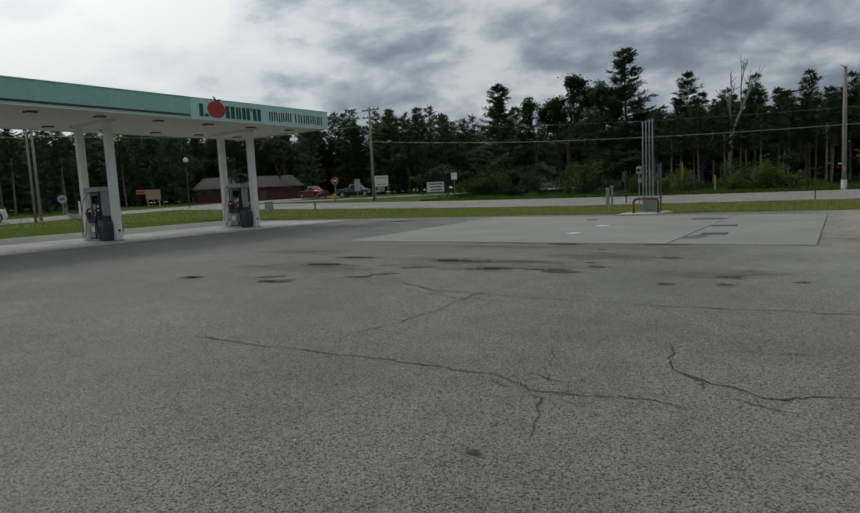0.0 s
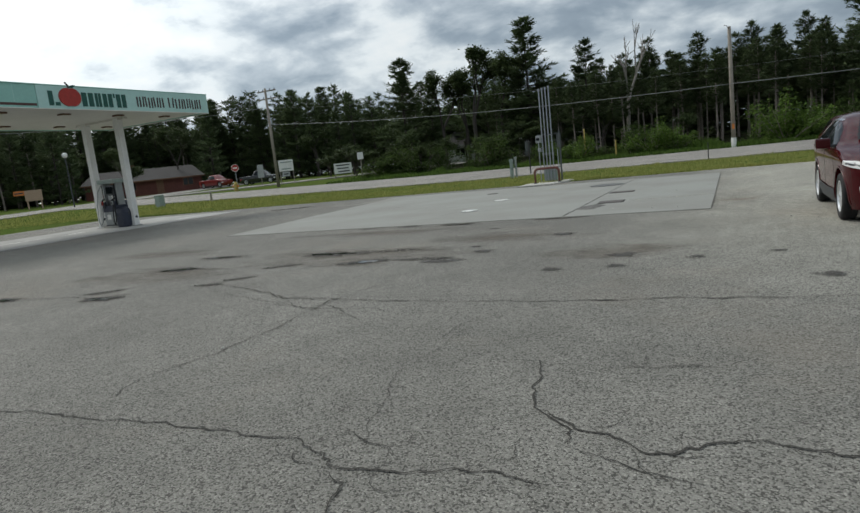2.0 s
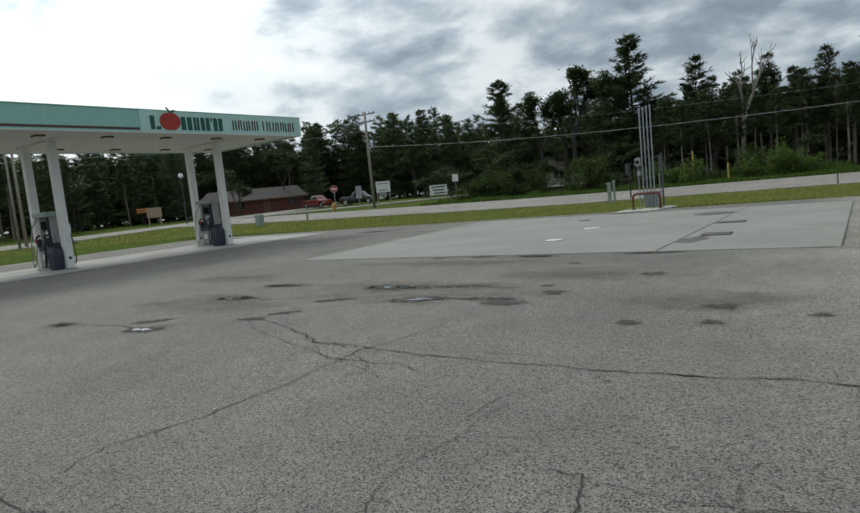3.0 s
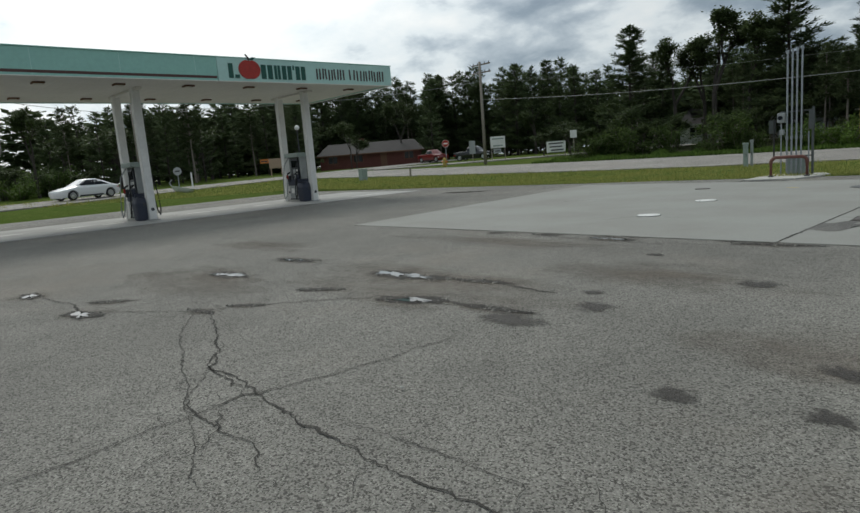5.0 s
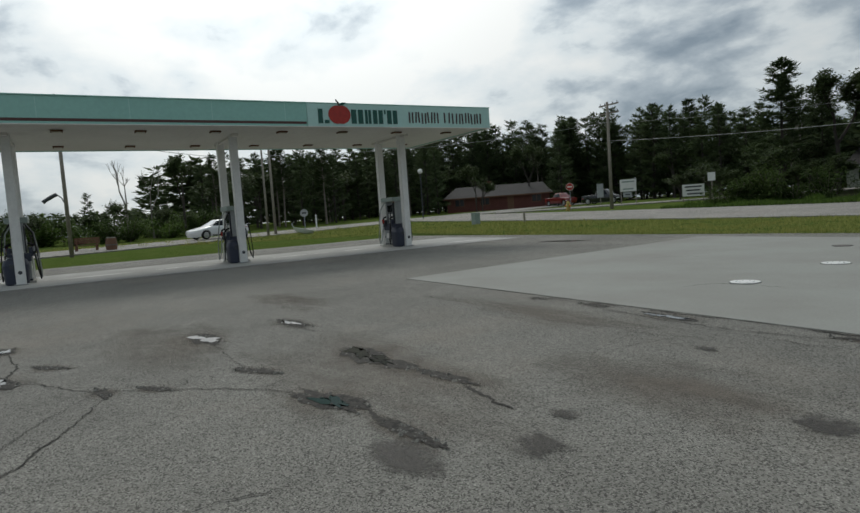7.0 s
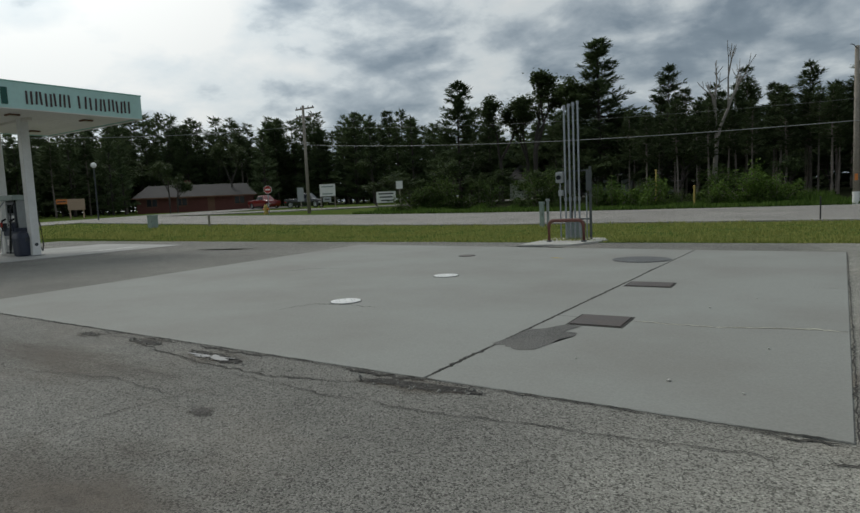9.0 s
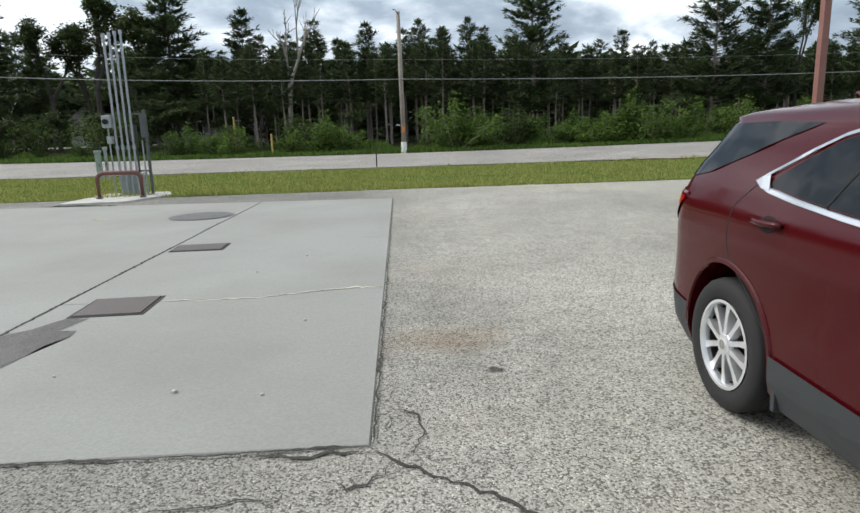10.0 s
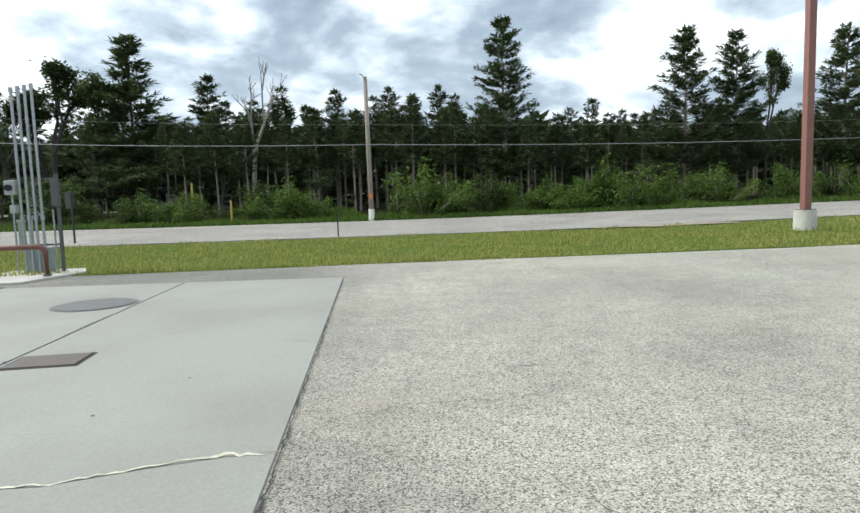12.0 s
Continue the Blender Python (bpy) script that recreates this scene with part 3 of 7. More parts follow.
CRACKS_MIDDLE = (
    ([(-5.04, 8.40), (-4.43, 8.03), (-3.94, 8.03), (-3.21, 7.95), (-2.58, 7.90), (-1.92, 7.90), (-1.35, 7.93), (-0.57, 7.98), (0.2, 8.08), (2.28, 8.19), (4.79, 8.35)], 0.019),
    ([(-2.91, 8.06), (-2.22, 8.12), (-1.61, 8.19), (-1.46, 7.96)], 0.010),
    ([(-0.80, 7.97), (-0.50, 8.00)], 0.055),
    ([(-3.39, 9.64), (-3.44, 8.98), (-3.51, 8.40), (-3.68, 7.92), (-3.64, 7.39), (-3.55, 6.89), (-3.58, 6.11), (-3.75, 5.51), (-3.60, 5.05)], 0.017),
    ([(-1.76, 6.61), (-1.75, 6.82), (-1.70, 7.12), (-1.60, 7.3)], 0.011),
    ([(-6.30, 8.84), (-5.21, 8.46), (-4.73, 8.20), (-4.43, 8.03), (-3.82, 7.98)], 0.018),
    ([(-6.45, 8.70), (-5.60, 8.25), (-5.05, 8.05), (-4.53, 7.85), (-4.06, 7.68), (-3.45, 7.46), (-2.76, 7.21)], 0.012),
    ([(-4.43, 8.03), (-4.02, 7.70), (-3.70, 7.60), (-3.30, 7.62), (-3.05, 7.30)], 0.013),
    ([(-3.66, 7.75), (-3.25, 7.55), (-2.95, 7.62), (-2.62, 7.45)], 0.011),
    ([(-3.30, 7.62), (-3.12, 7.95)], 0.010),
)
CRACKS_HOLES = (
    ([(-9.83, 7.82), (-8.40, 8.06), (-7.57, 7.93), (-7.33, 8.30), (-6.40, 8.80), (-6.19, 9.20), (-5.75, 9.71), (-5.40, 10.0), (-4.81, 10.24)], 0.022),
    ([(-8.40, 8.14), (-7.78, 8.70)], 0.02),
    ([(-8.82, 9.95), (-8.16, 10.05), (-7.02, 10.02), (-6.11, 10.06)], 0.018),
    ([(-6.30, 11.18), (-5.57, 11.18), (-4.71, 11.33), (-3.99, 11.28), (-3.6, 11.2)], 0.045),
    ([(-5.31, 10.23), (-4.44, 10.41), (-3.85, 10.43), (-3.35, 10.48)], 0.04),
    ([(-9.16, 11.05), (-8.39, 11.18), (-7.54, 11.26)], 0.02),
    ([(-4.60, 12.23), (-4.33, 12.96), (-4.22, 13.90), (-4.00, 14.26)], 0.012),
    ([(-7.9, 13.6), (-6.4, 13.5), (-5.2, 13.75), (-4.3, 13.7)], 0.011),
)
CRACKS_NORTH = (
    ([(0.04, 14.85), (0.18, 14.75), (0.40, 14.58), (0.73, 14.27), (1.19, 13.87), (1.81, 12.93)], 0.022),
    ([(0.16, 14.76), (0.11, 14.63), (-0.05, 14.53), (-0.10, 14.57)], 0.024),
    ([(0.19, 14.77), (0.28, 14.95), (0.26, 15.18), (0.04, 15.33)], 0.012),
    ([(-4.4, 14.30), (-3.2, 14.22), (-2.40, 14.27), (-1.65, 14.37), (-0.89, 14.44), (-0.26, 14.52)], 0.012),
    ([(-7.31, 14.70), (-6.6, 14.72), (-5.82, 14.55), (-4.88, 14.42), (-3.94, 14.40), (-2.84, 14.66)], 0.022),
    ([(0.01, 17.86), (0.34, 18.28), (0.75, 18.43), (1.05, 18.49), (1.48, 18.48), (1.90, 18.57)], 0.008),
    ([(1.08, 18.13), (1.37, 17.54), (1.56, 17.05), (1.75, 16.59)], 0.007),
    ([(0.66, 20.85), (1.20, 20.69)], 0.014),
    ([(1.62, 19.21), (2.03, 19.26)], 0.022),
    ([(0.97, 23.91), (1.59, 23.22), (1.76, 22.18)], 0.007),
)
for k, (line, width) in enumerate(CRACKS_SOUTH + CRACKS_MIDDLE + CRACKS_HOLES + CRACKS_NORTH):
    crack(line, width * 0.92, k + 1, jitter=0.03)
    rb = random.Random(900 + k)
    for (x0, y0), (x1, y1) in zip(line, line[1:]):
        for _ in range(int(math.hypot(x1 - x0, y1 - y0) * 2.6 + rb.random())):
            t, a, l = rb.random(), math.atan2(y1 - y0, x1 - x0) + rb.choice((-1, 1)) * rb.uniform(0.5, 1.5), rb.uniform(0.10, 0.5)
            x, y = x0 + (x1 - x0) * t, y0 + (y1 - y0) * t
            crack([(x, y), (x + l * 0.5 * math.cos(a), y + l * 0.5 * math.sin(a)), (x + l * math.cos(a + 0.5), y + l * math.sin(a + 0.5))], min(0.008, width * 0.45), 1000 + k, jitter=0.03)
# slab edges gape a little against the asphalt
crack([(-12.0, 14.87), (-9, 14.88), (-5.5, 14.87), (-2.7, 14.86), (0.03, 14.87)], 0.022, 61, jitter=0.012, lift=0.0075)
for k, (x0, x1, w) in enumerate(((-7.4, -6.9, 0.03), (-6.5, -5.9, 0.05), (-5.5, -4.5, 0.06), (-3.6, -2.7, 0.075), (-0.5, 0.05, 0.04))):
    crack([(x0, 14.83), ((x0 + x1) / 2, 14.81), (x1, 14.84)], w, 71 + k, jitter=0.025, lift=0.0035)
crack([(0.045, 14.85), (0.05, 17.8), (0.045, 21), (0.04, 25.4)], 0.017, 62, jitter=0.006, lift=0.0075)
crack([(SX, 14.89), (SX, 17.8), (SX, 20.4)], 0.034, 63, lift=0.0082, jitter=0.008, parent=SLAB)
crack([(SX, 20.4), (SX - 0.03, 22.6)], 0.012, 69, lift=0.0082, jitter=0.008, parent=SLAB)
crack(JOINT[:-1], 0.036, 64, SEAL, 0.0085, 0.024, "joint_seal", SLAB)
crack([(-9.8, 20.0), (-9.6, 20.5), (-8.9, 20.7)], 0.035, 65, lift=0.0082, parent=SLAB)
crack([(-6.35, 16.6), (-6.15, 17.15), (-5.8, 17.25), (-5.1, 17.3)], 0.026, 66, lift=0.0082, parent=SLAB)
crack([(0.02, 20.5), (-0.4, 20.55)], 0.012, 68, lift=0.0082, parent=SLAB)


def patch(name, cx, cy, rx, ry, mat, lift, seed, turn=0.0, rough=0.25, n=24, parent=None):
    """A thin ragged patch lying on the paving, in a unit outline scaled to its place."""
    out = blob_outline(0, 0, 1, 1, n, rough, 0.0, seed)
    bm = bmesh.new()
    bm.faces.new([bm.verts.new((x, y, 0)) for x, y in out])
    bmesh.ops.triangulate(bm, faces=bm.faces)
    ob = part(name, bm, mat, parent or LOT)
    ob.matrix_basis = pose(cx, cy, lift, 0, 0, math.degrees(turn)) @ Matrix.Diagonal((rx, ry, 1, 1))
    return ob


def ragged(x, y, rx, ry, seed, turn=0.0, n=64):
    """A broken-edged outline: bites and spikes at two scales."""
    out = []
    for k in range(n):
        a = 2 * math.pi * k / n
        c, d = math.cos(a), math.sin(a)
        r = 1 + 0.42 * noise.noise((c * 1.7, d * 1.7, seed)) + 0.34 * noise.noise((c * 5.1, d * 5.1, seed + 3.3)) + 0.12 * noise.noise((c * 14, d * 14, seed + 7.1))
        px, py = rx * r * c, ry * r * d
        out.append((x + px * math.cos(turn) - py * math.sin(turn), y + px * math.sin(turn) + py * math.cos(turn)))
    return out


def pothole(x, y, rx, ry, seed, turn=0.0):
    """A broken-out pit: dark loose bed with a crumbled edge and lumps of asphalt in it."""
    rnd = random.Random(seed)
    out = ragged(x, y, rx, ry, seed, turn)
    n = len(out)
    verts, faces = [(x, y, 0.0045)], []
    for s, z in ((1.0, 0.0032), (0.7, 0.0045)):
        for px, py in out:
            verts.append((x + (px - x) * s, y + (py - y) * s, z))
    for k in range(n):
        e = (k + 1) % n
        faces.append((1 + k, 1 + e, 1 + n + e, 1 + n + k))
        faces.append((1 + n + k, 1 + n + e, 0))
    raw("pothole", verts, faces, PIT, LOT)
    verts, faces = [], []
    for _ in range(int(34 * (rx + ry)) + 6):
        a, q = rnd.uniform(0, 6.28), rnd.random() ** 0.4 * 1.25
        px, py = rx * q * math.cos(a), ry * q * math.sin(a)
        cx, cy = x + px * math.cos(turn) - py * math.sin(turn), y + px * math.sin(turn) + py * math.cos(turn)
        r, b = rnd.uniform(0.008, 0.026), len(verts)
        for k in range(5):
            w = r * rnd.uniform(0.7, 1.3)
            verts.append((cx + w * math.cos(k * 1.257), cy + w * math.sin(k * 1.257), 0.002))
        verts.append((cx + rnd.uniform(-0.3, 0.3) * r, cy + rnd.uniform(-0.3, 0.3) * r, 0.004 + r * rnd.uniform(0.4, 0.9)))
        faces += [(b + k, b + (k + 1) % 5, b + 5) for k in range(5)]
    ob = raw("rubble", verts, faces, ASPHALT, LOT)
    ob["kind"] = "stuff"


HOLES = ((-5.95, 11.16, 0.36, 0.15, 0.0), (-5.35, 11.22, 0.22, 0.09, 0.2), (-4.72, 11.32, 0.34, 0.05, 0.15), (-4.72, 10.30, 0.36, 0.11, 0.25), (-3.72, 10.44, 0.32, 0.055, 0.1), (-8.38, 10.04, 0.36, 0.13, 0.1),
         (-8.52, 11.24, 0.40, 0.10, 0.1), (-6.18, 10.10, 0.26, 0.055, 0.5), (-6.20, 9.22, 0.17, 0.045, 0.6), (-6.42, 8.80, 0.17, 0.045, 0.2), (-7.62, 7.95, 0.26, 0.11, 0.3), (-9.72, 7.84, 0.24, 0.10, 0.0),
         (-8.10, 8.36, 0.22, 0.05, 0.7), (-2.75, 14.70, 0.42, 0.06, 0.1), (-4.95, 14.60, 0.34, 0.07, -0.1), (-6.25, 14.70, 0.22, 0.05, 0.0), (-7.32, 14.66, 0.16, 0.04, 0.0))
for k, (x, y, rx, ry, turn) in enumerate(HOLES):
    pothole(x, y, rx * 1.15, ry * 1.25, 20 + k, turn)
    patch("dirt_ring", x, y, rx * 2.1, ry * 3.0 + 0.1, BROWN, 0.0015 + 0.0001 * k, 320 + k, turn=turn, rough=0.0)
for k, (x, y, r) in enumerate(((-1.56, 9.46, 0.15), (-0.83, 9.60, 0.13), (-0.83, 10.29, 0.22), (-2.99, 10.94, 0.2), (-3.29, 11.41, 0.12), (-2.13, 12.40, 0.22), (-3.35, 10.22, 0.3), (0.01, 10.05, 0.12), (0.87, 10.30, 0.1), (-1.21, 3.56, 0.06), (-3.74, 13.56, 0.12), (1.21, 9.00, 0.15), (0.72, 15.71, 0.06))):
    patch("oil_stain", x, y, r * 1.45, r * 1.1, OIL, 0.0035 + 0.0001 * k, 50 + k, rough=0.0)
patch("rust_stain", 0.42, 16.25, 0.75, 0.5, RUST_STAIN, 0.003, 81, rough=0.0)
PUDDLES = ((-6.08, 11.16, 0.15, 0.07), (-5.62, 11.18, 0.16, 0.05), (-8.36, 10.04, 0.2, 0.07), (-7.62, 7.93, 0.12, 0.05), (-8.60, 11.22, 0.16, 0.04), (-4.66, 10.30, 0.15, 0.04), (-9.72, 7.83, 0.11, 0.045), (-4.99, 14.58, 0.15, 0.04), (-17.04, 24.21, 0.5, 0.12), (-6.75, 26.02, 0.42, 0.07))
for k, (x, y, rx, ry) in enumerate(PUDDLES):
    patch("puddle", x, y, rx * 1.3, ry * 1.4, WATER, 0.0085, 100 + k, n=48, rough=0.8, turn=0.2 * (k % 3 - 1))
patch("damp_patch", -17.04, 24.21, 0.9, 0.2, PATCH, 0.004, 130, rough=0.4)
patch("damp_patch", -15.76, 26.67, 0.9, 0.12, PATCH, 0.004, 131, rough=0.4)
patch("paint_mark", -5.15, 23.47, 0.11, 0.07, YELLOW, 0.0085, 133, rough=0.7, n=40, parent=SLAB)
patch("asphalt_repair", -2.5, 16.55, 0.22, 0.62, REPAIR, 0.0085, 132, turn=-0.25, rough=0.35, parent=SLAB)
for k, (x, y, rx, ry) in enumerate(((-5.5, 11.0, 3.2, 1.3), (-8.5, 9.6, 2.6, 1.2), (-3.2, 12.4, 2.2, 0.9), (-6.5, 13.9, 3.4, 0.7), (-1.0, 10.6, 1.5, 0.9), (-11.0, 12.0, 2.5, 0.8))):
    patch("dirt_stain", x, y, rx, ry, BROWN, 0.0008 + 0.0001 * k, 340 + k, rough=0.0)


def build_lids():
    """Manhole lids, fill covers and steel plates let into the slab."""
    def lid(x, y, r, mat, label, name="manhole_cover", studs=0):
        ob = empty(name, pose(x, y, 0.006))
        tagged(ob, label, "manhole cover", "covers in the concrete slab")
        part("rim", tubed((0, 0, -0.02), (0, 0, 0.006), r * 1.08, n=28), IRON, ob)
        part("lid", tubed((0, 0, 0.0), (0, 0, 0.013), r, n=28), mat, ob)
        for k in range(studs):
            a = 2 * math.pi * k / studs
            part("stud", tubed((r * 0.6 * math.cos(a), r * 0.6 * math.sin(a), 0.012), (r * 0.6 * math.cos(a), r * 0.6 * math.sin(a), 0.02), r * 0.07, n=6), mat, ob)
    lid(-5.86, 17.47, 0.21, WHITE_LID, "round white painted fill cover set in concrete", studs=8)
    lid(-5.95, 20.27, 0.22, WHITE_LID, "round white painted fill cover beyond the first", studs=8)
    lid(-3.36, 23.46, 0.52, IRON, "large round grey iron manhole cover in concrete")
    lid(-7.43, 23.56, 0.19, IRON_DARK, "small round dark iron cover in the slab")
    for x, y, w, d, label in ((-2.2, 17.46, 0.53, 0.52, "square rusty steel access plate with a broken corner"), (-2.37, 20.2, 0.60, 0.42, "low rectangular steel access plate in the slab")):
        ob = empty("access_plate", pose(x, y, 0.006, 0, 0, 3))
        tagged(ob, label, "access plate", "covers in the concrete slab")
        part("frame", boxed(-w / 2 - 0.03, w / 2 + 0.03, -d / 2 - 0.03, d / 2 + 0.03, -0.03, 0.005), CRACK, ob)
        part("plate", boxed(-w / 2, w / 2, -d / 2, d / 2, 0.0, 0.014, 0.004), IRON_DARK, ob)


build_lids()


def build_pebbles():
    rp = random.Random(8)
    for x, y, r in ((-1.08, 15.58, 0.018), (-0.58, 15.49, 0.013), (-0.55, 16.84, 0.014), (-1.9, 15.9, 0.012), (-1.3, 18.6, 0.014), (0.33, 15.5, 0.016), (-0.9, 19.4, 0.012), (1.2, 13.2, 0.016), (-3.6, 6.2, 0.014), (-2.2, 3.2, 0.013), (-2.9, 8.6, 0.014)):
        bm = bmesh.new()
        bmesh.ops.create_icosphere(bm, subdivisions=1, radius=r)
        for v in bm.verts:
            v.co = (v.co.x * rp.uniform(0.8, 1.4), v.co.y * rp.uniform(0.7, 1.2), v.co.z * 0.7)
        ob = part("pebble", bm, CONCRETE_PALE)
        ob.location = (x, y, 0.006 + r * 0.5)
        tagged(ob, "small pale loose pebble lying on the paving", "pebble", "pebbles on the paving")


build_pebbles()


def build_grass_blades():
    """Short uneven turf on the verge nearest the forecourt."""
    rnd = np.random.default_rng(4)
    verts, faces = [], []
    for x0, x1, n, big in ((-24, 26, 78000, 1.0), (-56, -24, 26000, 1.5)):
        for x in rnd.uniform(x0, x1, n):
            lo, hi = lot_edge(x) - 0.02, 36.7
            if x < -34:
                lo = max(3.0, lo - 1.1 * (-34 - x))
            y = lo + (hi - lo) * rnd.random() ** 1.4
            patchy = noise.noise((x * 0.6, y * 0.6, 9))
            if patchy < -0.22 and rnd.random() < 0.7:
                continue
            z = rise(x, y) - 0.01
            h = big * rnd.uniform(0.04, 0.12) * (1.5 if noise.noise((x * 0.8, y * 1.1, 4)) > 0.2 else 0.8)
            a = rnd.uniform(0, 6.283)
            w = big * rnd.uniform(0.010, 0.024)
            dx, dy = math.cos(a) * w, math.sin(a) * w
            lx, ly = rnd.uniform(-0.06, 0.06, 2)
            b = len(verts)
            verts += [(x - dx, y - dy, z), (x + dx, y + dy, z), (x + lx, y + ly, z + h)]
            faces.append((b, b + 1, b + 2))
    tagged(raw("grass", verts, faces, BLADES), "short uneven green and straw grass on the verge", "grass", kind="stuff")


def build_weeds():
    """Rank green weeds along the edge of the wood."""
    rnd = np.random.default_rng(6)
    verts, faces = [], []
    for x in rnd.uniform(-32, 56, 34000):
        y = 47.9 + 4.6 * rnd.random() ** 1.5
        z, a, w = rise(x, y), rnd.uniform(0, 6.283), rnd.uniform(0.03, 0.07)
        h = rnd.uniform(0.10, 0.32) + 0.5 * max(0.0, noise.noise((x * 0.5, y * 0.5, 2))) * (y - 47.5) / 2
        dx, dy = math.cos(a) * w, math.sin(a) * w
        lx, ly = rnd.uniform(-0.15, 0.15, 2)
        b = len(verts)
        verts += [(x - dx, y - dy, z), (x + dx, y + dy, z), (x + lx, y + ly, z + h)]
        faces.append((b, b + 1, b + 2))
    tagged(raw("weeds", verts, faces, SHRUB), "rank green weeds along the edge of the woods", "weeds", kind="stuff")


build_grass_blades()
build_weeds()
patch_road = blob_outline(11.5, 36.4, 2.6, 0.45, 24, 0.4, 0.0, 141)
bmd = bmesh.new()
bmd.faces.new([bmd.verts.new((x, y, rise(x, y) + 0.05)) for x, y in patch_road])
tagged(part("ground_dirt", bmd, DIRT), "bare sandy dirt washed along the road edge", "dirt", kind="structure")

# ---- fuel canopy ----
CX0, CX1, CY0, CY1, CZ0, CZ1 = -27.75, -20.93, 4.65, 24.02, 4.66, 5.45
COLUMN_Y = (21.15, 14.2, 7.3)
COLUMN_X = (-23.4, -25.55)


def build_canopy():
    canopy = empty("fuel_canopy", pose((CX0 + CX1) / 2, (CY0 + CY1) / 2, 0))
    tagged(canopy, "flat-roofed fuel canopy with teal fascia on white columns", "canopy")
    ox, oy = (CX0 + CX1) / 2, (CY0 + CY1) / 2
    hx, hy = (CX1 - CX0) / 2, (CY1 - CY0) / 2
    part("soffit", boxed(-hx + 0.06, hx - 0.06, -hy + 0.06, hy - 0.06, CZ0 + 0.03, CZ0 + 0.12), SOFFIT, canopy, "off-white ribbed soffit")
    # soffit panel ribs
    ribs = bmesh.new()
    n = int(2 * hy / 0.4)
    for k in range(1, n):
        y = -hy + 2 * hy * k / n
        box(ribs, -hx + 0.07, hx - 0.07, y - 0.012, y + 0.012, CZ0 + 0.027, CZ0 + 0.03)
    tagged(part("soffit_ribs", ribs, SOFFIT, canopy), kind="stuff")
    part("roof_deck", boxed(-hx + 0.06, hx - 0.06, -hy + 0.06, hy - 0.06, CZ1 - 0.12, CZ1 - 0.05), BOX_GREY, canopy)
    # fascia: bent enamel panels, butted, with a lower lip and top flashing
    split = 16.22 - oy
    part("fascia", boxed(hx - 0.06, hx, -hy, split - 0.005, CZ0, CZ1, 0.008), TEAL, canopy, "faded teal front fascia")
    part("fascia", boxed(hx - 0.06, hx + 0.015, split + 0.005, hy, CZ0, CZ1, 0.008), TEAL_PALE, canopy, "paler teal sign panel of the fascia")
    part("fascia", boxed(-hx, -hx + 0.06, -hy, hy, CZ0, CZ1, 0.008), TEAL, canopy)
    part("fascia", boxed(-hx + 0.06, hx - 0.06, hy - 0.06, hy, CZ0, CZ1, 0.008), TEAL, canopy)
    part("fascia", boxed(-hx + 0.06, hx - 0.06, -hy, -hy + 0.06, CZ0, CZ1, 0.008), TEAL, canopy)
    for y in np.arange(-hy + 1.2, split - 0.4, 2.4):
        part("panel_seam", boxed(hx, hx + 0.003, y - 0.006, y + 0.006, CZ0 + 0.01, CZ1 - 0.01), TEAL_PALE, canopy)
    part("top_flashing", boxed(hx - 0.09, hx + 0.03, -hy - 0.02, hy + 0.02, CZ1, CZ1 + 0.035, 0.006), TEAL, canopy)
    part("top_flashing", boxed(-hx, hx - 0.09, hy - 0.05, hy + 0.03, CZ1, CZ1 + 0.035, 0.006), TEAL, canopy)
    part("lower_lip", boxed(hx - 0.10, hx + 0.022, -hy, hy, CZ0 - 0.03, CZ0, 0.004), SOFFIT, canopy)
    part("lower_lip", boxed(-hx, hx - 0.10, hy - 0.04, hy + 0.02, CZ0 - 0.03, CZ0, 0.004), SOFFIT, canopy)
    part("stripe", boxed(hx, hx + 0.006, -hy, split - 0.03, CZ0 + 0.07, CZ0 + 0.155), STRIPE, canopy, "thin dark red stripe")
    # columns with bolted collars
    for cy in COLUMN_Y:
        for cx in COLUMN_X:
            col = part("column", boxed(cx - ox - 0.135, cx - ox + 0.135, cy - oy - 0.135, cy - oy + 0.135, 0.01, CZ0 + 0.03, 0.02), WHITE, canopy, "white square steel column")
            part("base_plate", boxed(cx - ox - 0.2, cx - ox + 0.2, cy - oy - 0.2, cy - oy + 0.2, 0.014, 0.04, 0.005), PUMP_GREY, col)
            part("round_sticker", tubed((cx - ox + 0.135, cy - oy, 0.4), (cx - ox + 0.141, cy - oy, 0.4), 0.06, n=16), DARK_GREY, col)
        part("beam", boxed(COLUMN_X[1] - ox - 0.5, COLUMN_X[0] - ox + 0.5, cy - oy - 0.1, cy - oy + 0.1, CZ0 - 0.06, CZ0 + 0.03, 0.01), SOFFIT, canopy)
    # recessed lamps, unlit
    for y in np.arange(CY0 + 1.7, CY1 - 0.8, 2.35):
        for x in (-22.4, -26.3):
            lamp = part("downlight", boxed(x - ox - 0.17, x - ox + 0.17, y - oy - 0.17, y - oy + 0.17, CZ0 - 0.03, CZ0 + 0.02, 0.01), WOOD_BROWN, canopy, "dark square recessed light housing")
            part("lens", boxed(x - ox - 0.13, x - ox + 0.13, y - oy - 0.13, y - oy + 0.13, CZ0 - 0.037, CZ0 - 0.031), LIGHT_LENS, lamp)
    # sign on the fascia: plain letter-sized shapes, and a red fruit that rises over the edge
    sign = empty("fascia_sign", pose(CX1 + 0.016, 16.62, CZ0))
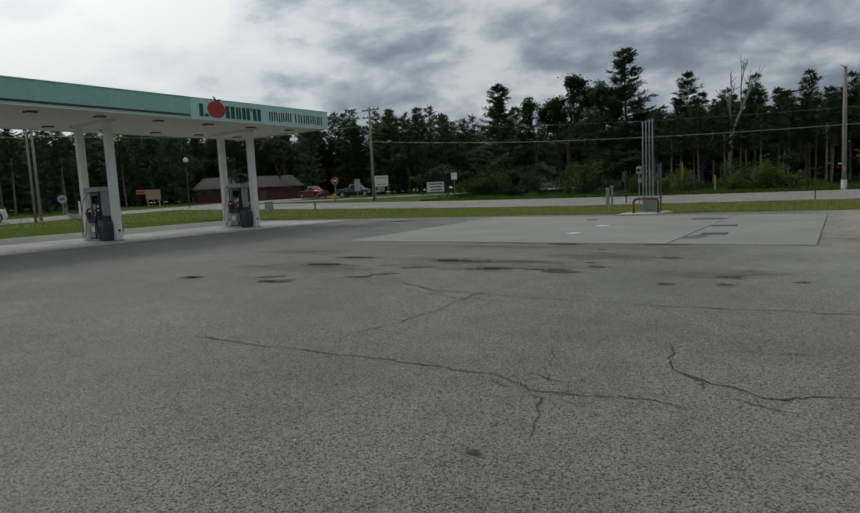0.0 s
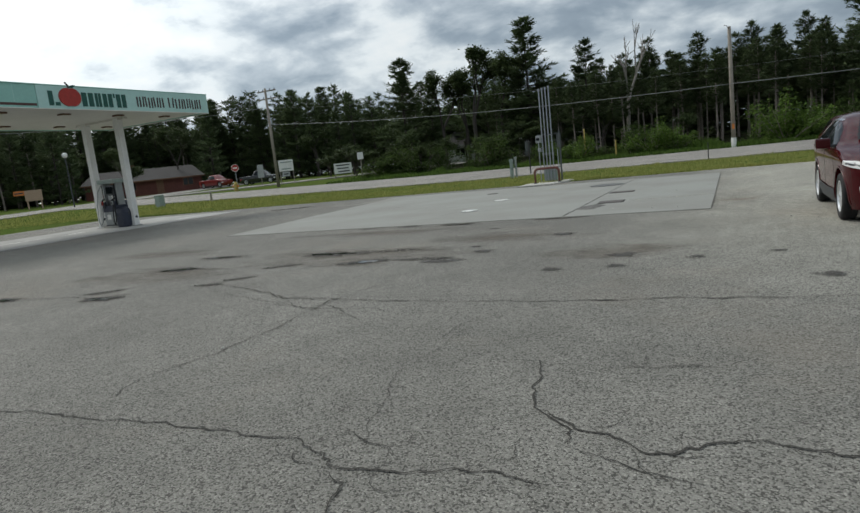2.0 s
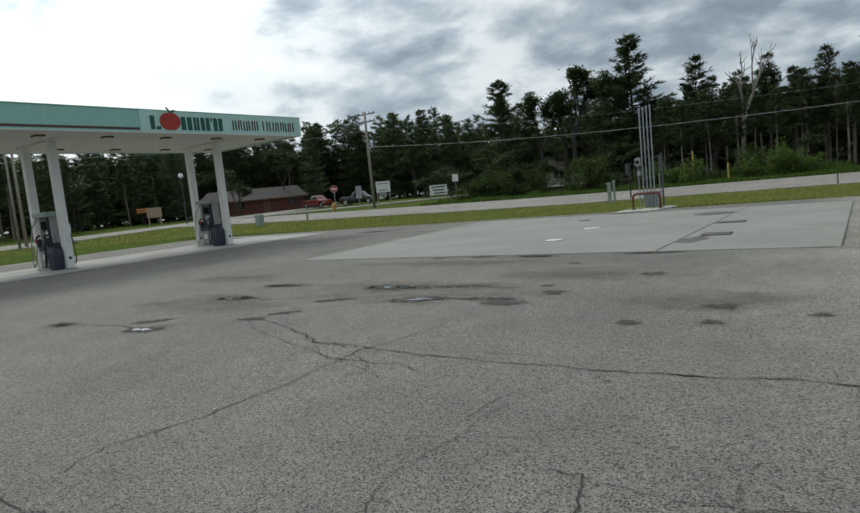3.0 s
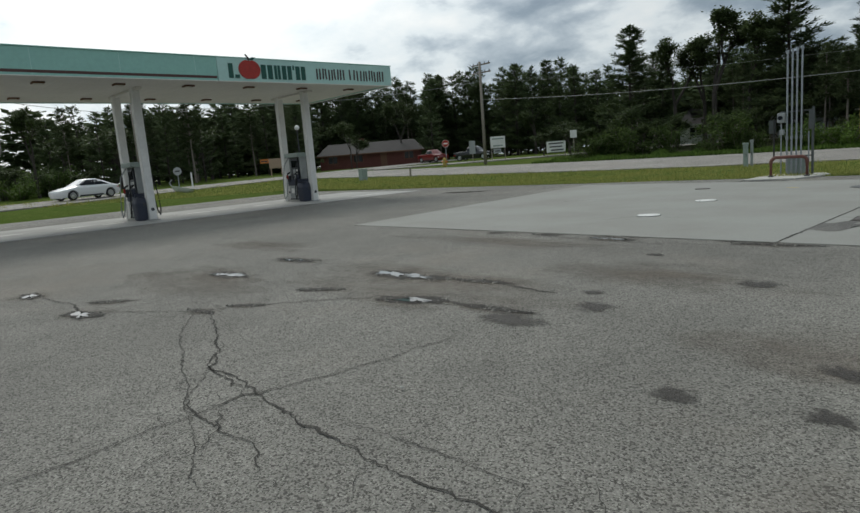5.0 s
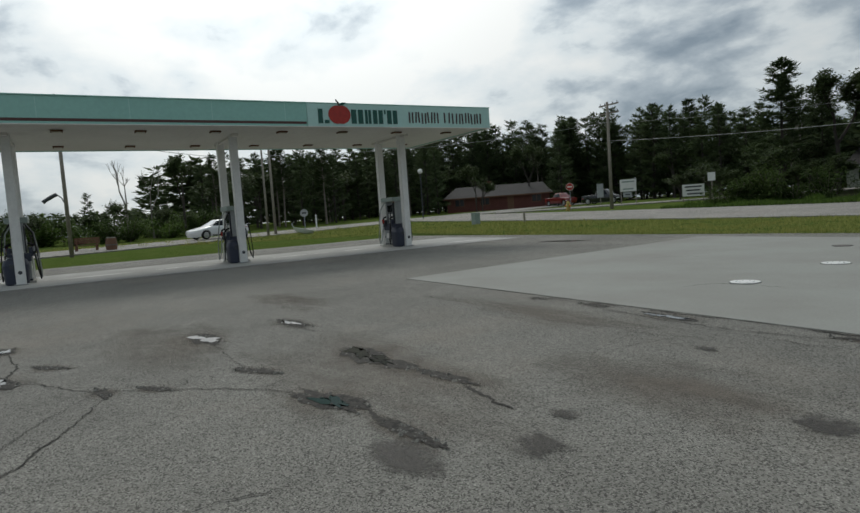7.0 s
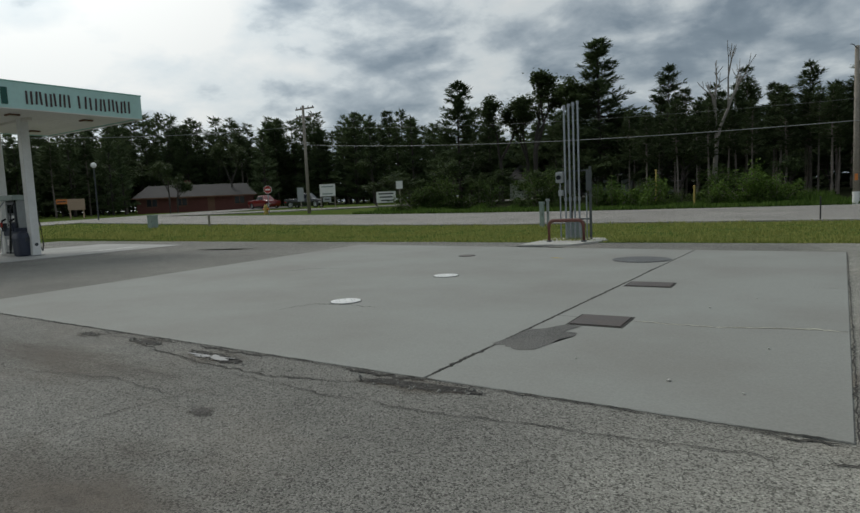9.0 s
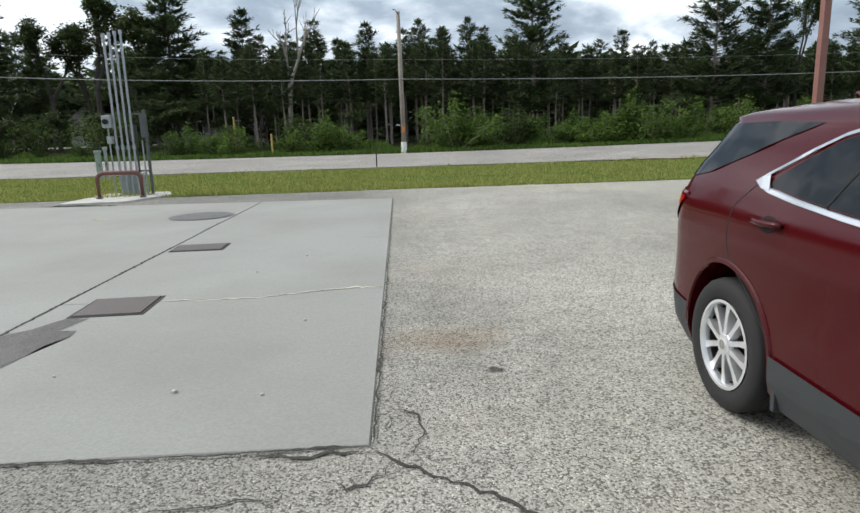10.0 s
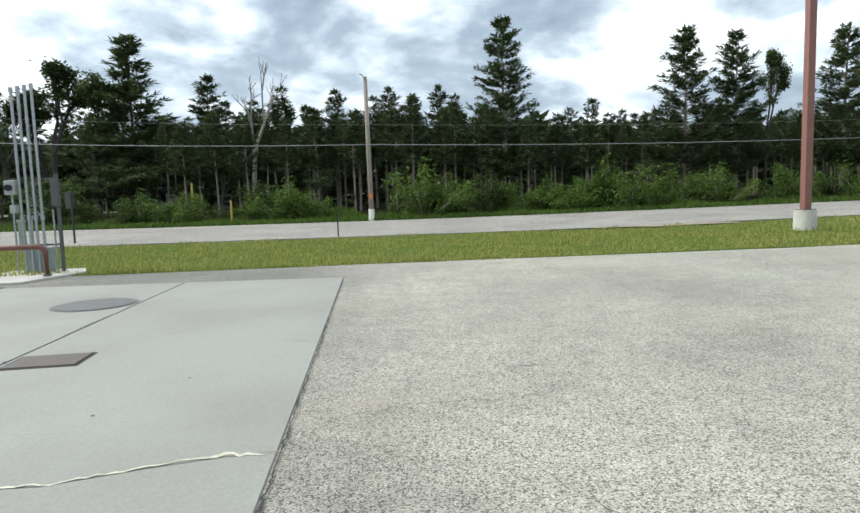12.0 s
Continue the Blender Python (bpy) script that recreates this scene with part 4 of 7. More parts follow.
    tagged(sign, "painted sign with a red fruit and dark green and brown blocks", "sign")
    def block(name, y0, y1, z0, z1, mat, lean=0.0, t=0.02):
        bm = bmesh.new()
        q = [(y0, z0), (y1, z0), (y1 + lean, z1), (y0 + lean, z1)]
        fr = [bm.verts.new((t, y, z)) for y, z in q]
        bk = [bm.verts.new((0, y, z)) for y, z in q]
        bm.faces.new(fr)
        for k in range(4):
            bm.faces.new((bk[k], bk[(k + 1) % 4], fr[(k + 1) % 4], fr[k]))
        bmesh.ops.recalc_face_normals(bm, faces=bm.faces)
        part(name, bm, mat, sign)
    # plain bars in place of the lettering
    for y0, w in ((0.0, 0.40), (1.26, 0.46), (1.80, 0.24), (2.12, 0.40), (2.70, 0.42)):
        block("letter_bar", y0, y0 + w * 0.42, 0.10, 0.60, SIGN_GREEN)
        block("letter_bar", y0 + w * 0.58, y0 + w, 0.10, 0.60 if y0 else 0.22, SIGN_GREEN)
    block("letter_bar", 2.58, 2.64, 0.46, 0.62, SIGN_GREEN)
    y = 3.62
    for k, w in enumerate((0.22, 0.24, 0.22, 0.22, 0.25, 0.0, 0.32, 0.27, 0.24, 0.24, 0.22, 0.24)):
        if w == 0:
            y += 0.17
            continue
        z, lean = 0.15 + 0.02 * math.sin(k * 2.3), 0.025 * math.sin(k * 1.7)
        block("letter_bar", y, y + 0.055, z, z + 0.40, SIGN_BROWN, lean)
        block("letter_bar", y + w * 0.62, y + w * 0.62 + 0.055, z, z + 0.40, SIGN_BROWN, -lean)
        y += w + 0.052
    # the fruit
    bm = bmesh.new()
    out = []
    for k in range(40):
        a = 2 * math.pi * k / 40
        r = 0.385 * (1 + 0.05 * math.cos(2 * a)) - 0.05 * math.exp(-((a - math.pi / 2) / 0.3) ** 2) - 0.03 * math.exp(-((a - 1.5 * math.pi) / 0.25) ** 2)
        out.append((r * 1.04 * math.cos(a), r * 0.94 * math.sin(a)))
    fr = [bm.verts.new((0.035, 0.80 + a, 0.41 + b)) for a, b in out]
    bk = [bm.verts.new((0.004, 0.80 + a, 0.41 + b)) for a, b in out]
    bm.faces.new(fr)
    bm.faces.new(bk[::-1])
    for k in range(40):
        bm.faces.new((bk[k], bk[(k + 1) % 40], fr[(k + 1) % 40], fr[k]))
    bmesh.ops.recalc_face_normals(bm, faces=bm.faces)
    part("fruit", bm, RED, sign, "round red painted fruit")
    part("stalk", bent([(0.02, 0.81, 0.72), (0.02, 0.77, 0.83), (0.02, 0.68, 0.93)], 0.03), SIGN_BROWN, sign)
    block("leaf", 0.80, 0.96, 0.74, 0.84, SIGN_GREEN, 0.12)


build_canopy()


def build_pump():
    """A two-sided dispenser with hoses, between the paired columns."""
    pump = empty("fuel_pump")
    part("plinth", boxed(-0.56, 0.56, -0.38, 0.38, 0, 0.07, 0.01), CONCRETE_PALE, pump)
    part("lower_cabinet", boxed(-0.46, 0.46, -0.27, 0.27, 0.07, 0.70, 0.02), PUMP_GREY, pump, "pale grey lower cabinet")
    part("kick_panel", boxed(-0.47, 0.47, -0.28, 0.28, 0.07, 0.13, 0.005), DARK_GREY, pump)
    part("deck", boxed(-0.48, 0.48, -0.30, 0.30, 0.70, 0.98, 0.03), BLUE_GREY, pump, "dark nozzle deck")
    part("head", boxed(-0.24, 0.30, -0.2, 0.2, 0.98, 1.88, 0.02), DARK_GREY, pump, "narrow dark pump head")
    for x in (-0.43, 0.43):
        part("side_post", boxed(x - 0.045, x + 0.045, -0.16, 0.16, 0.98, 1.95, 0.012), PUMP_GREY, pump)
    part("valance", boxed(-0.56, 0.56, -0.32, 0.32, 1.95, 2.13, 0.03), GREEN_GREY, pump, "pale grey-green top box")
    for s in (-1, 1):
        part("display", boxed(-0.19, 0.25, s * 0.202, s * 0.215, 1.5, 1.8, 0.004), TINTED, pump)
        part("keypad", boxed(-0.10, 0.10, s * 0.202, s * 0.22, 1.22, 1.42, 0.004), PUMP_GREY, pump)
        part("price_label", boxed(0.12, 0.26, s * 0.202, s * 0.212, 1.2, 1.42), WHITE, pump)
        part("notice", boxed(-0.30, -0.06, s * 0.272, s * 0.278, 0.36, 0.58), WHITE, pump)
        for k, x in enumerate((-0.33, 0.33)):
            boot = part("nozzle_boot", boxed(x - 0.075, x + 0.075, s * 0.24, s * 0.36, 0.86, 1.16, 0.02), BLUE_GREY if k else DARK_GREY, pump)
            part("nozzle", bent([(x, s * 0.36, 0.9), (x, s * 0.42, 1.08), (x, s * 0.36, 1.24), (x, s * 0.24, 1.3)], 0.035), RUBBER, boot)
            part("nozzle_guard", boxed(x - 0.05, x + 0.05, s * 0.37, s * 0.43, 1.02, 1.18, 0.015), RED if not k else PUMP_GREY, boot)
            part("hose", bent([(x * 1.3, s * 0.2, 1.93), (x * 1.5, s * 0.40, 1.62), (x * 1.7, s * 0.48, 1.0), (x * 1.75, s * 0.52, 0.35), (x * 1.45, s * 0.52, 0.12), (x * 1.1, s * 0.48, 0.3), (x * 1.0, s * 0.40, 0.92)], 0.022), RUBBER if k else PUMP_GREY, pump)
    for x in (-0.72,):
        part("guard_hoop", bent([(x, -0.3, 0.02), (x, -0.3, 0.7), (x, -0.22, 0.78), (x, 0.22, 0.78), (x, 0.3, 0.7), (x, 0.3, 0.02)], 0.03), WHITE, pump)
    return pump


def build_bin():
    """A rounded plastic bin with a domed hood."""
    b = empty("waste_bin")
    bm = bmesh.new()
    rings = ((0.30, 0.0), (0.33, 0.05), (0.36, 0.45), (0.37, 0.62), (0.31, 0.78), (0.18, 0.86))
    prev = None
    for r, z in rings:
        ring = [bm.verts.new((r * math.copysign(abs(math.cos(a)) ** 0.6, math.cos(a)), r * math.copysign(abs(math.sin(a)) ** 0.6, math.sin(a)), z)) for a in np.linspace(0, 2 * math.pi, 28, endpoint=False)]
        if prev:
            for k in range(28):
                bm.faces.new((prev[k], prev[(k + 1) % 28], ring[(k + 1) % 28], ring[k]))
        else:
            bm.faces.new(ring[::-1])
        prev = ring
    bm.faces.new(prev)
    part("body", bm, BLUE_GREY, b, smooth=False)
    part("flap", boxed(0.33, 0.37, -0.15, 0.15, 0.52, 0.66, 0.008), DARK_GREY, b)
    part("rim", tubed((0, 0, 0.47), (0, 0, 0.50), 0.372, n=20), DARK_GREY, b)
    return b


PUMP = build_pump()
tagged(PUMP, "grey fuel dispenser with black hoses between white columns", "fuel pump", "pumps under the canopy")
PUMP.matrix_basis = pose(-24.5, COLUMN_Y[0], 0.01)
BIN = build_bin()
tagged(BIN, "dark navy plastic waste bin beside a pump", "waste bin", "bins under the canopy")
BIN.matrix_basis = pose(-23.78, COLUMN_Y[0] - 0.12, 0.01)
for y in COLUMN_Y[1:]:
    copy_thing(PUMP, pose(-24.5, y, 0.01))
    copy_thing(BIN, pose(-23.78, y - 0.12, 0.01))


def build_paint_and_glare():
    """White streaks between the pumps: worn lines, and wet apron reflections put into the colour."""
    for k, (x, y, l) in enumerate(((-24.3, 9.4, 2.1), (-24.4, 11.9, 1.0), (-23.9, 13.0, 0.7), (-24.6, 16.6, 2.2), (-24.6, 19.2, 1.0), (-22.9, 23.6, 2.0), (-24.2, 5.2, 1.2))):
        patch("paint_and_glare", x, y, 0.09, l / 2, WHITE_LID, 0.0125, 200 + k, rough=0.5, n=40)


build_paint_and_glare()


# ---- vent stack, guard rail and small posts by the verge ----
def build_vent_stack():
    st = empty("vent_stack", pose(-6.5, 28.05, 0))
    tagged(st, "four tall galvanised vent pipes with electrical boxes on a frame", "vent pipes")
    for k in range(4):
        x = -0.2 + 0.135 * k
        p = part("pipe", tubed((x, 0, 0), (x, 0, 3.77 + 0.025 * k), 0.028, n=12), GALV, st)
        part("cap", tubed((x, 0, 3.77 + 0.025 * k), (x, 0, 3.87 + 0.025 * k), 0.042, 0.038, n=12), GALV, p)
        part("coupling", tubed((x, 0, 1.15), (x, 0, 1.25), 0.044, n=12), GALV, p)
    for z in (0.62, 2.0):
        part("cross_strut", boxed(-0.42, 0.52, 0.05, 0.09, z - 0.018, z + 0.02, 0.004), DARK_BOX, st)
    for x in (0.5,):
        part("post", boxed(x - 0.03, x + 0.03, 0.06, 0.12, 0, 2.1, 0.004), DARK_BOX, st)
    part("panel_box", boxed(0.40, 0.55, 0.0, 0.12, 1.42, 1.98, 0.015), DARK_BOX, st, "grey electrical panel")
    meter = part("meter_box", boxed(-0.46, -0.25, -0.10, 0.08, 1.68, 1.98, 0.02), BOX_GREY, st, "pale grey meter box")
    part("meter_glass", tubed((-0.355, -0.10, 1.83), (-0.355, -0.16, 1.83), 0.065, n=16), TINTED, meter)
    part("junction_box", boxed(-0.40, -0.28, -0.06, 0.08, 1.30, 1.47, 0.015), BOX_GREY, st)
    part("conduit", tubed((-0.37, 0.02, 0), (-0.37, 0.02, 1.7), 0.02, n=8), GALV, st)
    part("conduit", tubed((0.40, 0.05, 0), (0.40, 0.05, 1.36), 0.02, n=8), GALV, st)
    part("lower_box", boxed(-0.26, 0.30, 0.10, 0.20, 0.03, 0.56, 0.02), GREEN_GREY, st)


build_vent_stack()
PAD = prism([(-7.35, 26.25), (-5.95, 26.4), (-5.45, 27.9), (-5.8, 28.7), (-7.3, 28.6)], -0.1, 0.04)
tagged(part("pavement_pad", PAD, CONCRETE_PALE), "pale concrete pad under the vent pipes", "pavement", kind="structure")


def build_guard_rail():
    rail = empty("guard_rail", pose(-6.88, 27.2, 0.03, 0, 0, 4))
    tagged(rail, "weathered red-brown bent steel guard hoop on concrete", "guard rail")
    w, h, r = 0.98, 0.60, 0.15
    pts = [(0, 0, -0.02), (0, 0, h - r)]
    pts += [(r - r * math.cos(a), 0, h - r + r * math.sin(a)) for a in np.linspace(0.2, math.pi / 2, 7)]
    pts += [(w - r + r * math.sin(a), 0, h - r + r * math.cos(a)) for a in np.linspace(0, math.pi / 2, 8)]
    pts += [(w, 0, -0.02)]
    part("hoop", bent(pts, 0.05, 12), RUSTY_RED, rail, smooth=True)
    for x in (0, w):
        part("collar", tubed((x, 0, 0.0), (x, 0, 0.05), 0.075, n=14), IRON, rail)


build_guard_rail()


def pedestal(x, y, w, h, mat, label, turn=0):
    p = empty("utility_pedestal", pose(x, y, rise(x, y), 0, 0, turn))
    tagged(p, label, "utility pedestal")
    part("body", boxed(-w / 2, w / 2, -w / 2.4, w / 2.4, -0.1, h * 0.9, 0.02), mat, p)
    part("cap", boxed(-w / 2 - 0.02, w / 2 + 0.02, -w / 2.4 - 0.02, w / 2.4 + 0.02, h * 0.9, h, 0.02), mat, p)
    part("hasp", boxed(w / 2 - 0.05, w / 2 - 0.02, -w / 2.4 - 0.02, -w / 2.4 + 0.01, h * 0.45, h * 0.55), IRON, p)


pedestal(-10.42, 34.9, 0.17, 1.05, GREEN_GREY, "grey-green metal utility pedestal in the verge")
pedestal(-10.22, 35.05, 0.10, 1.16, BOX_GREY, "narrow grey marker post beside the pedestal")
pedestal(-36.9, 34.1, 0.52, 0.85, GREEN_GREY, "pale green utility cabinet beside the road")


def post(name, x, y, h, r, mat, label, category="post", lean=0.0, n=8):
    p = empty(name, pose(x, y, rise(x, y), 0, lean, 0))
    tagged(p, label, category)
    part("shaft", tubed((0, 0, -0.2), (0, 0, h), r, r * 0.9, n), mat, p)
    part("top", tubed((0, 0, h), (0, 0, h + 0.04), r * 1.15, r * 0.6, n), mat, p)
    return p


P = post("sign_post", -10.3, 38.0, 1.95, 0.04, BLACK_STEEL, "thin black roadside post with a small sign seen from behind", "sign post")
part("sign_back", boxed(-0.24, 0.05, 0.05, 0.08, 1.35, 1.95, 0.005), DARK_BOX, P)
P = post("marker_post", -0.7, 37.0, 0.82, 0.026, BLACK_STEEL, "short thin dark stake at the edge of the road")
P = post("marker_post", -7.25, 49.6, 1.25, 0.06, YELLOW, "faded yellow marker post at the edge of the woods")
P = post("marker_post", -9.95, 51.9, 2.3, 0.06, YELLOW, "pale wooden stake among the shrubs")
P = post("marker_post", -34.0, 36.2, 0.66, 0.08, WOOD_POLE, "short weathered bollard beside the road")
P = post("marker_post", -54.2, 28.4, 1.35, 0.08, WHITE, "white marker post beside the road")


def build_lamp_post():
    lp = empty("street_lamp", pose(13.9, 32.4, rise(13.9, 32.4)))
    tagged(lp, "tall brown-red lamp post on a round concrete base", "street lamp")
    part("footing", tubed((0, 0, -0.3), (0, 0, 0.62), 0.34, 0.31, 28), CONCRETE_PALE, lp, "round pale concrete footing")
    part("base_plate", boxed(-0.2, 0.2, -0.2, 0.2, 0.62, 0.65), IRON, lp)
    part("shaft", boxed(-0.115, 0.115, -0.115, 0.115, 0.65, 9.2, 0.015), POLE_RED, lp)
    for s in (-1, 1):
        part("lamp_head", boxed(s * 0.2, s * 0.85, -0.2, 0.2, 9.0, 9.22, 0.03), POLE_RED, lp)


build_lamp_post()


# ---- utility poles and cables ----
def utility_pole(x, y, h, r, label, arms=0, lean=(0, 0), wrap=False):
    p = empty("utility_pole", pose(x, y, rise(x, y) - 0.1, lean[0], lean[1], 0))
    tagged(p, label, "utility pole", "poles along the road")
    part("shaft", tubed((0, 0, -0.2), (0, 0, h), r, r * 0.68, 14), WOOD_POLE, p, smooth=True)
    for k in range(arms):
        z = h - 0.25 - 0.75 * k
        arm = part("crossarm", boxed(-1.15, 1.15, 0.14, 0.25, z - 0.06, z + 0.06, 0.01), WOOD_POLE, p)
        for xx in (-1.0, -0.45, 0.45, 1.0):
            part("insulator", tubed((xx, 0.2, z + 0.06), (xx, 0.2, z + 0.22), 0.05, 0.03, 8), DARK_GREY, arm)
    if wrap:
        part("marker_sleeve", tubed((0, 0, 0.05), (0, 0, 0.75), r * 1.08, r * 1.07, 14), WHITE, p, "white sleeve at the foot")
        part("tag", boxed(-0.07, 0.07, -r * 1.1, -r * 1.02, 1.3, 1.62), ORANGE, p)
        part("bracket", bent([(0, -0.1, h - 0.15), (-0.15, -0.2, h + 0.05), (-0.28, -0.25, h + 0.08)], 0.02), BLACK_STEEL, p)
    return p


utility_pole(0.5, 48.0, 7.75, 0.15, "grey weathered wooden utility pole with a white foot", lean=(0, -0.6), wrap=True)
utility_pole(-40.9, 52.2, 9.85, 0.165, "tall grey wooden utility pole with two crossarms", arms=2)
utility_pole(60.0, 50.0, 8.0, 0.17, "wooden utility pole further along the road")
LAMP_POLE = utility_pole(-41.2, 8.8, 9.3, 0.12, "dark wooden pole with a small arm lamp behind the canopy", lean=(0, 2.0))
LAMP_ARM = part("lamp_arm", bent([(0, 0, 3.0), (0, -0.18, 3.5), (0, -0.42, 3.72)], 0.03), DARK_GREY, LAMP_POLE)
part("lamp_head", bent([(0, -0.40, 3.72), (0, -0.62, 3.62), (0, -1.0, 3.38), (0, -1.12, 3.28)], 0.11, 10), DARK_GREY, LAMP_ARM, smooth=True)
utility_pole(-48.5, 22.3, 7.0, 0.10, "thin grey pole across the road")
utility_pole(-49.9, 23.3, 7.4, 0.12, "pale wooden utility pole across the road")
utility_pole(-36.0, -22.0, 10.5, 0.17, "wooden utility pole behind the station")


def cable(a, b, sag, r=0.02, n=40):
    """A cable hanging between two points."""
    a, b = Vector(a), Vector(b)
    pts = [a.lerp(b, k / n) - Vector((0, 0, sag * 4 * (k / n) * (1 - k / n))) for k in range(n + 1)]
    ob = part("overhead_cable", bent(pts, r, 6), WIRE, smooth=True)
    tagged(ob, "single grey overhead cable strung between poles", "cable", "overhead cables")


cable((-40.8, 52.1, 6.7), (0.5, 47.85, 4.25), 0.5)
cable((0.5, 47.85, 4.25), (60, 50, 5.2), 0.6)
cable((-40.8, 52.1, 8.3), (0.5, 47.85, 5.3), 0.5, 0.006)
cable((0.5, 47.85, 5.3), (60, 50, 6.3), 0.6, 0.006)
cable((-41.0, 8.8, 7.2), (-48.5, 22.3, 6.4), 0.3, 0.018)
cable((-41.0, 8.8, 7.2), (-36, -22, 7.2), 0.6, 0.018)
cable((-49.9, 23.3, 6.8), (-40.9, 52.1, 8.4), 0.6, 0.018)


# ---- signs and small things across the road ----
def board_sign(x, y, w, z0, z1, turn, label, rows, lower=False):
    s = empty("roadside_sign", pose(x, y, rise(x, y), 0, 0, turn))
    tagged(s, label, "sign", "white boards by the side road")
    for px in (-w / 2 + 0.08, w / 2 - 0.08):
        part("post", boxed(px - 0.05, px + 0.05, 0.02, 0.12, -0.3, z1 - 0.05), WOOD_POLE, s)
    part("board", boxed(-w / 2, w / 2, -0.04, 0.02, z0, z1, 0.01), WHITE, s)
    for k in range(rows):
        z = z1 - (z1 - z0) * (0.2 + 0.6 * k / max(1, rows - 1))
        part("text_bar", boxed(-w * 0.38 + 0.1 * k, w * (0.38 - 0.06 * (k % 2)), -0.05, -0.041, z - 0.07, z + 0.07), PRINT if rows == 3 else GREEN_GREY, s)
    if lower:
        part("lower_board", boxed(-w * 0.32, w * 0.2, -0.04, 0.02, z0 - 0.6, z0 - 0.08, 0.01), BOX_GREY, s)
        part("text_bar", boxed(-w * 0.2, w * 0.1, -0.05, -0.041, z0 - 0.4, z0 - 0.28), PRINT, s)


board_sign(-46.7, 61.0, 1.68, 1.45, 2.75, 38, "white roadside board with a smaller panel below", 2, True)
board_sign(-39.4, 61.9, 2.0, 0.55, 1.7, 35, "low white roadside board with dark lines of print", 3)


def round_post_sign(name, x, y, h, r, sides, mat, turn, label, rim=None):
    s = empty(name, pose(x, y, rise(x, y), 0, 0, turn))
    tagged(s, label, "traffic sign")
    part("post", boxed(-0.035, 0.035, 0.0, 0.05, -0.2, h + r * 0.6), GALV, s)
    m = Matrix.Translation((0, -0.02, h)) @ Matrix.Rotation(radians(90), 4, "X") @ Matrix.Rotation(math.pi / sides, 4, "Z")
    bm = bmesh.new()
    bmesh.ops.create_cone(bm, cap_ends=True, segments=sides, radius1=r, radius2=r, depth=0.02, matrix=m)
    plate = part("plate", bm, rim or mat, s)
    bm = bmesh.new()
    bmesh.ops.create_cone(bm, cap_ends=True, segments=sides, radius1=r * 0.92, radius2=r * 0.92, depth=0.026, matrix=m)
    part("face", bm, mat, plate)
    part("text_bar", boxed(-r * 0.55, r * 0.55, -0.036, -0.034, h - r * 0.18, h + r * 0.18), WHITE if mat is RED else PRINT, plate)


round_post_sign("stop_sign", -46.5, 52.4, 2.35, 0.40, 8, RED, 42, "red octagonal road sign on a steel post", WHITE)
round_post_sign("road_sign", -56.2, 28.0, 1.6, 0.36, 24, BOX_GREY, 65, "round pale sign on a post across the road")
S = empty("road_sign", pose(-49.4, 59.6, rise(-49.4, 59.6), 0, 0, 38))
tagged(S, "dark narrow sign back on a post", "traffic sign")
part("post", boxed(-0.04, 0.04, 0, 0.05, -0.2, 2.4), WOOD_POLE, S)
part("plate", boxed(-0.35, 0.35, -0.03, 0, 1.0, 2.5, 0.005), BOX_GREY, S)
S = empty("road_sign", pose(-32.9, 55.5, rise(-32.9, 55.5) - 0.6, 0, 0, 25))
tagged(S, "small white sign on a wooden post", "traffic sign")
part("post", boxed(-0.05, 0.05, 0, 0.07, -0.2, 3.0), WOOD_POLE, S)
part("plate", boxed(-0.3, 0.3, -0.03, 0, 2.5, 3.2, 0.005), WHITE, S)


def build_hydrant():
    h = empty("fire_hydrant", pose(-45.8, 51.4, rise(-45.8, 51.4)))
    tagged(h, "yellow fire hydrant beside the stop sign", "hydrant")
    part("barrel", tubed((0, 0, -0.1), (0, 0, 0.72), 0.2, 0.18, 14), YELLOW, h)
    part("bonnet", tubed((0, 0, 0.72), (0, 0, 0.95), 0.22, 0.08, 14), YELLOW, h)
    for s in (-1, 1):
        part("outlet", tubed((0.18 * s, 0, 0.5), (0.36 * s, 0, 0.5), 0.1, n=10), ORANGE, h)
    part("flange", tubed((0, 0, 0.05), (0, 0, 0.1), 0.27, n=14), YELLOW, h)


build_hydrant()


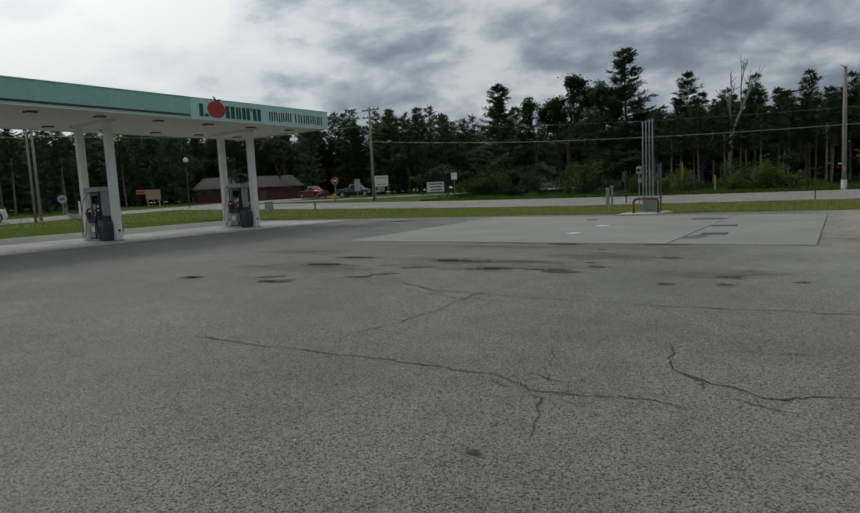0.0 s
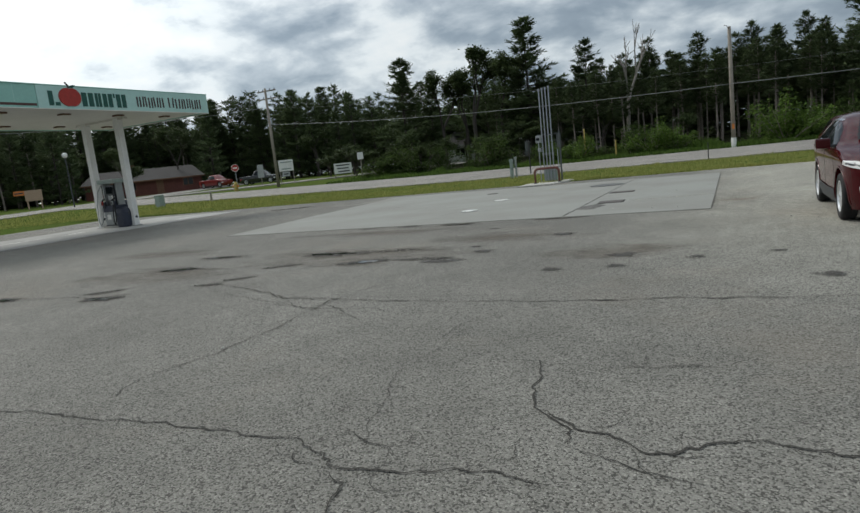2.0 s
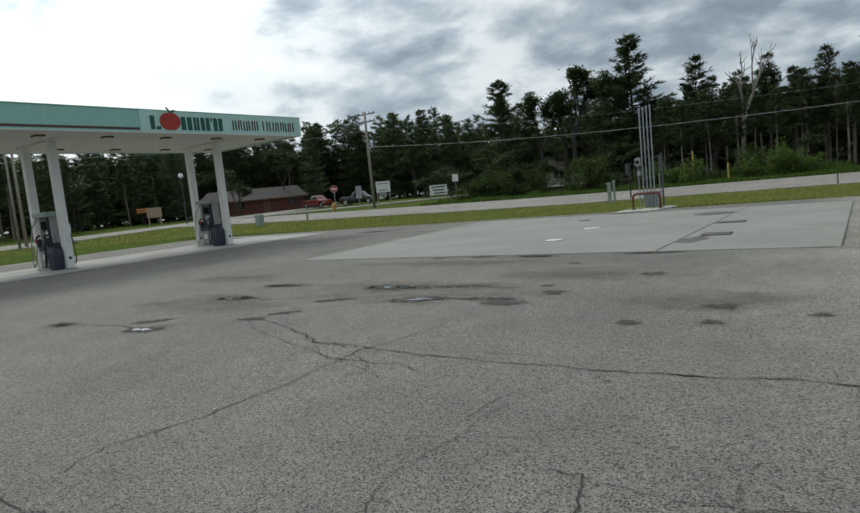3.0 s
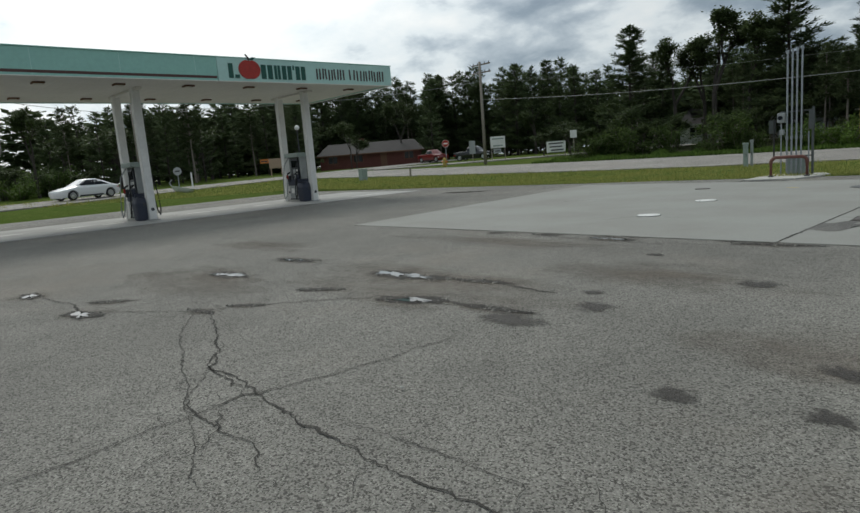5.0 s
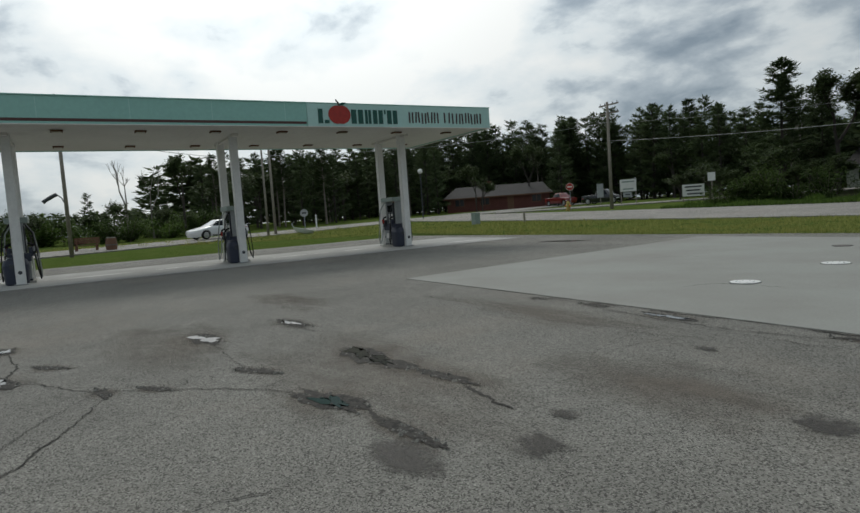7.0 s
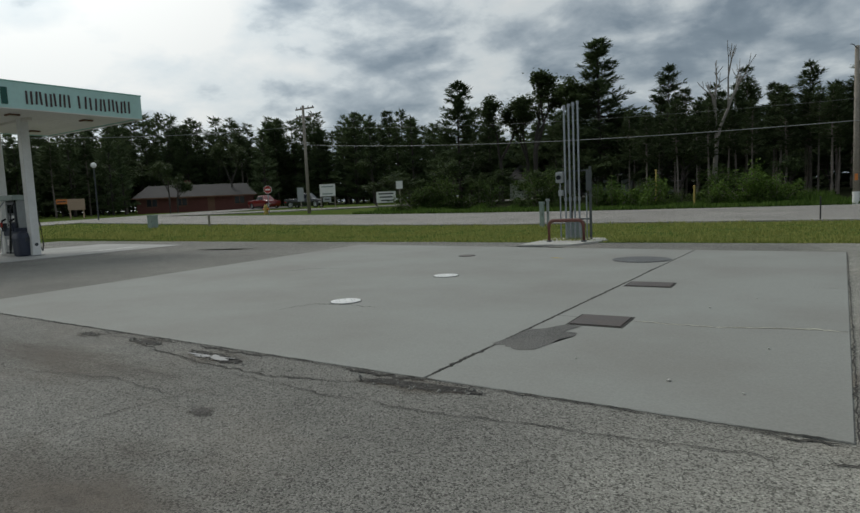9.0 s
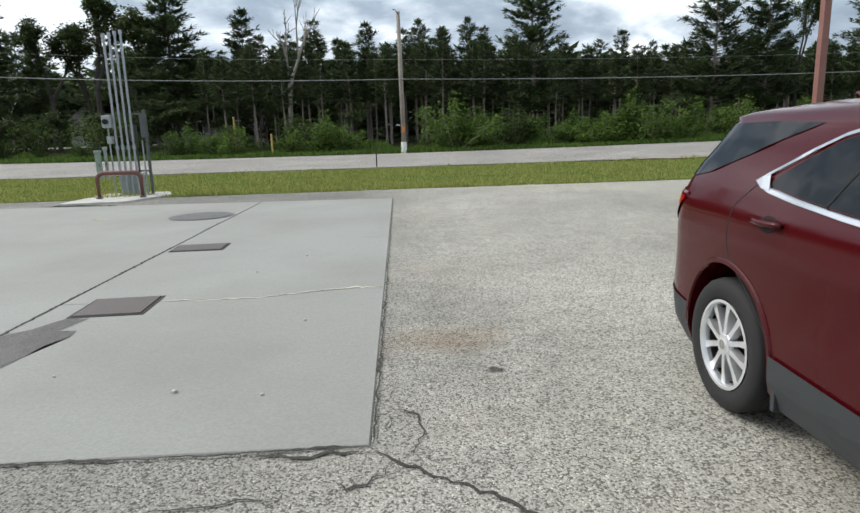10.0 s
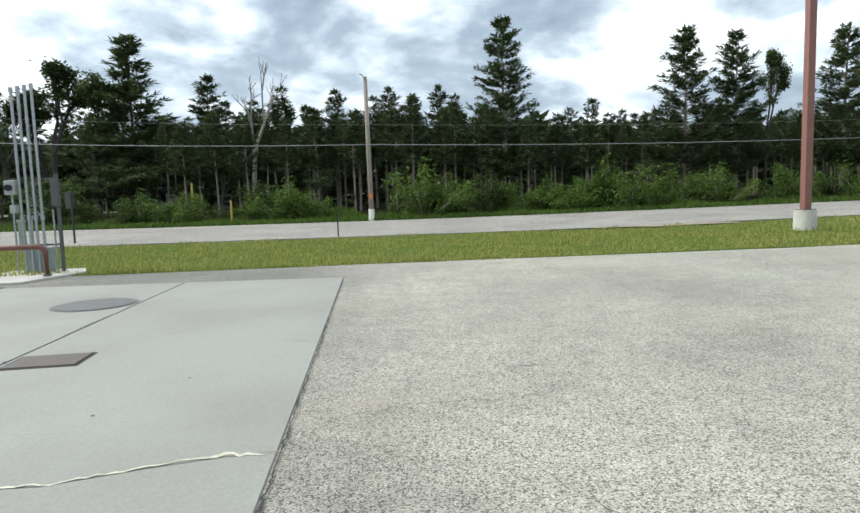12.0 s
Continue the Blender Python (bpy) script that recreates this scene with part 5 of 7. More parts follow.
def build_bench():
    b = empty("bench", pose(-46.4, 9.7, rise(-46.4, 9.7), 0, 0, 78))
    tagged(b, "brown wooden slatted bench beside the road", "bench")
    for k in range(3):
        part("seat_slat", boxed(-0.75, 0.75, -0.25 + 0.17 * k, -0.11 + 0.17 * k, 0.43, 0.47, 0.005), WOOD_BROWN, b)
        part("back_slat", boxed(-0.75, 0.75, 0.27, 0.31, 0.56 + 0.14 * k, 0.67 + 0.14 * k, 0.005), WOOD_BROWN, b)
    for x in (-0.6, 0.6):
        part("leg", boxed(x - 0.04, x + 0.04, -0.24, -0.16, -0.1, 0.43), WOOD_BROWN, b)
        part("leg", boxed(x - 0.04, x + 0.04, 0.2, 0.27, -0.1, 0.95), WOOD_BROWN, b)
    k = empty("barrel_planter", pose(-45.4, 11.1, rise(-45.4, 11.1)))
    tagged(k, "brown wooden barrel standing beside the bench", "barrel")
    part("staves", tubed((0, 0, -0.1), (0, 0, 0.4), 0.30, 0.36, 18), WOOD_BROWN, k)
    part("staves", tubed((0, 0, 0.4), (0, 0, 0.85), 0.36, 0.30, 18), WOOD_BROWN, k)
    part("hoop", tubed((0, 0, 0.38), (0, 0, 0.44), 0.37, n=18), IRON, k)
    part("lid", tubed((0, 0, 0.85), (0, 0, 0.9), 0.26, n=18), CONCRETE_PALE, k)


build_bench()


def build_tub():
    """An overturned pale tub lying in the grass."""
    t = empty("overturned_tub", pose(-47.2, 24.7, rise(-47.2, 24.7) + 0.05, 0, 14, 70))
    tagged(t, "white plastic tub lying tipped in the grass", "tub")
    bm = bmesh.new()
    prev = None
    for s, z in ((0.55, 0.0), (0.85, 0.12), (1.0, 0.34), (1.04, 0.36)):
        ring = [bm.verts.new((0.85 * s * math.cos(a), 0.4 * s * math.sin(a), z)) for a in np.linspace(0, 2 * math.pi, 24, endpoint=False)]
        if prev:
            for k in range(24):
                bm.faces.new((prev[k], prev[(k + 1) % 24], ring[(k + 1) % 24], ring[k]))
        else:
            bm.faces.new(ring[::-1])
        prev = ring
    part("shell", bm, WHITE, t, smooth=True)
    part("handle", bent([(-0.8, 0, 0.3), (-1.0, 0, 0.55), (-0.85, 0.05, 0.8)], 0.05), BOX_GREY, t)


build_tub()


def build_board_easel():
    s = empty("wooden_sign", pose(-75.0, 48.5, rise(-75.0, 48.5), 0, 0, 62))
    tagged(s, "tan wooden sign board with a small orange panel", "sign")
    for x in (-0.7, 0.7):
        part("post", boxed(x - 0.08, x + 0.08, 0, 0.14, -0.3, 2.2), TAN, s)
    part("board", boxed(-0.9, 0.9, -0.06, 0, 1.0, 2.3, 0.01), TAN, s)
    part("orange_panel", boxed(-2.0, -0.9, -0.06, 0, 1.75, 2.3, 0.01), ORANGE, s)
    part("text_bar", boxed(-1.9, -1.0, -0.07, -0.061, 1.95, 2.1), PRINT, s)


build_board_easel()
G = empty("globe_lamp", pose(-58.2, 42.0, rise(-58.2, 42.0)))
tagged(G, "thin dark lamp post with a white globe", "street lamp")
part("shaft", tubed((0, 0, -0.2), (0, 0, 5.0), 0.07, 0.05, 10), DARK_GREY, G)
bmg = bmesh.new()
bmesh.ops.create_uvsphere(bmg, u_segments=14, v_segments=10, radius=0.26, matrix=Matrix.Translation((0, 0, 5.2)))
part("globe", bmg, WHITE, G, smooth=True)


def build_house(x, y, turn, length, depth, wall, ridge, wall_mat, label):
    h = empty("house", pose(x, y, rise(x, y) - 0.1, 0, 0, turn))
    tagged(h, label, "house")
    L, D = length / 2, depth / 2
    body = part("wall", boxed(-L, L, -D, D, -0.3, wall), wall_mat, h)
    bm = bmesh.new()
    o = 0.55
    v = [bm.verts.new(p) for p in ((-L - o, -D - o, wall - 0.15), (L + o, -D - o, wall - 0.15), (L + o, D + o, wall - 0.15), (-L - o, D + o, wall - 0.15), (-L - o + 1.5, 0, ridge), (L + o - 1.5, 0, ridge))]
    for f in ((0, 1, 5, 4), (2, 3, 4, 5), (1, 2, 5), (3, 0, 4), (3, 2, 1, 0)):
        bm.faces.new([v[k] for k in f])
    part("roof", bm, SHINGLE, h)
    part("fascia_board", boxed(-L - o, L + o, -D - o - 0.03, -D - o, wall - 0.3, wall - 0.12), WHITE if wall_mat is not BRICK else WOOD_BROWN, h)
    n = max(2, int(length / 3.6))
    for k in range(n):
        cx = -L + length * (k + 0.5) / n
        if k == n // 2:
            part("door", boxed(cx - 0.5, cx + 0.5, -D - 0.05, -D + 0.02, 0.1, 2.1, 0.01), WOOD_BROWN, h)
            continue
        w = part("window", boxed(cx - 0.75, cx + 0.75, -D - 0.06, -D + 0.02, 0.95, 2.1, 0.01), WHITE if wall_mat is not BRICK else WOOD_BROWN, h)
        for s in (-1, 1):
            part("pane", boxed(cx + s * 0.36 - 0.31, cx + s * 0.36 + 0.31, -D - 0.075, -D - 0.061, 1.03, 2.02), TINTED, w)
    part("chimney", boxed(-L * 0.2 - 0.4, -L * 0.2 + 0.4, 0.4, 1.1, wall, ridge + 0.7), BRICK, h)


build_house(-81.5, 70.0, 49, 16.0, 9, 2.4, 4.1, BRICK, "low red brick house with a dark shingle roof under trees")
build_house(-32.5, 90.0, 20, 11, 8, 2.6, 4.6, WHITE, "small pale house half hidden by trees")
build_house(-19.0, 82.0, 10, 9, 7, 2.6, 4.9, BOX_GREY, "grey-roofed pale house glimpsed through the woods")

# ---- vehicles ----
def tyre_mesh(r, w, n=48):
    """A tyre with rounded shoulders and tread blocks; its axis is x."""
    bm = bmesh.new()
    prof = ((r * 0.66, -w * 0.40), (r * 0.72, -w * 0.47), (r * 0.84, -w * 0.5), (r * 0.94, -w * 0.47), (r * 0.985, -w * 0.40), (r, -w * 0.30), (r, -w * 0.12), (r * 0.985, -w * 0.10), (r * 0.985, -w * 0.06), (r, -w * 0.04), (r, w * 0.04), (r * 0.985, w * 0.06), (r * 0.985, w * 0.10), (r, w * 0.12), (r, w * 0.30), (r * 0.985, w * 0.40), (r * 0.94, w * 0.47), (r * 0.84, w * 0.5), (r * 0.72, w * 0.47), (r * 0.66, w * 0.40))
    rings = []
    for k in range(n):
        a = 2 * math.pi * k / n
        g = 0.988 if k % 2 else 1.0
        rings.append([bm.verts.new((x, rr * (g if rr > r * 0.95 else 1) * math.cos(a), rr * (g if rr > r * 0.95 else 1) * math.sin(a))) for rr, x in prof])
    for k in range(n):
        s, e = rings[k], rings[(k + 1) % n]
        for j in range(len(prof)):
            bm.faces.new((s[j], s[(j + 1) % len(prof)], e[(j + 1) % len(prof)], e[j]))
    bmesh.ops.recalc_face_normals(bm, faces=bm.faces)
    return bm


def rim_mesh(r, w, spokes=10):
    """An alloy rim facing -x: barrel, lip, paired spokes and hub."""
    bm = bmesh.new()
    n = 40
    prof = ((r, -w * 0.42), (r * 1.03, -w * 0.46), (r * 0.96, -w * 0.47), (r * 0.93, -w * 0.36), (r * 0.90, w * 0.3), (r, w * 0.4))
    rings = []
    for k in range(n):
        a = 2 * math.pi * k / n
        rings.append([bm.verts.new((x, rr * math.cos(a), rr * math.sin(a))) for rr, x in prof])
    for k in range(n):
        s, e = rings[k], rings[(k + 1) % n]
        for j in range(len(prof) - 1):
            bm.faces.new((s[j], s[j + 1], e[j + 1], e[j]))
    for k in range(spokes):
        a0 = 2 * math.pi * (k // 2) / (spokes // 2) + (0.27 if k % 2 else -0.27)
        a1 = 2 * math.pi * (k // 2) / (spokes // 2) + (0.22 if k % 2 else -0.22) * 1.5
        hub, tip = r * 0.20, r * 0.945
        for (ra, aa, wa), (rb, ab, wb) in (((hub, a0 * 1.0, 0.015), (r * 0.6, (a0 + a1) / 2, 0.013)), ((r * 0.6, (a0 + a1) / 2, 0.013), (tip, a1, 0.021))):
            corner = []
            for rr, ang, ww in ((ra, aa, wa), (rb, ab, wb)):
                for s in (-1, 1):
                    y = rr * math.cos(ang) - s * ww * math.sin(ang)
                    z = rr * math.sin(ang) + s * ww * math.cos(ang)
                    corner.append((y, z))
            depth = lambda yz: -w * (0.36 + 0.06 * (1 - math.hypot(*yz) / r))
            f = [bm.verts.new((depth(q), *q)) for q in (corner[0], corner[1], corner[3], corner[2])]
            b = [bm.verts.new((depth(q) + 0.045, *(1.0 * c for c in q))) for q in (corner[0], corner[1], corner[3], corner[2])]
            bm.faces.new(f)
            for j in range(4):
                bm.faces.new((f[j], b[j], b[(j + 1) % 4], f[(j + 1) % 4]))
    tube(bm, (-w * 0.44, 0, 0), (-w * 0.3, 0, 0), r * 0.235, r * 0.26, 20)
    for k in range(5):
        a = 2 * math.pi * (k + 0.5) / 5
        tube(bm, (-w * 0.45, r * 0.155 * math.cos(a), r * 0.155 * math.sin(a)), (-w * 0.40, r * 0.155 * math.cos(a), r * 0.155 * math.sin(a)), r * 0.028, n=6)
    bmesh.ops.recalc_face_normals(bm, faces=bm.faces)
    return bm


def add_wheel(car, x, y, r, w, side):
    """side -1: the wheel's face looks to -x."""
    hub = empty("wheel", pose(x, y, r, 0, 0, 0 if side < 0 else 180))
    hub.parent = car
    part("tyre", tyre_mesh(r, w), RUBBER, hub, "worn black tyre", smooth=True)
    part("rim", rim_mesh(r * 0.655, w), ALLOY, hub, "silver alloy rim with paired spokes")
    # shade behind the spokes is put into the black of disc, barrel and ring
    part("brake_disc", tubed((w * 0.04, 0, 0), (w * 0.09, 0, 0), r * 0.42, n=28), ARCH_BLACK, hub)
    part("barrel", tubed((w * 0.10, 0, 0), (w * 0.12, 0, 0), r * 0.64, n=28), ARCH_BLACK, hub)
    part("hub_back", tubed((w * 0.12, 0, 0), (w * 0.2, 0, 0), r * 0.64, n=28), ARCH_BLACK, hub)
    ring = bmesh.new()
    for k in range(28):
        q = [(xx, r * 0.575 * math.cos(2 * math.pi * j / 28), r * 0.575 * math.sin(2 * math.pi * j / 28)) for j in (k, k + 1) for xx in (-w * 0.28, w * 0.11)]
        ring.faces.new([ring.verts.new(q[i]) for i in (0, 1, 3, 2)])
    part("rim_barrel_shade", ring, ARCH_BLACK, hub)
    part("centre_cap", tubed((-w * 0.465, 0, 0), (-w * 0.44, 0, 0), r * 0.075, n=14), CHROME, hub)


def lerp_table(table, v):
    if v <= table[0][0]:
        return table[0][1]
    for (a, p), (b, q) in zip(table, table[1:]):
        if v <= b:
            s = (v - a) / (b - a)
            s = s * s * (3 - 2 * s) * 0.35 + s * 0.65
            return p + (q - p) * s
    return table[-1][1]


class Shell:
    """A car body as rounded plan outlines stacked by height. u runs from the tail forward, z up; the side looks to -x."""

    def __init__(self, half, tail, nose, radius, bow=0.10):
        self.half, self.tail, self.nose, self.radius, self.bow = half, tail, nose, radius, bow

    def width(self, u, z):
        w, a, b, r = (lerp_table(t, z) for t in (self.half, self.tail, self.nose, self.radius))
        mid = 2 * (u - a) / (b - a) - 1
        w -= 0.055 * abs(mid) ** 2.6
        if u < a + r:
            d = min(1.0, (a + r - u) / r)
            w -= r * 1.0 * (1 - math.sqrt(max(0.0, 1 - d * d)))
        rf = r * 1.6
        if u > b - rf:
            d = min(1.0, (u - b + rf) / rf)
            w -= rf * 0.75 * (1 - math.sqrt(max(0.0, 1 - d * d)))
        return max(w, 0.0)

    def tail_at(self, x, z):
        """How far forward the tail face stands at x across."""
        a = lerp_table(self.tail, z)
        w = max(0.05, self.width(a, z))
        if abs(x) <= w:
            return a - self.bow * max(0.0, 1 - (abs(x) / w) ** 2.2)
        lo, hi = a, a + lerp_table(self.radius, z)
        for _ in range(24):
            u = (lo + hi) / 2
            lo, hi = (u, hi) if self.width(u, z) < abs(x) else (lo, u)
        return lo

    def loop(self, z):
        a, b, r = (lerp_table(t, z) for t in (self.tail, self.nose, self.radius))
        us = [a + r * (1 - math.cos(t)) for t in np.linspace(0, math.pi / 2, 10)]
        rf = r * 1.6
        us += list(np.linspace(a + r, b - rf, 34))[1:-1]
        us += [b - rf + rf * math.sin(t) for t in np.linspace(0, math.pi / 2, 12)]
        side = [(self.width(u, z), u) for u in us]
        pts = []
        w0 = side[0][0]
        for s in np.linspace(0, 1, 8)[:-1]:
            pts.append((-w0 * s, self.tail_at(w0 * s, z)))
        pts += [(-w, u) for w, u in side]
        w1 = side[-1][0]
        for s in np.linspace(0, 1, 8)[1:]:
            pts.append((-w1 * (1 - s), b + 0.09 * (1 - (1 - s) ** 2)))
        return pts

    def mesh(self, zs, arches, deck):
        """The closed body with wheel arches cut; arches: (u, radius, z of centre)."""
        bm = bmesh.new()
        rings = []
        for z in zs:
            half = self.loop(z)
            full = half + [(-x, u) for x, u in half[::-1] if abs(x) > 1e-6]
            rings.append([bm.verts.new((x, -u, z)) for x, u in full])
        n = len(rings[0])
        for s, e in zip(rings, rings[1:]):
            for k in range(n):
                bm.faces.new((s[k], s[(k + 1) % n], e[(k + 1) % n], e[k]))
        bm.faces.new(rings[0][::-1])
        top = rings[-1]
        cx = sum(v.co.y for v in top) / n
        cap = bm.verts.new((0, cx, zs[-1] + deck))
        ring2 = [bm.verts.new((v.co.x * 0.6, cx + (v.co.y - cx) * 0.6, zs[-1] + deck * 0.75)) for v in top]
        for k in range(n):
            bm.faces.new((top[k], top[(k + 1) % n], ring2[(k + 1) % n], ring2[k]))
            bm.faces.new((ring2[k], ring2[(k + 1) % n], cap))
        bmesh.ops.recalc_face_normals(bm, faces=bm.faces)
        me = bpy.data.meshes.new("body")
        bm.to_mesh(me)
        bm.free()
        ob = bpy.data.objects.new("body", me)
        scene.collection.objects.link(ob)
        cutters = []
        for u, r, zc in arches:
            cb = tubed((-2, -u, zc), (2, -u, zc), r, n=40)
            cme = bpy.data.meshes.new("cut")
            cb.to_mesh(cme)
            cb.free()
            c = bpy.data.objects.new("cut", cme)
            scene.collection.objects.link(c)
            mod = ob.modifiers.new("cut", "BOOLEAN")
            mod.object, mod.operation, mod.solver = c, "DIFFERENCE", "EXACT"
            cutters.append(c)
        dg = bpy.context.evaluated_depsgraph_get()
        dg.update()
        done = bpy.data.meshes.new_from_object(ob.evaluated_get(dg))
        for c in cutters:
            bpy.data.objects.remove(c)
        bpy.data.objects.remove(ob)
        return done

    def panel(self, outline, lift=0.004, side=-1, cuts=3):
        """A thin panel that lies on the side; outline of (u, z)."""
        bm = bmesh.new()
        f = bm.faces.new([bm.verts.new((0, u, z)) for u, z in outline])
        bmesh.ops.triangulate(bm, faces=[f])
        for _ in range(cuts):
            bmesh.ops.subdivide_edges(bm, edges=[e for e in bm.edges if e.calc_length() > 0.09], cuts=1, use_grid_fill=False)
            bmesh.ops.triangulate(bm, faces=[f for f in bm.faces if len(f.verts) > 3])
        for v in bm.verts:
            u, z = v.co.y, v.co.z
            v.co = (side * (self.width(u, z) + lift), -u, z)
        bmesh.ops.recalc_face_normals(bm, faces=bm.faces)
        if bm.faces and sum(f.normal.x for f in bm.faces) * side < 0:
            bmesh.ops.reverse_faces(bm, faces=bm.faces)
        return bm

    def ribbon(self, line, wide, lift=0.006, side=-1, step=0.04):
        """A thin raised or dark line along the side through (u, z) points."""
        pts = []
        for (u0, z0), (u1, z1) in zip(line, line[1:]):
            n = max(1, int(math.hypot(u1 - u0, z1 - z0) / step))
            pts += [(u0 + (u1 - u0) * k / n, z0 + (z1 - z0) * k / n) for k in range(n)]
        pts.append(line[-1])
        bm = bmesh.new()
        rows = []
        for i, (u, z) in enumerate(pts):
            a, b = pts[max(i - 1, 0)], pts[min(i + 1, len(pts) - 1)]
            d = Vector((b[0] - a[0], b[1] - a[1])).normalized()
            row = []
            for s, l in ((-1, 0.0), (-0.6, lift), (0.6, lift), (1, 0.0)):
                uu, zz = u - d.y * s * wide / 2, z + d.x * s * wide / 2
                row.append(bm.verts.new((side * (self.width(uu, zz) + l), -uu, zz)))
            rows.append(row)
        for s, e in zip(rows, rows[1:]):
            for k in range(3):
                bm.faces.new((s[k], s[k + 1], e[k + 1], e[k]))
        bmesh.ops.recalc_face_normals(bm, faces=bm.faces)
        return bm


def tail_panel(shell, outline, lift=0.004):
    """A thin panel on the tail face; outline of (x, z)."""
    bm = bmesh.new()
    f = bm.faces.new([bm.verts.new((x, 0, z)) for x, z in outline])
    bmesh.ops.triangulate(bm, faces=[f])
    for _ in range(4):
        bmesh.ops.subdivide_edges(bm, edges=[e for e in bm.edges if e.calc_length() > 0.12], cuts=1)
        bmesh.ops.triangulate(bm, faces=[f for f in bm.faces if len(f.verts) > 3])
    for v in bm.verts:
        v.co = (v.co.x, -shell.tail_at(v.co.x, v.co.z) + lift, v.co.z)
    bmesh.ops.recalc_face_normals(bm, faces=bm.faces)
    if sum(f.normal.y for f in bm.faces) < 0:
        bmesh.ops.reverse_faces(bm, faces=bm.faces)
    return bm


def build_suv():
    """A mid-size five-door, parked; the tail at u = 0."""
    sh = Shell(
        half=[(0.20, 0.86), (0.35, 0.905), (0.55, 0.908), (0.72, 0.912), (0.92, 0.928), (1.06, 0.915), (1.18, 0.87), (1.25, 0.835), (1.38, 0.765), (1.50, 0.69), (1.57, 0.60), (1.61, 0.42)],
        tail=[(0.20, 0.17), (0.34, 0.06), (0.52, 0.0), (0.68, 0.03), (0.90, 0.08), (1.10, 0.11), (1.20, 0.16), (1.46, 0.34), (1.52, 0.36), (1.545, 0.28), (1.58, 0.42), (1.61, 0.8)],
        nose=[(0.20, 4.45), (0.5, 4.55), (0.75, 4.56), (0.90, 4.50), (1.0, 4.2), (1.10, 3.55), (1.17, 3.30), (1.38, 2.85), (1.52, 2.48), (1.58, 2.25), (1.61, 1.9)],
        radius=[(0.20, 0.36), (0.5, 0.40), (0.95, 0.36), (1.20, 0.30), (1.46, 0.22), (1.57, 0.22), (1.61, 0.2)],
    )
    car = empty("parked_suv", pose(2.556, 15.99, 0.0) @ Matrix.Scale(0.91, 4))
    tagged(car, "dark red metallic sport utility car parked on asphalt", "car")
    RW, FW, R = 0.98, 3.70, 0.358
    zs = [0.20, 0.24, 0.30, 0.36, 0.42, 0.50, 0.58, 0.66, 0.74, 0.82, 0.88, 0.92, 0.97, 1.02, 1.06, 1.10, 1.14, 1.18, 1.21, 1.25, 1.30, 1.36, 1.42, 1.46, 1.50, 1.52, 1.545, 1.57, 1.59, 1.61]
    me = sh.mesh(zs, ((RW, 0.425, 0.37), (FW, 0.425, 0.37)), 0.02)
    me.materials.clear()
    me.materials.append(CAR_RED)
    for p in me.polygons:
        p.use_smooth = True
        p.material_index = 0
    body = new("body", me)
    body.parent = car
    body["label"] = "glossy dark red body"
    mod = body.modifiers.new("edges", "EDGE_SPLIT")
    mod.split_angle = radians(32)
    for u in (RW, FW):
        part("arch_liner", boxed(-0.6, 0.6, -u - 0.45, -u + 0.45, 0.25, 0.80), ARCH_BLACK, body)
    for s in (-1, 1):
        # side glass, chrome surround, tinted rear quarter
        glass_line = [(1.21, 1.228), (1.46, 1.196), (1.78, 1.165), (2.3, 1.13), (3.12, 1.11), (2.92, 1.24), (2.55, 1.42), (2.30, 1.475), (1.98, 1.50), (1.72, 1.49), (1.55, 1.44), (1.38, 1.35)]
        part("side_window", sh.panel(glass_line, 0.005, s), TINTED, body, "dark tinted side glass", smooth=True)
        part("window_trim", sh.ribbon([(1.14, 1.232), (1.24, 1.203), (1.46, 1.174), (1.78, 1.144), (2.3, 1.108), (3.18, 1.088)], 0.030, 0.010, s), CHROME, body, "bright chrome window trim")
        part("window_trim", sh.ribbon([(1.12, 1.240), (1.34, 1.362), (1.53, 1.458), (1.72, 1.510), (1.98, 1.520), (2.32, 1.495)], 0.026, 0.010, s), CHROME, body, "bright chrome window trim")
        part("window_trim", sh.panel([(1.10, 1.240), (1.18, 1.207), (1.25, 1.205), (1.20, 1.272)], 0.0115, s, 2), CHROME, body, "wide chrome corner of the window trim")
        part("window_pillar", sh.ribbon([(1.66, 1.176), (1.80, 1.49)], 0.022, 0.008, s), ARCH_BLACK, body)
        part("window_pillar", sh.ribbon([(2.18, 1.135), (2.16, 1.49)], 0.07, 0.008, s), ARCH_BLACK, body)
        part("quarter_glass", sh.panel([(0.235, 1.225), (0.42, 1.218), (0.60, 1.25), (0.88, 1.345), (1.12, 1.435), (1.34, 1.508), (0.90, 1.518), (0.44, 1.508), (0.37, 1.43), (0.29, 1.33)], 0.006, s), TINTED, body, "dark wrap-around rear quarter glass", smooth=True)
        # door seams, sill cladding, arch lips
        part("door_seam", sh.ribbon([(1.12, 1.22), (1.01, 1.12), (0.98, 1.0), (1.0, 0.86), (1.08, 0.78), (1.22, 0.68), (1.36, 0.54), (1.43, 0.42)], 0.010, 0.0015, s, 0.02), ARCH_BLACK, body)
        part("door_seam", sh.ribbon([(2.20, 1.11), (2.22, 0.7), (2.22, 0.45)], 0.010, 0.0015, s, 0.02), ARCH_BLACK, body)
        part("door_seam", sh.ribbon([(3.25, 1.07), (3.22, 0.8), (3.18, 0.45)], 0.010, 0.0015, s, 0.02), ARCH_BLACK, body)
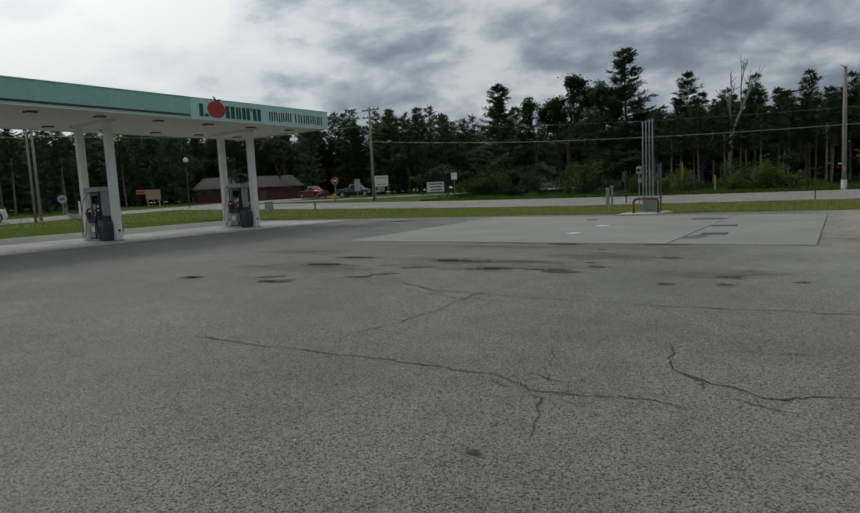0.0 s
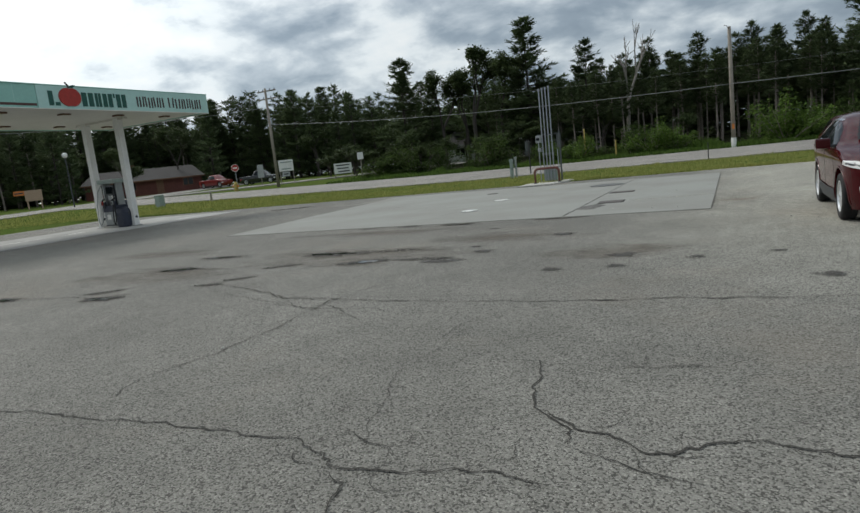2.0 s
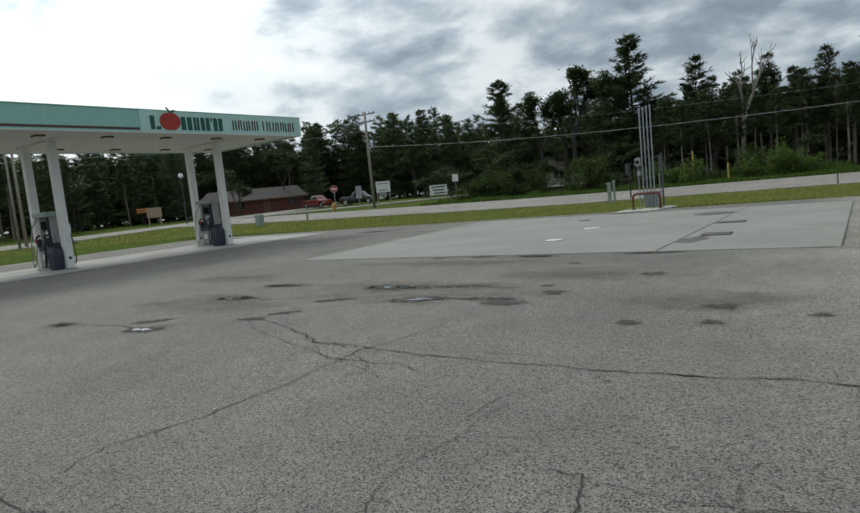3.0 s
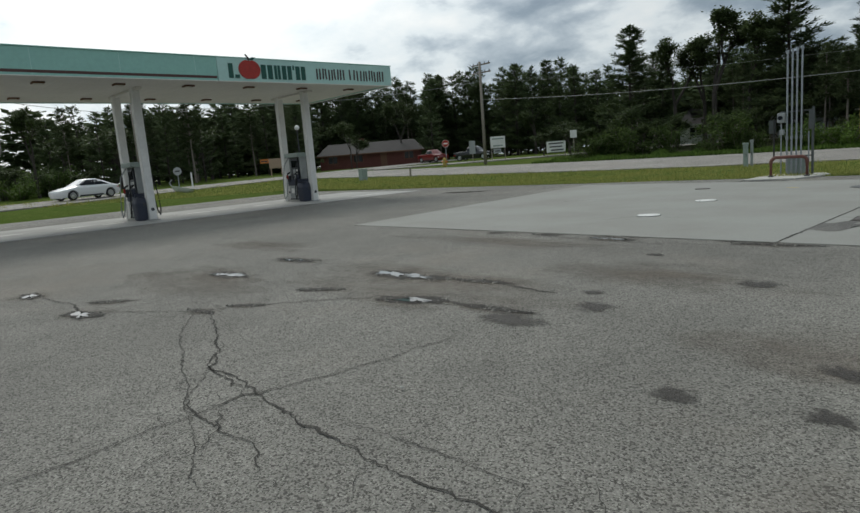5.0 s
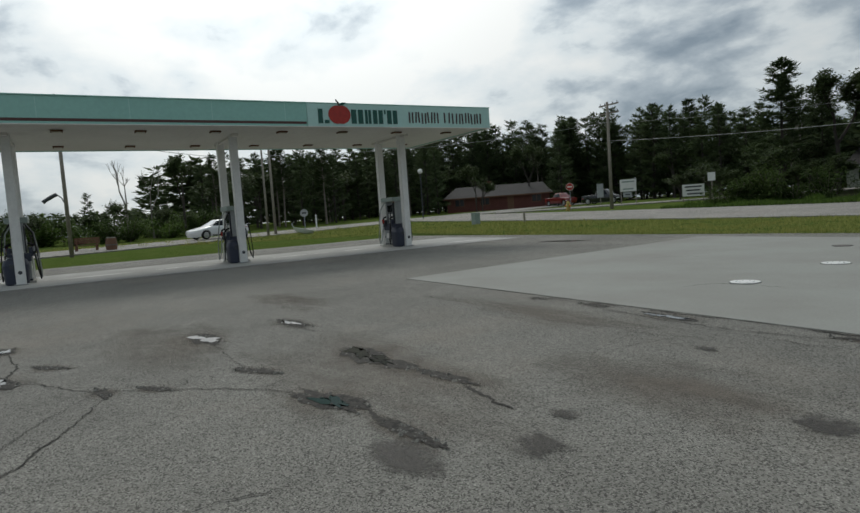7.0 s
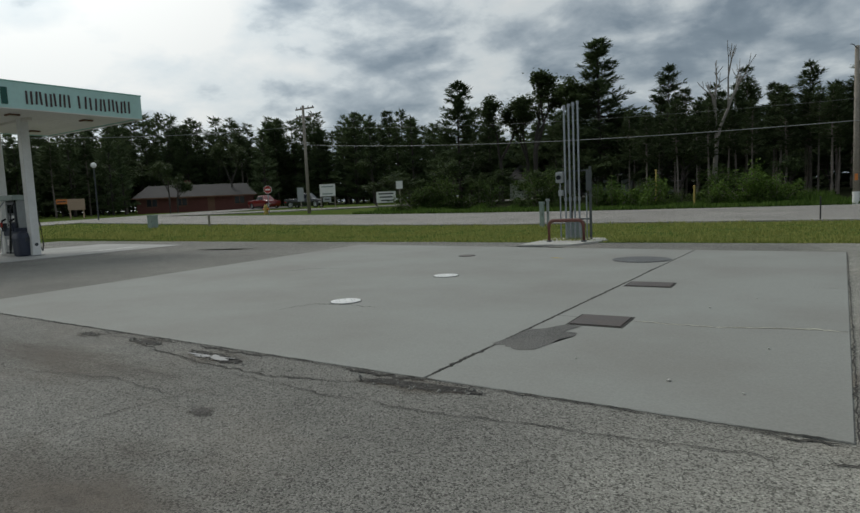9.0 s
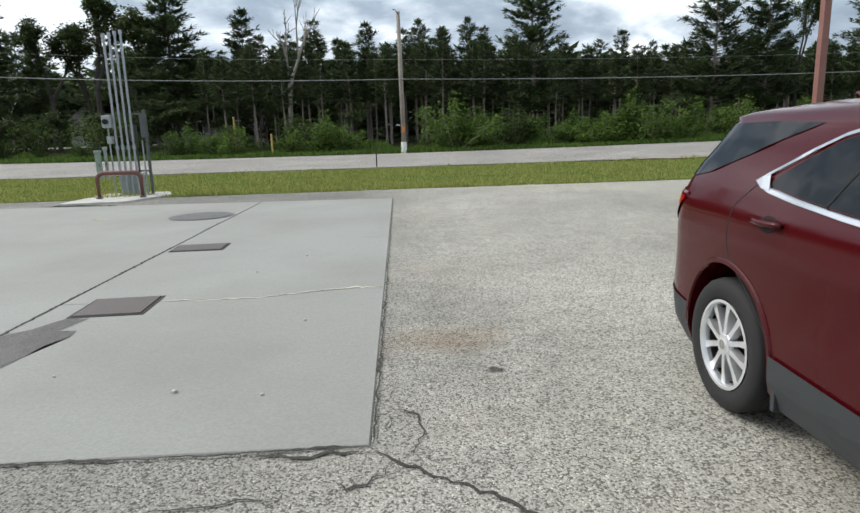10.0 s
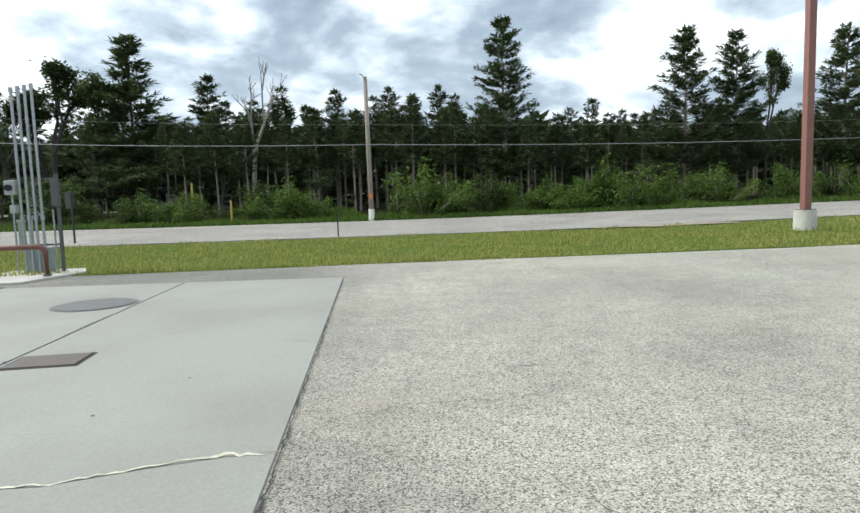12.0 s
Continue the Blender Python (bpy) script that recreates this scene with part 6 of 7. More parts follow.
        part("sill_cladding", sh.panel([(1.42, 0.21), (3.26, 0.21), (3.26, 0.44), (2.4, 0.43), (1.42, 0.46)], 0.014, s), CAR_DARK, body, "black plastic sill cladding")
        part("bumper_cladding", sh.panel([(0.12, 0.30), (0.25, 0.23), (0.55, 0.22), (0.565, 0.40), (0.545, 0.47), (0.3, 0.50), (0.05, 0.53), (0.035, 0.44)], 0.008, s), CAR_DARK, body, "black lower bumper cladding")
        for uc in (RW, FW):
            arc = [(uc + 0.44 * math.cos(a), 0.37 + 0.44 * math.sin(a)) for a in np.linspace(-0.25, math.pi + 0.25, 30)]
            part("arch_lip", sh.ribbon(arc, 0.035, 0.010, s), CAR_RED, body)
        part("mud_flap", boxed(s * 0.70, s * 0.90, -1.47, -1.44, 0.20, 0.42, 0.005), CAR_DARK, body)
        # handles
        for u0 in (1.22, 2.36):
            cup = part("handle_cup", sh.panel([(u0 + 0.11 + 0.065 * math.cos(a), 1.058 + 0.038 * math.sin(a)) for a in np.linspace(0, 6.28, 17)[:-1]], 0.0015, s, 1), ARCH_BLACK, body)
            bar = [(s * (sh.width(u0 + 0.23 * k / 6, 1.06) + 0.010 + 0.026 * math.sin(math.pi * k / 6)), -(u0 + 0.23 * k / 6), 1.062 + 0.006 * k / 6) for k in range(7)]
            part("door_handle", bent(bar, 0.014, 8), CAR_RED, body, smooth=True)
        # tail lamp wraps the corner
        lamp = part("tail_lamp", sh.panel([(0.125, 1.125), (0.30, 1.112), (0.46, 1.108), (0.45, 1.124), (0.30, 1.138), (0.14, 1.148)], 0.008, s, 2), TAIL_DARK, body, "dark red upper lens")
        part("lens", sh.panel([(0.095, 0.93), (0.11, 0.865), (0.17, 0.885), (0.32, 1.0), (0.44, 1.095), (0.30, 1.115), (0.12, 1.125)], 0.012, s, 3), TAIL, lamp, "bright red lens")
        part("lens", tail_panel(sh, [(s * x, z) for x, z in ((0.78, 0.95), (0.78, 1.13), (0.50, 1.12), (0.48, 1.06), (0.62, 1.02))], 0.010), TAIL, lamp)
        # mirrors, head lamps
        mirror = part("door_mirror", boxed(s * 0.93, s * 1.14, -3.12, -2.98, 1.08, 1.24, 0.03), CAR_RED, body)
        part("mirror_glass", boxed(s * 0.96, s * 1.12, -2.98, -2.974, 1.10, 1.22), TINTED, mirror)
        part("mirror_stalk", boxed(s * 0.84, s * 0.95, -3.08, -3.02, 1.09, 1.13), CAR_DARK, mirror)
        hl = part("head_lamp", sh.panel([(4.02, 0.86), (4.38, 0.80), (4.50, 0.80), (4.47, 0.87), (4.3, 0.915), (4.02, 0.92)], 0.010, s, 2), CLEAR_LENS, body, "clear head lamp")
        part("lamp_inner", sh.panel([(4.12, 0.865), (4.40, 0.825), (4.36, 0.86), (4.14, 0.895)], 0.013, s, 1), DARK_GREY, hl)
        part("fog_lamp", sh.panel([(4.36, 0.44), (4.50, 0.44), (4.52, 0.60), (4.44, 0.62), (4.36, 0.54)], 0.010, s, 1), CLEAR_LENS, body)
        part("lamp_bezel", boxed(s * 0.58, s * 0.74, -4.63, -4.60, 0.46, 0.56, 0.01), CHROME, body)
    part("rear_window", tail_panel(sh, [(-0.60, 1.24), (0.60, 1.24), (0.54, 1.42), (0.50, 1.46), (-0.50, 1.46), (-0.54, 1.42)], 0.006), TINTED, body, "dark tinted rear window", smooth=True)
    part("bumper_cladding", tail_panel(sh, [(-0.85, 0.26), (0.85, 0.26), (0.86, 0.46), (-0.86, 0.46)], 0.008), CAR_DARK, body, "black lower bumper cladding")
    part("tailgate_seam", tail_panel(sh, [(-0.70, 0.655), (0.70, 0.655), (0.70, 0.665), (-0.70, 0.665)], 0.002), ARCH_BLACK, body)
    part("plate_recess", tail_panel(sh, [(-0.28, 0.72), (0.28, 0.72), (0.28, 0.88), (-0.28, 0.88)], 0.003), CAR_DARK, body)
    part("number_plate", tail_panel(sh, [(-0.15, 0.73), (0.15, 0.73), (0.15, 0.87), (-0.15, 0.87)], 0.008), WHITE, body)
    part("plate_bar", tail_panel(sh, [(-0.11, 0.77), (0.11, 0.77), (0.11, 0.83), (-0.11, 0.83)], 0.011), PRINT, body)
    part("chrome_strip", tail_panel(sh, [(-0.42, 0.90), (0.42, 0.90), (0.42, 0.925), (-0.42, 0.925)], 0.012), CHROME, body)
    # windscreen, grille
    def front_panel(name, rows, mat, lift):
        bm = bmesh.new()
        grid = []
        for z, hw in rows:
            b = lerp_table(sh.nose, z)
            grid.append([bm.verts.new((hw * t, -(b + 0.09 * (1 - (abs(hw * t) / 0.8) ** 2) + lift), z)) for t in np.linspace(-1, 1, 11)])
        for s_, e_ in zip(grid, grid[1:]):
            for k in range(10):
                bm.faces.new((s_[k], s_[k + 1], e_[k + 1], e_[k]))
        bmesh.ops.recalc_face_normals(bm, faces=bm.faces)
        return part(name, bm, mat, body)
    front_panel("windscreen", [(1.18, 0.60), (1.26, 0.58), (1.38, 0.53), (1.48, 0.47), (1.52, 0.44)], TINTED, 0.02)
    front_panel("grille", [(0.34, 0.48), (0.5, 0.5), (0.7, 0.5), (0.80, 0.46)], CAR_DARK, 0.015)
    front_panel("grille_bar", [(0.70, 0.44), (0.73, 0.44)], CHROME, 0.03)
    part("number_plate_front", boxed(-0.15, 0.15, -4.70, -4.68, 0.52, 0.66), WHITE, body)
    part("underbody", boxed(-0.72, 0.72, -4.2, -0.4, 0.19, 0.30, 0.03), ARCH_BLACK, car)
    for s in (-1, 1):
        for u in (RW, FW):
            add_wheel(car, s * 0.795, -u, R, 0.215, s)
    part("aerial", bent([(0, -0.72, 1.60), (0, -0.62, 1.655), (0, -0.60, 1.65)], 0.02, 6), CAR_RED, body)


build_suv()


def build_far_car(x, y, turn, paint, label, pickup=False):
    """A car across the road: rounded body, glasshouse, lamps and wheels."""
    L = 4.8 if not pickup else 5.4
    if not pickup:
        sh = Shell(half=[(0.2, 0.80), (0.5, 0.90), (0.85, 0.88), (0.95, 0.82), (1.2, 0.68), (1.40, 0.5), (1.44, 0.35)],
                   tail=[(0.2, 0.1), (0.5, 0.0), (0.88, 0.08), (0.98, 0.55), (1.2, 1.05), (1.40, 1.6), (1.44, 1.9)],
                   nose=[(0.2, 4.65), (0.5, 4.75), (0.72, 4.7), (0.88, 4.0), (0.98, 3.5), (1.2, 3.05), (1.40, 2.7), (1.44, 2.5)],
                   radius=[(0.2, 0.3), (0.8, 0.34), (1.44, 0.15)])
        zs = [0.2, 0.3, 0.42, 0.55, 0.68, 0.78, 0.85, 0.9, 0.95, 0.98, 1.05, 1.14, 1.24, 1.33, 1.40, 1.44]
        glass_line, glass_z = [(0.95, 0.98), (3.4, 0.98), (2.75, 1.36), (1.75, 1.36)], 0.98
    else:
        sh = Shell(half=[(0.25, 0.85), (0.6, 0.97), (1.05, 0.96), (1.15, 0.92), (1.5, 0.78), (1.75, 0.62), (1.8, 0.4)],
                   tail=[(0.25, 0.1), (0.6, 0.0), (1.12, 0.02), (1.16, 1.9), (1.5, 2.0), (1.75, 2.15), (1.8, 2.4)],
                   nose=[(0.25, 5.2), (0.6, 5.35), (0.95, 5.3), (1.12, 4.2), (1.16, 4.0), (1.5, 3.65), (1.75, 3.35), (1.8, 3.1)],
                   radius=[(0.25, 0.2), (1.0, 0.22), (1.8, 0.15)])
        zs = [0.25, 0.4, 0.6, 0.8, 0.95, 1.05, 1.12, 1.16, 1.25, 1.38, 1.5, 1.65, 1.75, 1.8]
        glass_line, glass_z = [(2.1, 1.18), (3.85, 1.18), (3.45, 1.66), (2.25, 1.66)], 1.18
    R = 0.33 if not pickup else 0.39
    car = empty("pickup_truck" if pickup else "sedan", pose(x, y, rise(x, y) + 0.12, 0, 0, turn))
    tagged(car, label, "car")
    arches = ((0.95, R + 0.06, R), (L - 1.0, R + 0.06, R))
    me = sh.mesh(zs, arches, 0.015)
    me.materials.clear()
    me.materials.append(paint)
    for p in me.polygons:
        p.use_smooth = True
        p.material_index = 0
    body = new("body", me)
    body.parent = car
    body.location = (0, L / 2, 0)
    mod = body.modifiers.new("edges", "EDGE_SPLIT")
    mod.split_angle = radians(32)
    for s in (-1, 1):
        part("side_window", sh.panel(glass_line, 0.006, s), TINTED, body)
        part("tail_lamp", sh.panel([(0.1, 0.68), (0.4, 0.7), (0.4, 0.82), (0.1, 0.82)], 0.008, s, 1), TAIL, body)
        part("head_lamp", sh.panel([(L - 0.5, 0.6), (L - 0.15, 0.58), (L - 0.2, 0.7), (L - 0.5, 0.72)], 0.008, s, 1), CLEAR_LENS, body)
        part("sill", sh.panel([(1.5, 0.22), (L - 1.5, 0.22), (L - 1.5, 0.32), (1.5, 0.32)], 0.008, s, 1), CAR_DARK, body)
        for u in (0.95, L - 1.0):
            hub = empty("wheel", pose(s * 0.76, L / 2 - u, R, 0, 0, 0 if s < 0 else 180))
            hub.parent = car
            part("tyre", tyre_mesh(R, 0.22, 24), RUBBER, hub, smooth=True)
            part("rim", rim_mesh(R * 0.65, 0.22), ALLOY, hub)
    part("rear_window", tail_panel(sh, [(-0.55, glass_z + 0.06), (0.55, glass_z + 0.06), (0.42, glass_z + 0.34), (-0.42, glass_z + 0.34)], 0.01), TINTED, body)


build_far_car(-50.2, 18.8, 18, CAR_WHITE, "white four-door saloon on the road")
build_far_car(-66.5, 69.5, 85, CAR_BRIGHT_RED, "red pickup truck parked by the brick house", True)
build_far_car(-55.5, 66.5, 105, CAR_BLACK, "black pickup truck on the side road", True)

# ---- trees and shrubs ----
class Mesher:
    def __init__(self):
        self.v, self.f = [], []

    def stem(self, pts, radii, n=7):
        rings = []
        for i, p in enumerate(pts):
            d = (Vector(pts[min(i + 1, len(pts) - 1)]) - Vector(pts[max(i - 1, 0)])).normalized()
            q = d.to_track_quat("Z", "Y")
            b = len(self.v)
            for k in range(n):
                a = 2 * math.pi * k / n
                self.v.append(tuple(Vector(p) + q @ Vector((radii[i] * math.cos(a), radii[i] * math.sin(a), 0))))
            rings.append(b)
        for s, e in zip(rings, rings[1:]):
            for k in range(n):
                self.f.append((s + k, s + (k + 1) % n, e + (k + 1) % n, e + k))

    def blade(self, p, d, length, wide, rnd):
        """A pointed spray from p along d, folded a little."""
        d = Vector(d).normalized()
        side = d.cross(Vector((rnd.uniform(-0.5, 0.5), rnd.uniform(-0.5, 0.5), 1))).normalized() * wide
        b = len(self.v)
        p = Vector(p)
        m = p + d * length * 0.45
        self.v += [tuple(p), tuple(m + side), tuple(p + d * length + Vector((0, 0, rnd.uniform(-0.1, 0.15) * length))), tuple(m - side)]
        self.f.append((b, b + 1, b + 2, b + 3))

    def mesh(self, name, mat):
        me = bpy.data.meshes.new(name)
        me.from_pydata(self.v, [], self.f)
        me.update()
        me.materials.append(mat)
        return me


def conifer(seed, height, base, spread, droop, density, top_round=0.0, gap=0.0, step=0.014, size=1.0):
    """Trunk and crown meshes of a pine or spruce. base: share of the height that is bare trunk."""
    rnd = random.Random(seed)
    wood, crown = Mesher(), Mesher()
    lean = (rnd.uniform(-0.02, 0.02), rnd.uniform(-0.02, 0.02))
    pt = lambda z: (lean[0] * z + 0.08 * math.sin(z * 0.5 + seed), lean[1] * z, z)
    zs = [height * k / 9 for k in range(10)]
    wood.stem([pt(z) for z in zs], [0.012 * height * (1 - 0.93 * z / height) + 0.01 for z in zs])
    z = height * base
    while z < height * 0.985:
        s = (z / height - base) / (1 - base)
        if top_round:
            reach = spread * (0.05 + 0.95 * (1 - s) ** 0.82) * (0.6 + 0.4 * min(1, s * 3.5)) * (1 + 0.15 * math.sin(s * 17 + seed))
        else:
            reach = spread * (0.05 + 0.95 * (1 - s) ** 0.72) * (0.7 + 0.3 * min(1, s * 6)) * (1 + 0.10 * math.sin(s * 23 + seed) * math.sin(s * 9))
        reach = max(0.18, reach)
        n = rnd.randint(1, 2) if not top_round else rnd.randint(2, 4)
        a0 = rnd.uniform(0, 6.28)
        for k in range(n):
            if rnd.random() < gap:
                continue
            a = a0 + 2 * math.pi * k / n + rnd.uniform(-0.35, 0.35)
            r = reach * rnd.uniform(0.62, 1.15)
            o = Vector(pt(z))
            rise_ = (0.35 - droop * (1 - s)) + rnd.uniform(-0.12, 0.12)
            tip = o + Vector((math.cos(a) * r, math.sin(a) * r, r * rise_))
            mid = o.lerp(tip, 0.5) + Vector((0, 0, -0.06 * r))
            wood.stem([tuple(o), tuple(mid), tuple(tip)], [0.02 + 0.012 * r, 0.014 + 0.006 * r, 0.006], 3)
            m = max(6, int(density * (r + 0.6)))
            for j in range(m):
                t = 0.18 + 0.85 * (j + rnd.random()) / m
                p = o.lerp(mid, min(1, 2 * t)) if t < 0.5 else mid.lerp(tip, 2 * t - 1)
                p = p + Vector((rnd.uniform(-0.16, 0.16), rnd.uniform(-0.16, 0.16), rnd.uniform(-0.1, 0.14)))
                for q in range(3):
                    ang = a + rnd.uniform(-1.3, 1.3)
                    d = (math.cos(ang), math.sin(ang), rnd.uniform(-0.3, 0.75))
                    crown.blade(p, d, size * rnd.uniform(0.32, 0.62), size * rnd.uniform(0.04, 0.085), rnd)
        z += height * step * rnd.uniform(0.6, 1.4)
    for _ in range(int(height * base * 0.9)):
        zz = rnd.uniform(0.35, 1.0) * height * base
        a = rnd.uniform(0, 6.28)
        r = rnd.uniform(0.4, 1.3)
        o = Vector(pt(zz))
        wood.stem([tuple(o), tuple(o + Vector((math.cos(a) * r, math.sin(a) * r, rnd.uniform(-0.25, 0.1))))], [0.022, 0.006], 4)
    for j in range(9):
        a = rnd.uniform(0, 6.28)
        crown.blade(Vector(pt(height * 0.975)), (math.cos(a) * 0.5, math.sin(a) * 0.5, 1), rnd.uniform(0.3, 0.6), 0.08, rnd)
    return wood, crown


def broadleaf(seed, height, spread, leaves, leaf=0.16, bare=0.25):
    """Forked trunk, limbs, and leaf clusters at their ends, with gaps between."""
    rnd = random.Random(seed)
    wood, crown = Mesher(), Mesher()
    ends = []

    def grow(p, d, length, r, depth):
        q = p + d * length
        m = p.lerp(q, 0.5) + Vector((rnd.uniform(-1, 1), rnd.uniform(-1, 1), 0)) * length * 0.06
        wood.stem([tuple(p), tuple(m), tuple(q)], [r, r * 0.85, r * 0.68], 7 if depth == 0 else 3 if depth > 2 else 5)
        if depth >= 2:
            ends.append(q)
            ends.append(m)
        if depth == 4:
            return
        for _ in range(rnd.randint(2, 3)):
            nd_ = (d + Vector((rnd.uniform(-1, 1), rnd.uniform(-1, 1), rnd.uniform(-0.25, 0.6))) * 0.75).normalized()
            grow(q, nd_, length * rnd.uniform(0.55, 0.8), r * 0.6, depth + 1)
    grow(Vector((0, 0, 0)), Vector((0.03, 0.02, 1)).normalized(), height * bare, 0.016 * height, 0)
    top = max(e.z for e in ends)
    wide = max(math.hypot(e.x, e.y) for e in ends)
    for k, v in enumerate(wood.v):
        wood.v[k] = (v[0] * spread / wide, v[1] * spread / wide, v[2] * height * 0.95 / top)
    for _ in range(leaves):
        e = rnd.choice(ends)
        c = Vector((e.x * spread / wide, e.y * spread / wide, e.z * height * 0.95 / top))
        p = c + Vector((rnd.gauss(0, 0.25), rnd.gauss(0, 0.25), rnd.gauss(0, 0.16)))
        crown.blade(p, (rnd.uniform(-1, 1), rnd.uniform(-1, 1), rnd.uniform(-0.6, 0.6)), leaf * rnd.uniform(1.2, 2.4), leaf * rnd.uniform(0.5, 0.9), rnd)
    return wood, crown


def shrub_mesh(seed, height, spread, leaves, leaf=0.11):
    rnd = random.Random(seed)
    wood, crown = Mesher(), Mesher()
    lobes = []
    for _ in range(17):
        a, r = rnd.uniform(0, 6.28), spread * rnd.random() ** 0.6
        h = height * rnd.uniform(0.35, 1.08) * (1 - 0.4 * r / spread)
        tip = Vector((r * math.cos(a), r * math.sin(a), h))
        wood.stem([(0.1 * tip.x, 0.1 * tip.y, 0), tuple(tip * 0.6), tuple(tip)], [0.03, 0.02, 0.006], 4)
        lobes.append((tip, rnd.uniform(0.2, 0.62)))
    for _ in range(leaves):
        tip, rr = rnd.choice(lobes)
        g = Vector((rnd.gauss(0, 1), rnd.gauss(0, 1), rnd.gauss(0, 1))).normalized() * rr * rnd.uniform(0.5, 1.25)
        p = tip * rnd.choice((1.0, 1.0, 0.8, 0.55, 0.3)) + g
        if p.z < 0.02:
            p.z = rnd.uniform(0.02, 0.5)
        crown.blade(p, (rnd.uniform(-1, 1), rnd.uniform(-1, 1), rnd.uniform(-0.7, 0.5)), leaf * rnd.uniform(1.2, 2.6), leaf * rnd.uniform(0.45, 0.8), rnd)
    return wood, crown


KINDS = {}


def make_kind(key, meshes, bark, leaf):
    wood, crown = meshes
    KINDS[key] = (wood.mesh("trunk", bark), crown.mesh("crown", leaf) if crown.f else None)


for k in range(4):
    make_kind(("pine", k), conifer(10 + k, 12.5, 0.46, 2.1, 0.12, 8.0, top_round=1, gap=0.10, step=0.024, size=1.2), BARK, NEEDLES)
for k in range(6):
    make_kind(("spruce", k), conifer(30 + k % 3, 14.0, 0.08, 3.3, 0.30, 6.0 if k < 3 else 11, gap=0.12, step=0.017 if k < 3 else 0.008, size=1.5 if k < 3 else 1.0), BARK_SHADED, NEEDLES_B)
for k in range(2):
    make_kind(("white_pine", k), conifer(40 + k, 15.0, 0.15, 3.5, 0.02, 13, gap=0.16, step=0.0075, size=0.95), BARK, NEEDLES_B)
for k in range(2):
    make_kind(("oak", k), broadleaf(50 + k, 12.0, 3.2, 5600, 0.125, 0.22), BARK_SHADED, LEAVES)
make_kind(("dead", 0), broadleaf(66, 11.0, 2.9, 0, bare=0.22), DEAD_BARK, LEAVES)
make_kind(("dead", 1), broadleaf(65, 9.0, 2.6, 0, bare=0.3), DEAD_BARK, LEAVES)
for k in range(4):
    make_kind(("shrub", k), shrub_mesh(70 + k, 2.6, 1.9, 2600, 0.088), BARK, SHRUB if k % 2 else SHRUB_DARK)
for k in range(2):
    make_kind(("sapling", k), broadleaf(80 + k, 6.0, 2.2, 1700, 0.14, 0.2), BARK_SHADED, LEAVES)

TREE_WORDS = {
    "pine": ("pine_tree", "tall dark pine with a bare trunk and ragged crown", "tree", "pines of the wood"),
    "spruce": ("spruce_tree", "dark full conical spruce with drooping branches", "tree", "spruces of the wood"),
    "white_pine": ("white_pine_tree", "tall open white pine with layered branches", "tree", "tall pines over the wood"),
    "oak": ("oak_tree", "dark leafy broadleaf tree with gaps of sky", "tree", "broadleaf trees"),
    "dead": ("dead_tree", "bare bleached dead tree with forked limbs", "tree", "dead trees"),
    "shrub": ("shrub", "bright green leafy shrub at the road side", "shrub", "shrubs along the wood"),
    "sapling": ("young_tree", "young broadleaf tree with dense dark leaves", "tree", "young trees"),
}


def plant(kind, k, x, y, height, turn, wide=1.0):
    """A tree or shrub of its own at a place, scaled to a height."""
    wood, crown = KINDS[(kind, k)]
    ref = {"pine": 12.5, "spruce": 14.0, "white_pine": 15.0, "oak": 12.0, "dead": 10.0, "shrub": 2.9, "sapling": 6.0}[kind]
    s = height / ref
    name, label, category, group = TREE_WORDS[kind]
    ob = empty(name, Matrix.Translation((x, y, rise(x, y) - 0.05)) @ Matrix.Rotation(turn, 4, "Z") @ Matrix.Diagonal((s * wide, s * wide, s, 1)))
    tagged(ob, label, category, group)
    t = new("trunk", wood)
    t.parent = ob
    if crown:
        c = new("crown", crown)
        c.parent = ob


R5 = random.Random(77)


def turned():
    return R5.uniform(0, 6.28)


# single trees that stand out
for kind, k, x, y, h, w in (
    ("spruce", 3, -18.8, 68.0, 14.6, 1.3), ("spruce", 4, -13.0, 68.0, 11.3, 1.2), ("spruce", 5, -34.0, 68.0, 12.9, 1.3), ("spruce", 4, -31.6, 70.5, 9.2, 1.0),
    ("oak", 0, -25.4, 68.0, 13.3, 1.15), ("oak", 1, -29.3, 68.5, 11.2, 1.15), ("oak", 1, -22.2, 68.5, 12.0, 1.1), ("oak", 0, -27.2, 70.5, 11.0, 1.1), ("dead", 0, -7.4, 58.0, 10.2, 1.0), ("dead", 1, -37.6, 76.0, 9.6, 0.9),
    ("white_pine", 0, 10.4, 60.0, 13.8, 1.0), ("white_pine", 1, 23.4, 58.0, 12.6, 1.15), ("white_pine", 0, 27.6, 58.5, 12.4, 1.1), ("oak", 0, 30.2, 59.0, 11.5, 0.6),
    ("white_pine", 1, 36.0, 58.5, 12.7, 1.2), ("white_pine", 0, 40.3, 59.0, 11.5, 1.0),
):
    plant(kind, k, x, y, h, turned(), w)
